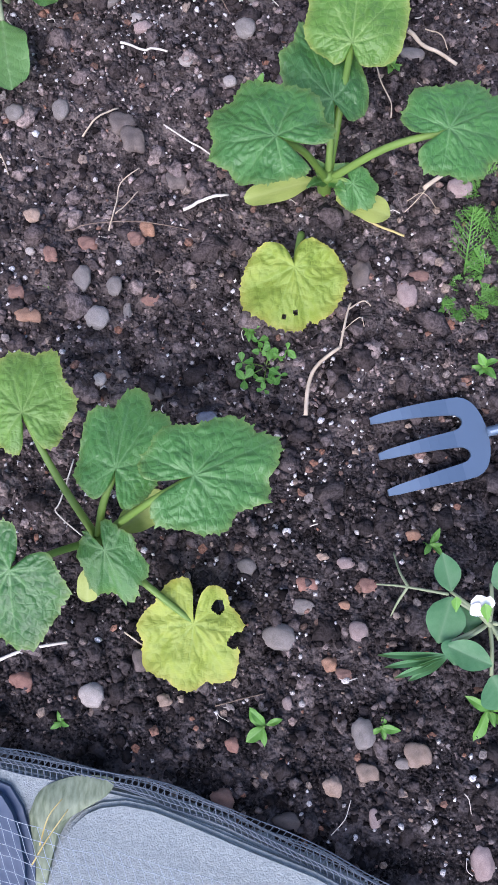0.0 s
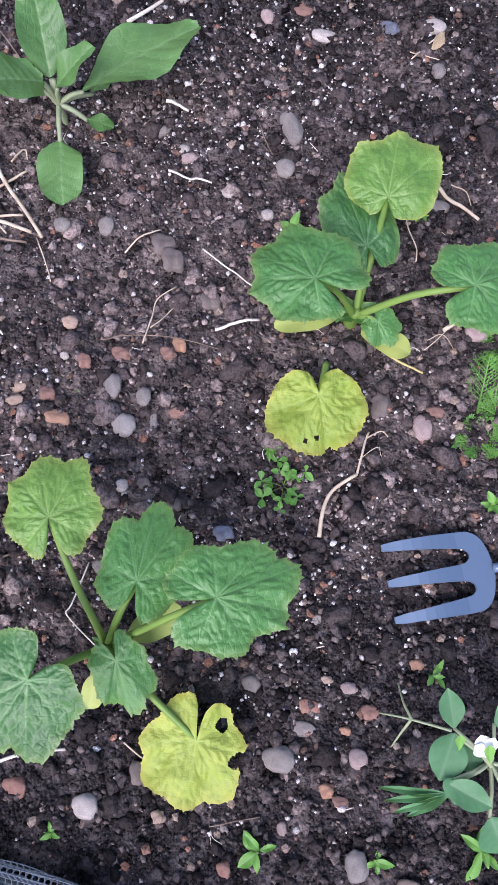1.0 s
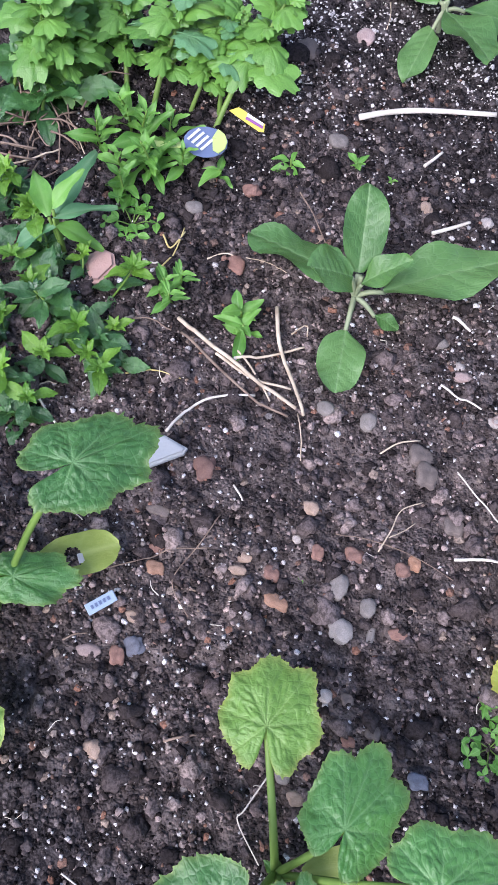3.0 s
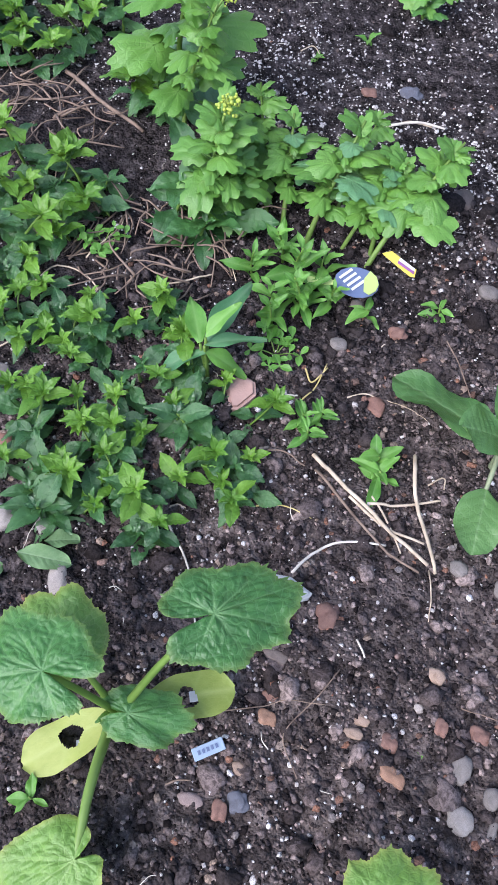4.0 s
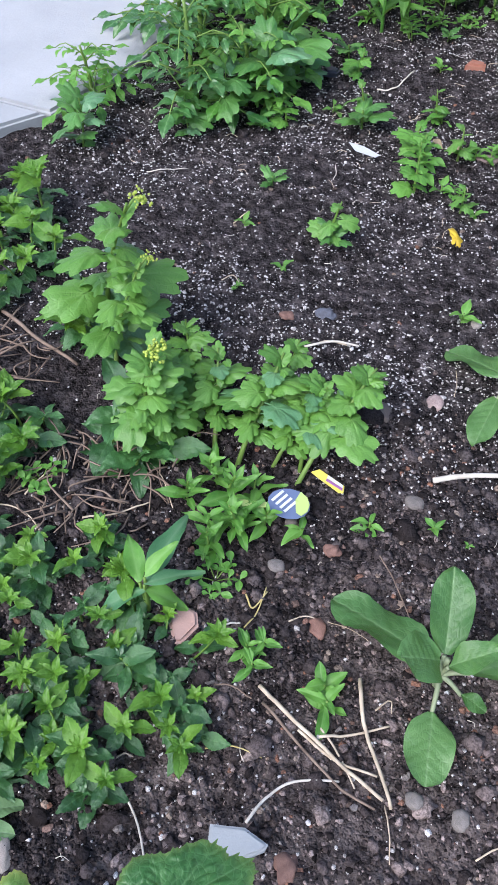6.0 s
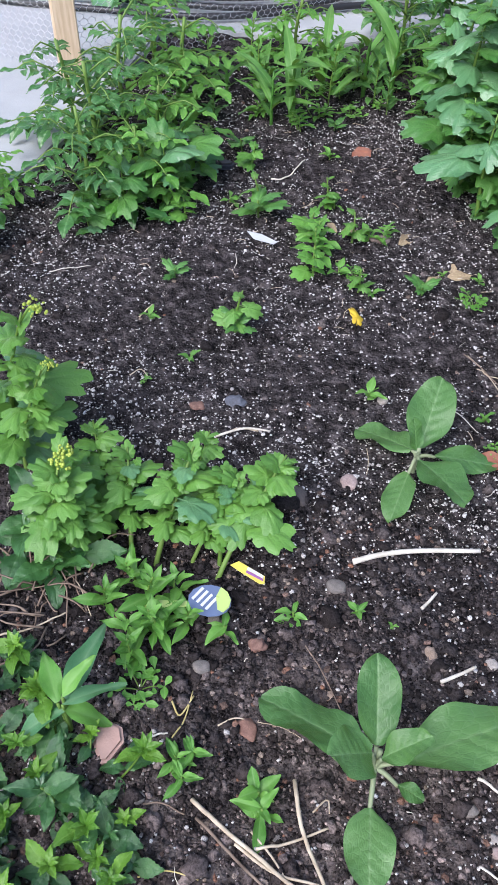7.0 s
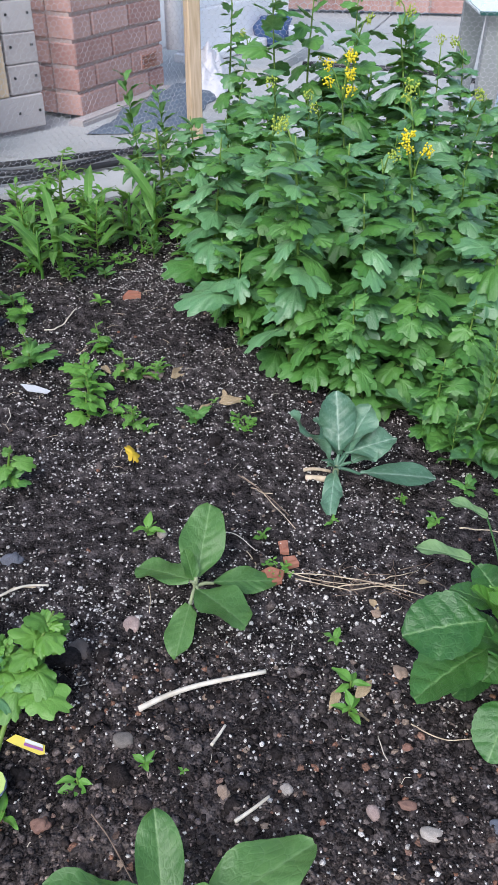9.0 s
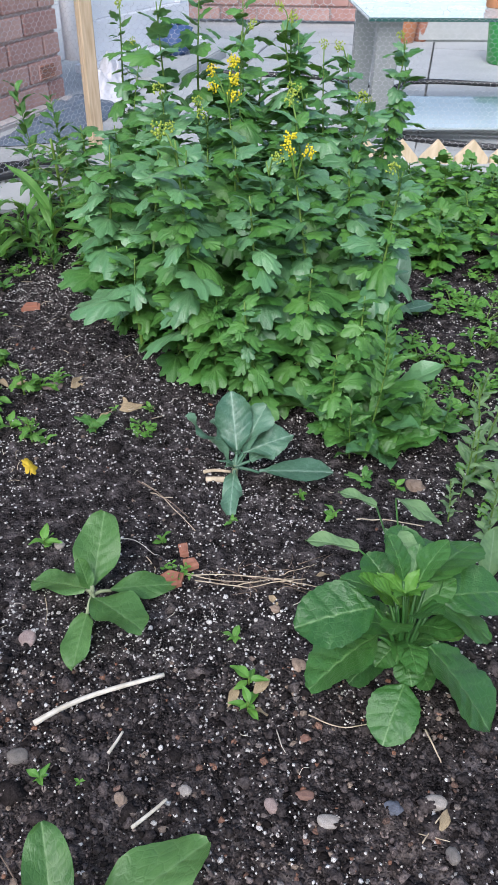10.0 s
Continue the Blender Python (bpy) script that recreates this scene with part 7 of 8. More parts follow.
straw("t", 0.0012, (-0.345, 0.438), (-0.315, 0.420), (-0.290, 0.398))
straw("y", 0.0008, (-0.429, 0.373), (-0.408, 0.385), (-0.377, 0.387))
straw("t", 0.0009, (-0.296, 0.473), (-0.286, 0.489), (-0.281, 0.477))
straw("b", 0.0006, (-0.375, 0.187), (-0.338, 0.214), (-0.318, 0.232), (-0.288, 0.245))
straw("b", 0.0006, (-0.291, 0.277), (-0.297, 0.248), (-0.307, 0.217), (-0.305, 0.202), (-0.282, 0.183))
straw("b", 0.0008, (-0.371, 0.126), (-0.364, 0.134), (-0.355, 0.139))
straw("w", 0.0007, (-0.295, -0.029), (-0.267, -0.035), (-0.237, -0.047))
straw("w", 0.0036, (-0.322, 0.758), (-0.295, 0.777), (-0.254, 0.797), (-0.181, 0.821))
straw("w", 0.0020, (-0.235, 0.720), (-0.228, 0.733), (-0.222, 0.746))
straw("w", 0.0018, (-0.154, 0.551), (-0.142, 0.551), (-0.132, 0.547))
straw("t", 0.0007, (-0.261, 0.396), (-0.249, 0.372), (-0.242, 0.353))
straw("t", 0.0005, (-0.371, 0.540), (-0.344, 0.541), (-0.325, 0.536))
straw("b", 0.0012, (-0.260, 0.085), (-0.250, 0.092), (-0.238, 0.099))
straw("w", 0.0010, (-0.290, 0.306), (-0.281, 0.300), (-0.277, 0.296))
straw("b", 0.0010, (-0.449, 0.432), (-0.434, 0.438), (-0.410, 0.437))
straw("b", 0.0005, (-0.061, 0.538), (-0.055, 0.520), (-0.046, 0.503))
straw("y", 0.0011, (-0.461, 0.534), (-0.448, 0.523), (-0.442, 0.547))
straw("w", 0.0012, (-0.505, 0.328), (-0.486, 0.313), (-0.452, 0.289), (-0.411, 0.238))
straw("t", 0.0011, (-0.776, 0.485), (-0.768, 0.516), (-0.731, 0.521), (-0.681, 0.495))
straw("t", 0.0011, (-0.761, 0.387), (-0.753, 0.405), (-0.741, 0.424))
straw("t", 0.0010, (-0.746, 0.541), (-0.737, 0.586), (-0.746, 0.622))
straw("t", 0.0012, (-0.667, 0.540), (-0.632, 0.569), (-0.608, 0.602))
straw("t", 0.0008, (-0.660, 0.651), (-0.619, 0.634), (-0.583, 0.598))
straw("b", 0.0007, (-0.663, 0.629), (-0.622, 0.613), (-0.592, 0.602))
straw("b", 0.0030, (-0.954, 0.788), (-0.880, 0.764), (-0.805, 0.746))
straw("b", 0.0010, (-0.984, 0.692), (-0.993, 0.738), (-1.003, 0.801))
straw("t", 0.0008, (-0.500, 0.331), (-0.496, 0.339), (-0.487, 0.340))
straw("w", 0.0004, (-0.599, 0.266), (-0.597, 0.241), (-0.591, 0.226))
straw("t", 0.0014, (-0.532, 0.915), (-0.516, 0.931), (-0.493, 0.932))
straw("t", 0.0009, (-0.408, 0.525), (-0.397, 0.536), (-0.384, 0.541))
straw("y", 0.0009, (-0.447, 0.499), (-0.442, 0.521), (-0.445, 0.552))
straw("w", 0.0019, (-0.544, 0.904), (-0.512, 0.930), (-0.477, 0.936))
straw("t", 0.0008, (-0.239, 1.188), (-0.206, 1.156), (-0.152, 1.075))
straw("t", 0.0009, (-0.223, 1.158), (-0.202, 1.153), (-0.189, 1.151))
straw("w", 0.0018, (-0.690, 1.645), (-0.658, 1.661), (-0.640, 1.725))
straw("b", 0.0008, (-0.353, 0.639), (-0.324, 0.611), (-0.292, 0.571))
straw("w", 0.0022, (-0.202, 0.638), (-0.183, 0.654), (-0.169, 0.667))
straw("w", 0.0012, (-0.469, 0.493), (-0.461, 0.500), (-0.453, 0.503))
straw("t", 0.0009, (-0.708, 0.984), (-0.697, 1.000), (-0.678, 0.986))
straw("t", 0.0011, (-0.756, 1.126), (-0.749, 1.143), (-0.746, 1.160))
straw("t", 0.0006, (-0.345, 0.948), (-0.338, 0.924), (-0.335, 0.899))
straw("w", 0.0010, (-0.959, 1.203), (-0.926, 1.221), (-0.898, 1.242))
straw("w", 0.0008, (-0.664, 1.341), (-0.653, 1.316), (-0.650, 1.293))
straw("t", 0.0006, (-0.219, 1.022), (-0.205, 1.003), (-0.207, 0.981))
straw("b", 0.0009, (-0.245, 1.188), (-0.194, 1.146), (-0.162, 1.107))
straw("t", 0.0008, (-0.014, 0.767), (0.019, 0.752), (0.052, 0.755))
straw("t", 0.0010, (0.114, 0.743), (0.119, 0.722), (0.124, 0.705))
straw("t", 0.0011, (0.085, 1.091), (0.128, 1.097), (0.185, 1.083))
straw("t", 0.0009, (-0.162, 0.991), (-0.084, 0.988), (0.022, 0.962))
straw("t", 0.0008, (-0.170, 0.997), (-0.108, 0.978), (-0.015, 0.978))
straw("t", 0.0009, (-0.150, 0.981), (-0.077, 0.969), (-0.000, 0.976))
straw("b", 0.0007, (-0.115, 1.001), (-0.069, 0.984), (0.013, 0.955))
straw("t", 0.0009, (-0.092, 0.974), (-0.046, 0.979), (-0.008, 0.968))
straw("w", 0.0007, (-0.270, 1.060), (-0.237, 1.054), (-0.207, 1.025))
straw("t", 0.0008, (0.085, 0.618), (0.100, 0.635), (0.114, 0.649))
straw("t", 0.0006, (0.084, 0.629), (0.100, 0.623), (0.116, 0.617))
straw("t", 0.0032, (-0.143, 1.208), (-0.125, 1.212), (-0.100, 1.208))
straw("t", 0.0006, (-0.034, 0.989), (-0.006, 0.994), (0.019, 1.010))
straw("w", 0.0007, (-0.051, 0.753), (-0.047, 0.732), (-0.043, 0.722))


def flat_stone(name, pts, h, material, label):
    e = slab(name, [(x, y) for x, y in pts], 0.0, h, material, label, None, "stone", bevel=h * 0.35, kind="object")
    c = [sum(q) / len(pts) for q in zip(*pts)]
    e.location.z = max(soil_z(x, y) for x, y in pts) + h * 0.6 + 0.002
    return e


flat_stone("slate_piece", [(-0.395, 0.316), (-0.366, 0.326), (-0.342, 0.322), (-0.343, 0.316), (-0.378, 0.282), (-0.384, 0.284)], 0.007, SLATE, "pale grey triangular slate piece on the soil")
flat_stone("flat_stone", [(-0.526, 0.478), (-0.512, 0.495), (-0.498, 0.493), (-0.490, 0.480), (-0.497, 0.456), (-0.505, 0.453)], 0.009, PINKSTONE, "flat pinkish stone piece among the mint")
flat_stone("brick_chip", [(-0.20, 0.985), (-0.185, 0.998), (-0.165, 0.99), (-0.168, 0.972), (-0.19, 0.965)], 0.016, BRICK_BIT, "broken red brick chip on the soil")
flat_stone("brick_chip", [(-0.168, 1.018), (-0.152, 1.022), (-0.145, 1.008), (-0.163, 1.0)], 0.012, BRICK_BIT, "broken red brick chip on the soil")
flat_stone("brick_chip", [(-0.176, 1.05), (-0.163, 1.053), (-0.160, 1.03), (-0.172, 1.028)], 0.010, BRICK_BIT, "broken red brick chip on the soil")
flat_stone("brick_chip", [(-0.555, 1.795), (-0.515, 1.80), (-0.518, 1.82), (-0.55, 1.822)], 0.014, BRICK_BIT, "small red brick chip at the back of the bed")
dark = flat_stone("dark_scrap", [(-0.81, 1.65), (-0.795, 1.668), (-0.772, 1.66), (-0.775, 1.645), (-0.795, 1.638)], 0.012, plain("dark_film", (0.03, 0.035, 0.05), 0.4), "small scrap of dark plastic on the soil")
tagged(dark, "small scrap of dark plastic on the soil", "scrap")
yleaf = new("fallen_leaf", dressed(L_MUST[0], plain("fallen_yellow", (0.58, 0.40, 0.03), 0.6)))
yleaf.matrix_basis = turn_to((-0.415, 1.205, 0.010), (-0.430, 1.255, 0.014), 0.026, roll=25)
tagged(yleaf, "bright yellow fallen leaf on the soil", "leaf")


# withered leaves and shreds
SHRED = fibre_material("withered_leaf", (0.20, 0.14, 0.08), (0.42, 0.33, 0.20), 0.8, 30, (1, 0.3, 1))
for x, y, size, turn, roll in ((-0.298, 1.400, 0.050, 0.4, 20), (-0.285, 1.415, 0.040, 2.2, -30), (-0.310, 1.392, 0.036, 4.0, 15), (-0.395, 1.480, 0.055, 1.2, 25), (-0.470, 1.485, 0.045, 3.0, -20), (-0.075, 0.795, 0.034, 0.9, 10), (-0.060, 0.770, 0.030, 2.6, 30),
                               (-0.095, 0.805, 0.028, 4.4, -15), (0.105, 0.628, 0.026, 1.0, 20), (0.118, 0.645, 0.024, 3.7, 0), (-0.05, 0.955, 0.022, 5.2, 12), (0.015, 0.985, 0.026, 0.2, -22), (-0.535, 1.50, 0.030, 5.5, 12)):
    shred = new("withered_leaf", dressed(L_WEED[1], SHRED))
    z = soil_z(x, y) + 0.005
    shred.matrix_basis = turn_to((x, y, z), (x + size * math.cos(turn), y + size * math.sin(turn), z + 0.004), size * 0.42, roll=roll)
    tagged(shred, "withered curled brown leaf lying on the soil", "dead leaf", "withered leaves")


for a, b, w, roll in (((-0.592, 0.222), (-0.545, 0.238), 0.022, 10), ((-0.578, 0.243), (-0.552, 0.262), 0.020, -20), ((-0.612, 0.178), (-0.600, 0.208), 0.020, 15)):
    cut = new("cut_leaf", dressed(L_AUB[0], G_DUSTY))
    za, zb = soil_z(*a) + 0.010, soil_z(*b) + 0.012
    cut.matrix_basis = turn_to((*a, za), (*b, zb), w, roll=roll)
    tagged(cut, "limp grey-green leaf lying on the soil", "leaf", "cut leaves")

# plant labels
def label_piece(name, pts, z, material, label):
    bm = bmesh.new()
    vs = [bm.verts.new((x, y, 0)) for x, y in pts]
    f = bm.faces.new(vs)
    if f.normal.z < 0:
        f.normal_flip()
    up = bmesh.ops.extrude_face_region(bm, geom=[f])["geom"]
    bmesh.ops.translate(bm, vec=(0, 0, 0.0012), verts=[v for v in up if isinstance(v, bmesh.types.BMVert)])
    bmesh.ops.recalc_face_normals(bm, faces=bm.faces[:])
    return bm


TAG_GREEN, TAG_BLUE, TAG_YELLOW = plain("tag_green", (0.40, 0.52, 0.16), 0.3), plain("tag_blue", (0.11, 0.15, 0.25), 0.3), plain("tag_yellow", (0.66, 0.56, 0.10), 0.3)
TAG_WHITE, TAG_PALE = plain("tag_white", (0.58, 0.61, 0.64), 0.4), plain("tag_pale_blue", (0.27, 0.36, 0.46), 0.4)
TAG_PURPLE = plain("tag_purple", (0.28, 0.10, 0.30), 0.4)
ptag = plant_base("plant_label", -0.462, 0.648, "printed plastic plant label with blue picture and pale green stem", "plant label", z=0.026)
ptag.scale = (0.8, 0.8, 0.8)
picture = part("picture", label_piece("l", [(0.003 + 0.031 * math.cos(k * 0.449), -0.003 + 0.024 * math.sin(k * 0.449)) for k in range(14)], 0, TAG_BLUE, ""), TAG_BLUE, ptag, m=pose(0, 0, 0, 6, -4, 0))
part("green_band", label_piece("l", [(0.010, 0.004), (0.012, 0.0195), (0.024, 0.014), (0.0315, 0.004), (0.0325, -0.007), (0.027, -0.0165), (0.018, -0.014)], 0, TAG_GREEN, ""), TAG_GREEN, ptag, m=pose(0, 0, 0.0022, 6, -4, 0))
for k in range(4):
    part("white_stripe", box_bm(0.004, 0.022, 0.0008, 0, (-0.016 + k * 0.0085, -0.004, 0.0014)), TAG_WHITE, picture, m=pose(0, 0, 0.0006, 0, 0, -24))
part("stem", label_piece("l", [(-0.026, -0.018), (-0.022, -0.008), (-0.066, -0.018), (-0.085, -0.030), (-0.080, -0.036)], 0, TAG_GREEN, ""), TAG_GREEN, ptag, m=pose(0, 0, -0.004, 0, -6, 0))
ptag = plant_base("plant_label", -0.43, 0.698, "yellow and purple edged plastic plant label", "plant label", z=0.018)
ptag.scale = (0.78, 0.78, 0.78)
part("body", label_piece("l", [(-0.032, 0.004), (-0.022, 0.014), (0.022, 0.004), (0.025, -0.008), (0.018, -0.010), (-0.02, 0.0)], 0, TAG_YELLOW, ""), TAG_YELLOW, ptag, m=pose(0, 0, 0, 8, 5, 0))
part("edge_band", label_piece("l", [(-0.006, 0.003), (0.021, -0.002), (0.022, -0.0055), (-0.006, -0.0005)], 0, TAG_PURPLE, ""), TAG_PURPLE, ptag, m=pose(0, 0, 0.0018, 8, 5, 0))
part("pale_band", label_piece("l", [(-0.006, 0.009), (0.020, 0.003), (0.021, -0.001), (-0.006, 0.004)], 0, TAG_WHITE, ""), TAG_WHITE, ptag, m=pose(0, 0, 0.0018, 8, 5, 0))
stag = plant_base("plant_tag", -0.355, 0.166, "small pale blue plastic tag with faded printing", "plant label", z=soil_z(-0.355, 0.166) + 0.004)
tag_body = part("body", box_bm(0.027, 0.0105, 0.0014, 0.0006), TAG_PALE, stag, m=pose(0, 0, 0, 0, 0, 52))
for k in range(5):
    part("print_bar", box_bm(0.0022, 0.0036, 0.0005, 0, (-0.008 + k * 0.0038, 0, 0.0016)), TAG_BLUE, tag_body)
scrap = new("plastic_scrap", from_bm(label_piece("l", [(-0.03, 0.012), (0.0, 0.006), (0.035, -0.012), (0.03, -0.02), (-0.01, -0.01)], 0, PAPER, ""), "scrap", PAPER))
scrap.matrix_basis = pose(-0.637, 1.405, 0.012, 5, -5, 0)
tagged(scrap, "torn scrap of pale plastic film on the soil", "scrap")
for x, y, rz, s in ((-0.386, 0.197, 40, 0.008), (-0.444, 0.118, 220, 0.007)):
    film = new("film_scrap", from_bm(box_bm(s * 1.5, s * 1.1, 0.0012, 0.0004), "film", PAPER))
    film.matrix_basis = pose(x, y, soil_z(x, y) + 0.012, 8, 6, rz)
    tagged(film, "small white film scrap under a seed leaf", "scrap")

# ---- concrete edging with dark netting at the near end of the bed ----
slab("edging_slab", [(-0.60, -0.075), (-0.246, -0.133), (-0.161, -0.149), (-0.104, -0.160), (-0.043, -0.180), (0.024, -0.209), (0.074, -0.231), (0.30, -0.36), (0.30, -0.60), (-0.60, -0.60)], 0.026, 0.09, CONCRETE, "grey rough concrete edging slab at the end of the bed", None, "edging", bevel=0.002)
block = slab("concrete_block", [(-0.178, -0.42), (-0.174, -0.221), (-0.171, -0.205), (-0.166, -0.190), (-0.158, -0.177), (-0.148, -0.168), (-0.136, -0.163), (-0.118, -0.161), (-0.095, -0.165), (-0.072, -0.173), (-0.022, -0.192), (0.023, -0.208), (0.06, -0.226), (0.12, -0.26), (0.16, -0.42)], 0.031, 0.05, CONCRETE, "round-cornered rough concrete block under the netting", None, "block", bevel=0.003, kind="object")
slab("blue_sheet", [(-0.40, -0.14), (-0.222, -0.146), (-0.205, -0.152), (-0.195, -0.166), (-0.188, -0.185), (-0.183, -0.205), (-0.182, -0.25), (-0.20, -0.34), (-0.40, -0.34)], 0.036, 0.03, plain("navy_sheet", (0.030, 0.062, 0.115), 0.55), "dark blue plastic sheet under the netting", None, "sheet", bevel=0.006, kind="object")


def mesh_sack():
    """A flattened green mesh bag, folded at its rim."""
    rim = [(-0.190, -0.172), (-0.184, -0.157), (-0.172, -0.149), (-0.152, -0.144), (-0.128, -0.146), (-0.132, -0.158), (-0.152, -0.168), (-0.164, -0.182), (-0.170, -0.20), (-0.175, -0.222), (-0.184, -0.222), (-0.187, -0.196)]
    line = [q.to_2d() for q in smooth_path([(x, y, 0) for x, y in rim + rim[:1]], 5)[:-1]]
    c = sum(line, Vector((0, 0))) / len(line)
    n, rings = len(line), 12
    verts = [(c.x, c.y, 0.033)]
    for i in range(1, rings + 1):
        f = i / rings
        for q in line:
            x, y = c.lerp(q, f)
            verts.append((x, y, 0.0275 + 0.006 * (1 - f ** 3) + 0.0022 * noise.noise((x * 90, y * 90, 3)) + 0.0016 * math.sin(160 * (x + y * 0.6)) * (1 - f)))
    faces = [(0, 1 + k, 1 + (k + 1) % n) for k in range(n)]
    faces += [(1 + i * n + k, 1 + (i + 1) * n + k, 1 + (i + 1) * n + (k + 1) % n, 1 + i * n + (k + 1) % n) for i in range(rings - 1) for k in range(n)]
    m = fibre_material("sage_mesh", (0.10, 0.135, 0.075), (0.24, 0.285, 0.19), 0.7, 260, (1, 0.25, 1))
    return tagged(new("mesh_sack", fast_mesh("mesh_sack", verts, faces, m)), "flattened sage green mesh sack between sheet and block", "sack")


mesh_sack()
for pts in (((-0.184, -0.205, 0.037), (-0.172, -0.185, 0.040), (-0.158, -0.165, 0.038)), ((-0.178, -0.190, 0.038), (-0.172, -0.170, 0.040), (-0.163, -0.158, 0.037))):
    tagged(tube("grass_stem", pts, 0.0007, 0.0004, STRAW["y"], None, 5, 4), "thin yellow grass stem caught in the netting", "grass", "grass stems")


def netting(name, rows, cols, at, r, label, mat_used=NET):
    verts, faces = [], []

    def rod(p, q):
        p, q = Vector(p), Vector(q)
        e = (q - p).normalized()
        x = e.cross(Vector((0.1, 0.2, 1))).normalized() * r
        y = e.cross(x).normalized() * r
        i = len(verts)
        verts.extend([p + x, p + y, p - x, p - y, q + x, q + y, q - x, q - y])
        faces.extend([(i, i + 1, i + 5, i + 4), (i + 1, i + 2, i + 6, i + 5), (i + 2, i + 3, i + 7, i + 6), (i + 3, i, i + 4, i + 7)])

    for i in range(rows):
        for j in range(cols):
            if j + 1 < cols:
                rod(at(i, j), at(i, j + 1))
            if i + 1 < rows:
                k = j + (1 if i % 2 else 0)
                if k < cols:
                    rod(at(i, j), at(i + 1, k))
    return tagged(new(name, fast_mesh(name, verts, np.array(faces), mat_used, False)), label, "netting", kind="stuff")


def hem(i, j):
    """The rolled edge of the net, lying along the slab's rim."""
    t = j / 129
    x = -0.42 + 0.62 * t
    y = float(np.interp(x, (-0.45, -0.246, -0.161, -0.104, -0.043, 0.024, 0.074, 0.123, 0.25), (-0.09, -0.124, -0.139, -0.150, -0.170, -0.199, -0.221, -0.250, -0.33)))
    a = 2 * math.pi * i / 9
    rr = 0.0048 + 0.004 * noise.noise((x * 18, i * 0.6, 0))
    return x + 0.004 * (i % 2), y - 0.003 + rr * 1.3 * math.cos(a), 0.024 + rr * math.sin(a)


netting("rolled_net", 10, 110, hem, 0.0004, "rolled hem of dark plastic netting along the slab edge")
netting("loose_net", 30, 60, lambda i, j: (-0.42 + 0.0075 * j + 0.004 * (i % 2), -0.115 - 0.26 * 0.0075 * j - 0.009 * i + 0.003 * noise.noise((j * 0.3, i * 0.3, 0)), 0.039 + 0.003 * noise.noise((j * 0.15, i * 0.2, 5))), 0.00024, "pale plastic netting spread over the edging slab", plain("pale_net", (0.34, 0.40, 0.44), 0.5))


# ---- crumbs of soil, perlite and grit ----
def ico(sub):
    bm = bmesh.new()
    bmesh.ops.create_icosphere(bm, subdivisions=sub, radius=1)
    v = np.array([q.co[:] for q in bm.verts])
    f = np.array([[q.index for q in t.verts] for t in bm.faces])
    bm.free()
    return v, f


def crumbs(name, n, sub, sizes, where, material, label, category, seed, jag=0.35, flat=0.75, sink=0.25, smooth=False):
    """Many small lumps in one mesh, laid on the soil."""
    rs = np.random.RandomState(seed)
    v, f = ico(sub) if sub else (np.array([(1, 0, 0), (0, 1, 0), (-1, 0, 0), (0, -1, 0), (0, 0, 1), (0, 0, -1)], float), np.array([(0, 1, 4), (1, 2, 4), (2, 3, 4), (3, 0, 4), (1, 0, 5), (2, 1, 5), (3, 2, 5), (0, 3, 5)]))
    shapes = [v * (1 + jag * (rs.rand(len(v), 1) - 0.5) * 2 + 0.35 * np.array([[noise.noise(Vector(q) * 1.6 + Vector((i * 5.0, 0, 0)))] for q in v])) for i in range(24)]
    V, F, k = [], [], 0
    for x, y in where(n, rs):
        s = sizes(rs)
        a, b = rs.rand() * 6.28, shapes[rs.randint(24)] * s * (0.75 + 0.5 * rs.rand(3)) * (1, 1, flat)
        c, d = math.cos(a), math.sin(a)
        V.append(np.stack([b[:, 0] * c - b[:, 1] * d + x, b[:, 0] * d + b[:, 1] * c + y, b[:, 2] + soil_z(x, y) + s * flat * (1 - 2 * sink) * 0.5], -1))
        F.append(f + k)
        k += len(v)
    me = fast_mesh(name, np.concatenate(V), np.concatenate(F), material, smooth)
    return tagged(new(name, me), label, category, kind="stuff")


def near(n, rs):
    """Places over the bed, thickest where the eye passes closest."""
    out = []
    while len(out) < n:
        if rs.rand() < 0.75:
            x, y = rs.uniform(-0.70, 0.30), rs.uniform(-0.22, 0.85)
        else:
            x, y = rs.uniform(-1.25, 0.9), rs.uniform(0.0, 2.3)
        out.append((x, y))
    return out


def patchy(n, rs):
    """Perlite: scarcer on the pebbly strip, thick on the dark compost at the back."""
    out = []
    while len(out) < n:
        if rs.rand() < 0.5:
            x, y = rs.uniform(-0.75, 0.32), rs.uniform(-0.27, 1.0)
        else:
            x, y = rs.uniform(-1.25, 0.9), rs.uniform(0.5, 2.2)
        k = 0.45 + 0.9 * noise.noise((x * 4, y * 4, 11)) + 0.5 * noise.noise((x * 18, y * 18, 3)) + 0.35 * min(1, max(0, y - 0.5))
        if rs.rand() < k:
            out.append((x, y))
    return out


def back_bed(n, rs):
    """The back of the bed, where the perlite lies in drifts."""
    out = []
    while len(out) < n:
        x, y = rs.uniform(-1.15, 0.55), rs.uniform(0.75, 2.15)
        if rs.rand() < 0.5 + 0.8 * noise.noise((x * 5, y * 5, 21)) + 0.6 * noise.noise((x * 17, y * 17, 23)) + 0.8 * math.exp(-((x + 1.0) ** 2 + (y - 1.22) ** 2) / 0.02):
            out.append((x, y))
    return out


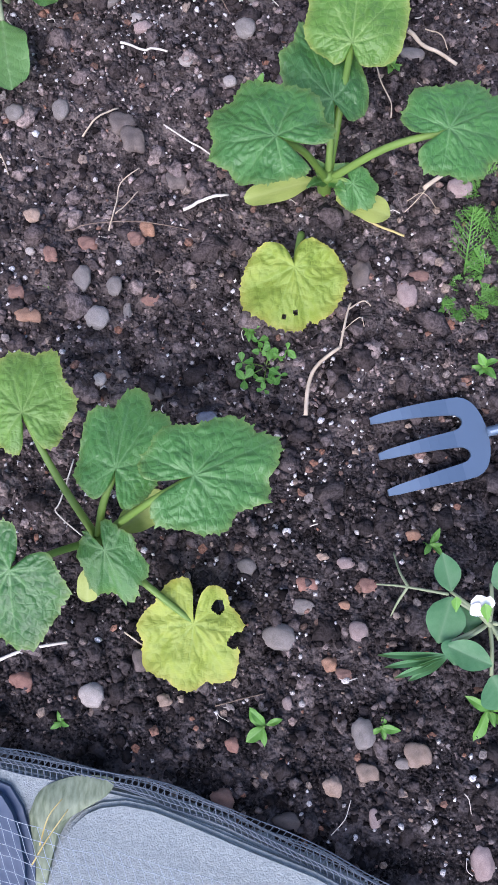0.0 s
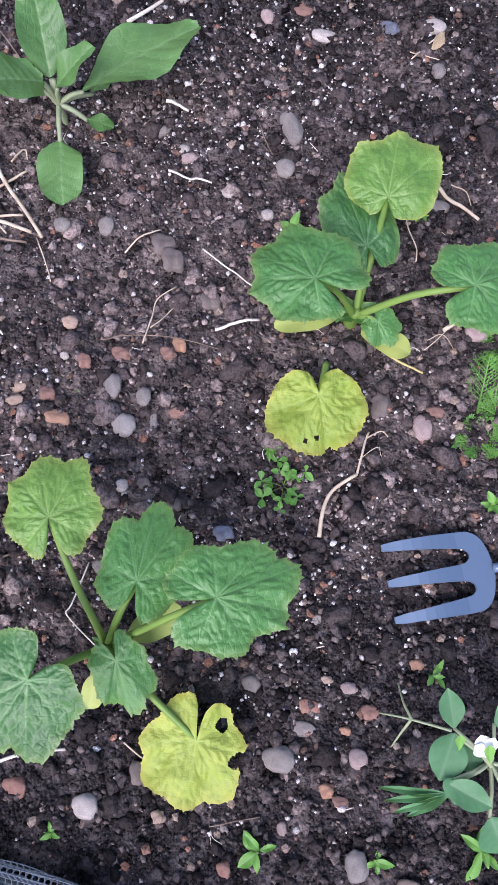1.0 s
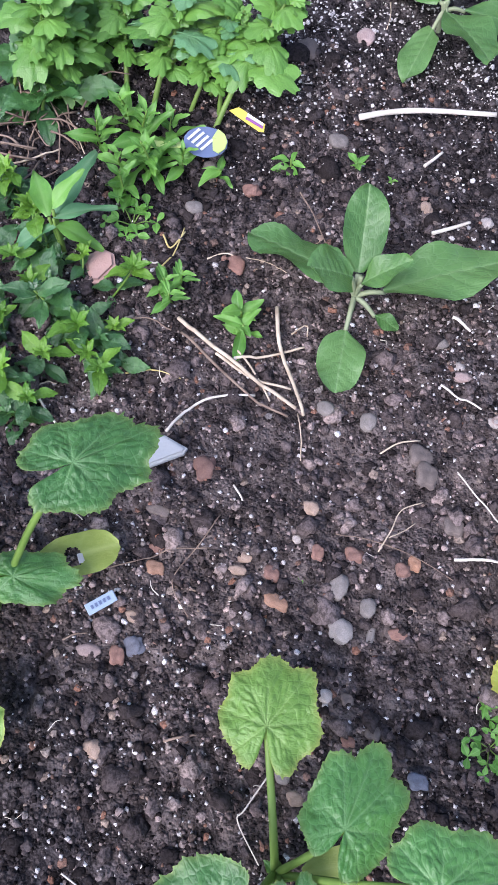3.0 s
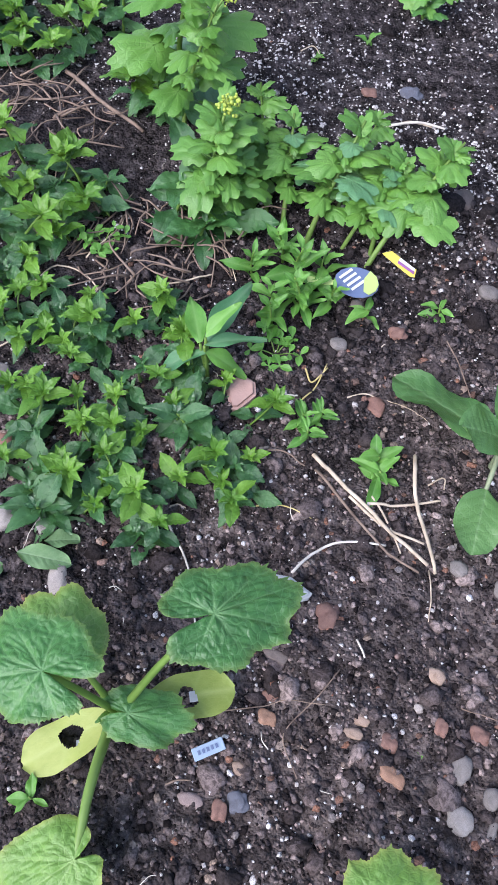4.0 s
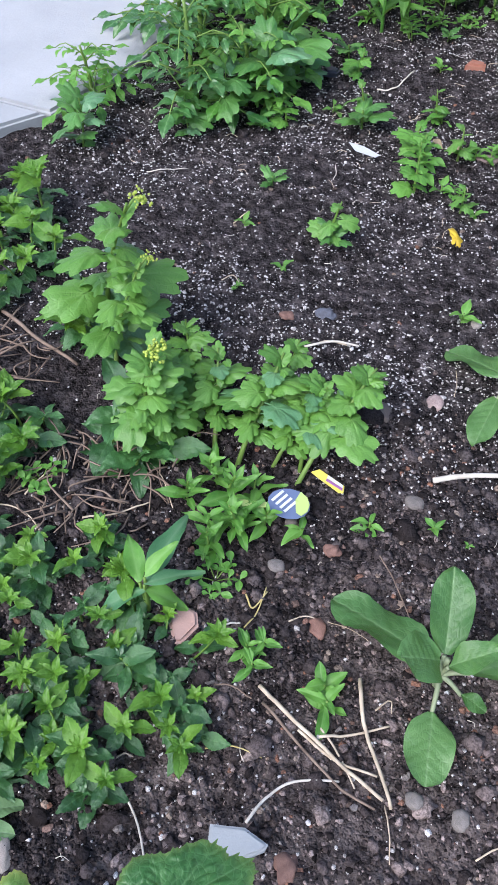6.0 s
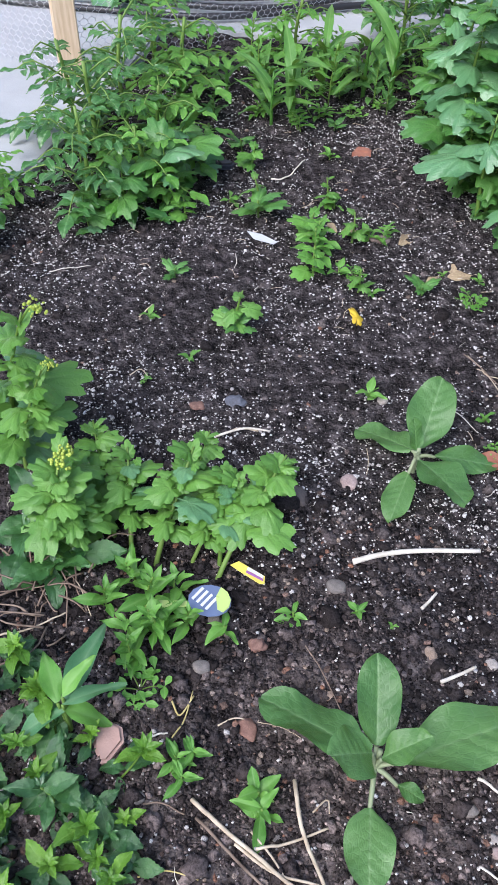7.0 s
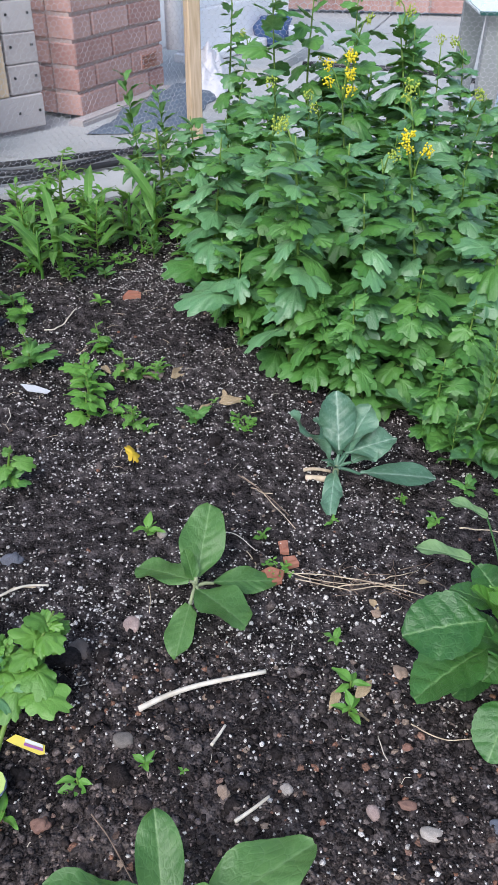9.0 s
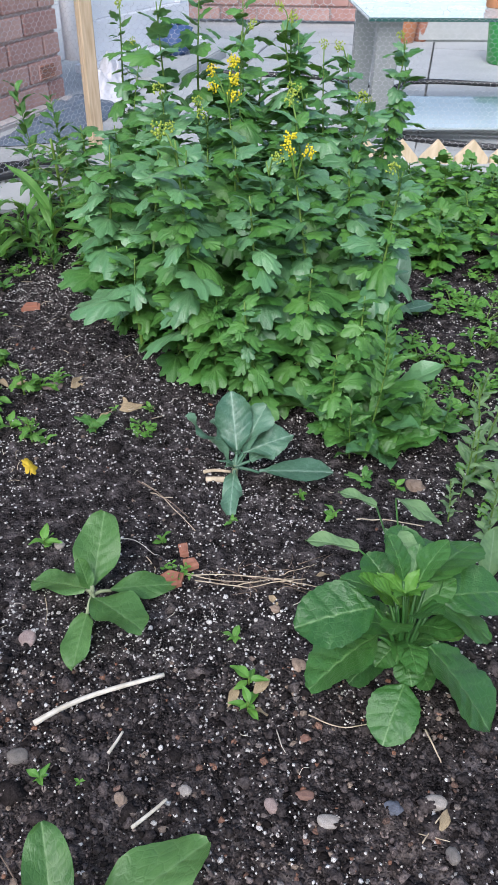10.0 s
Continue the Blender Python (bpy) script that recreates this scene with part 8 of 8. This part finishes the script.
crumbs("soil_clods", 1900, 2, lambda r: 0.0045 + 0.0035 * r.rand() ** 2 + (0.006 * r.rand() if r.rand() < 0.14 else 0), near, BIGCLOD, "loose dark clods of soil", "soil clods", 5, 0.42, 0.75, 0.40, True)
crumbs("soil_lumps", 14000, 1, lambda r: 0.0018 + 0.0024 * r.rand() ** 1.8, near, CLOD, "loose dark lumps of soil", "soil lumps", 15, 0.5, 0.8, 0.32, True)
crumbs("soil_crumbs", 52000, 0, lambda r: 0.0010 + 0.0016 * r.rand() ** 1.5, near, CLOD, "fine loose crumbs of dark soil", "soil crumbs", 6, 0.38, 0.95, 0.25, True)
crumbs("perlite", 2600, 2, lambda r: 0.0012 + 0.0020 * r.rand() ** 2.0, patchy, PERLITE, "round white perlite grains on the compost", "perlite", 17, 0.15, 0.9, 0.2, True)
crumbs("perlite", 21000, 0, lambda r: 0.0007 + 0.0017 * r.rand() ** 2.0, patchy, PERLITE, "white perlite grains scattered through the compost", "perlite", 7, 0.3, 0.85, 0.15, True)
crumbs("perlite", 36000, 0, lambda r: 0.0006 + 0.0018 * r.rand() ** 2.0, back_bed, PERLITE, "thick white perlite grains over the back of the bed", "perlite", 9, 0.3, 0.85, 0.1, True)
crumbs("grit", 3600, 1, lambda r: 0.0014 + 0.0032 * r.rand() ** 2, near, GRIT, "small reddish and grey grit in the soil", "grit", 8, 0.3)


def litter(name, n, poly, r, lengths, material, label, seed, rise=0.01):
    """A tangle of dry twigs and rootlets."""
    rd = random.Random(seed)
    V, F = [], []
    for x, y, _, a in spots_in(seed, n, poly, 1, 1, 0.002):
        s = rd.uniform(*lengths)
        p = Vector((x, y, soil_z(x, y) + rd.uniform(0.001, rise)))
        d = Vector((math.cos(a), math.sin(a), rd.uniform(-0.1, 0.25)))
        q = p + d * s * 0.5 + Vector((rd.uniform(-1, 1), rd.uniform(-1, 1), 0.3)) * s * 0.26
        v, f = tube_data([p, q, p + d * s], r * rd.uniform(0.6, 1.3), r * 0.5, 5, 3)
        F.extend([tuple(i + len(V) for i in t) for t in f])
        V.extend(v)
    return tagged(new(name, fast_mesh(name, V, F, material)), label, "litter", kind="stuff")


litter("dry_litter", 75, [(-0.78, 0.52), (-0.62, 0.53), (-0.57, 0.61), (-0.63, 0.67), (-0.78, 0.62)], 0.0014, (0.02, 0.08), STRAW["b"], "tangle of dry grey-brown twigs among the mint", 51, 0.012)
litter("dry_litter", 60, [(-1.06, 0.63), (-0.86, 0.66), (-0.84, 0.76), (-1.0, 0.78)], 0.0015, (0.02, 0.08), STRAW["b"], "tangle of dry brown twigs beside the mint", 52, 0.015)
litter("dry_litter", 34, [(-0.14, 0.96), (0.03, 0.95), (0.04, 1.0), (-0.12, 1.02)], 0.0006, (0.01, 0.05), STRAW["b"], "wisps of dead grass on the soil", 53, 0.008)
litter("straw_bits", 240, [(-0.75, -0.25), (0.32, -0.25), (0.32, 1.9), (-0.8, 1.9)], 0.0005, (0.005, 0.016), STRAW["w"], "short pale straw fibres scattered over the soil", 54, 0.003)
litter("straw_bits", 90, [(-1.05, 1.2), (-0.1, 1.2), (-0.4, 1.95), (-0.95, 1.95)], 0.0006, (0.01, 0.028), STRAW["t"], "short tan straw fibres at the back of the bed", 55, 0.003)
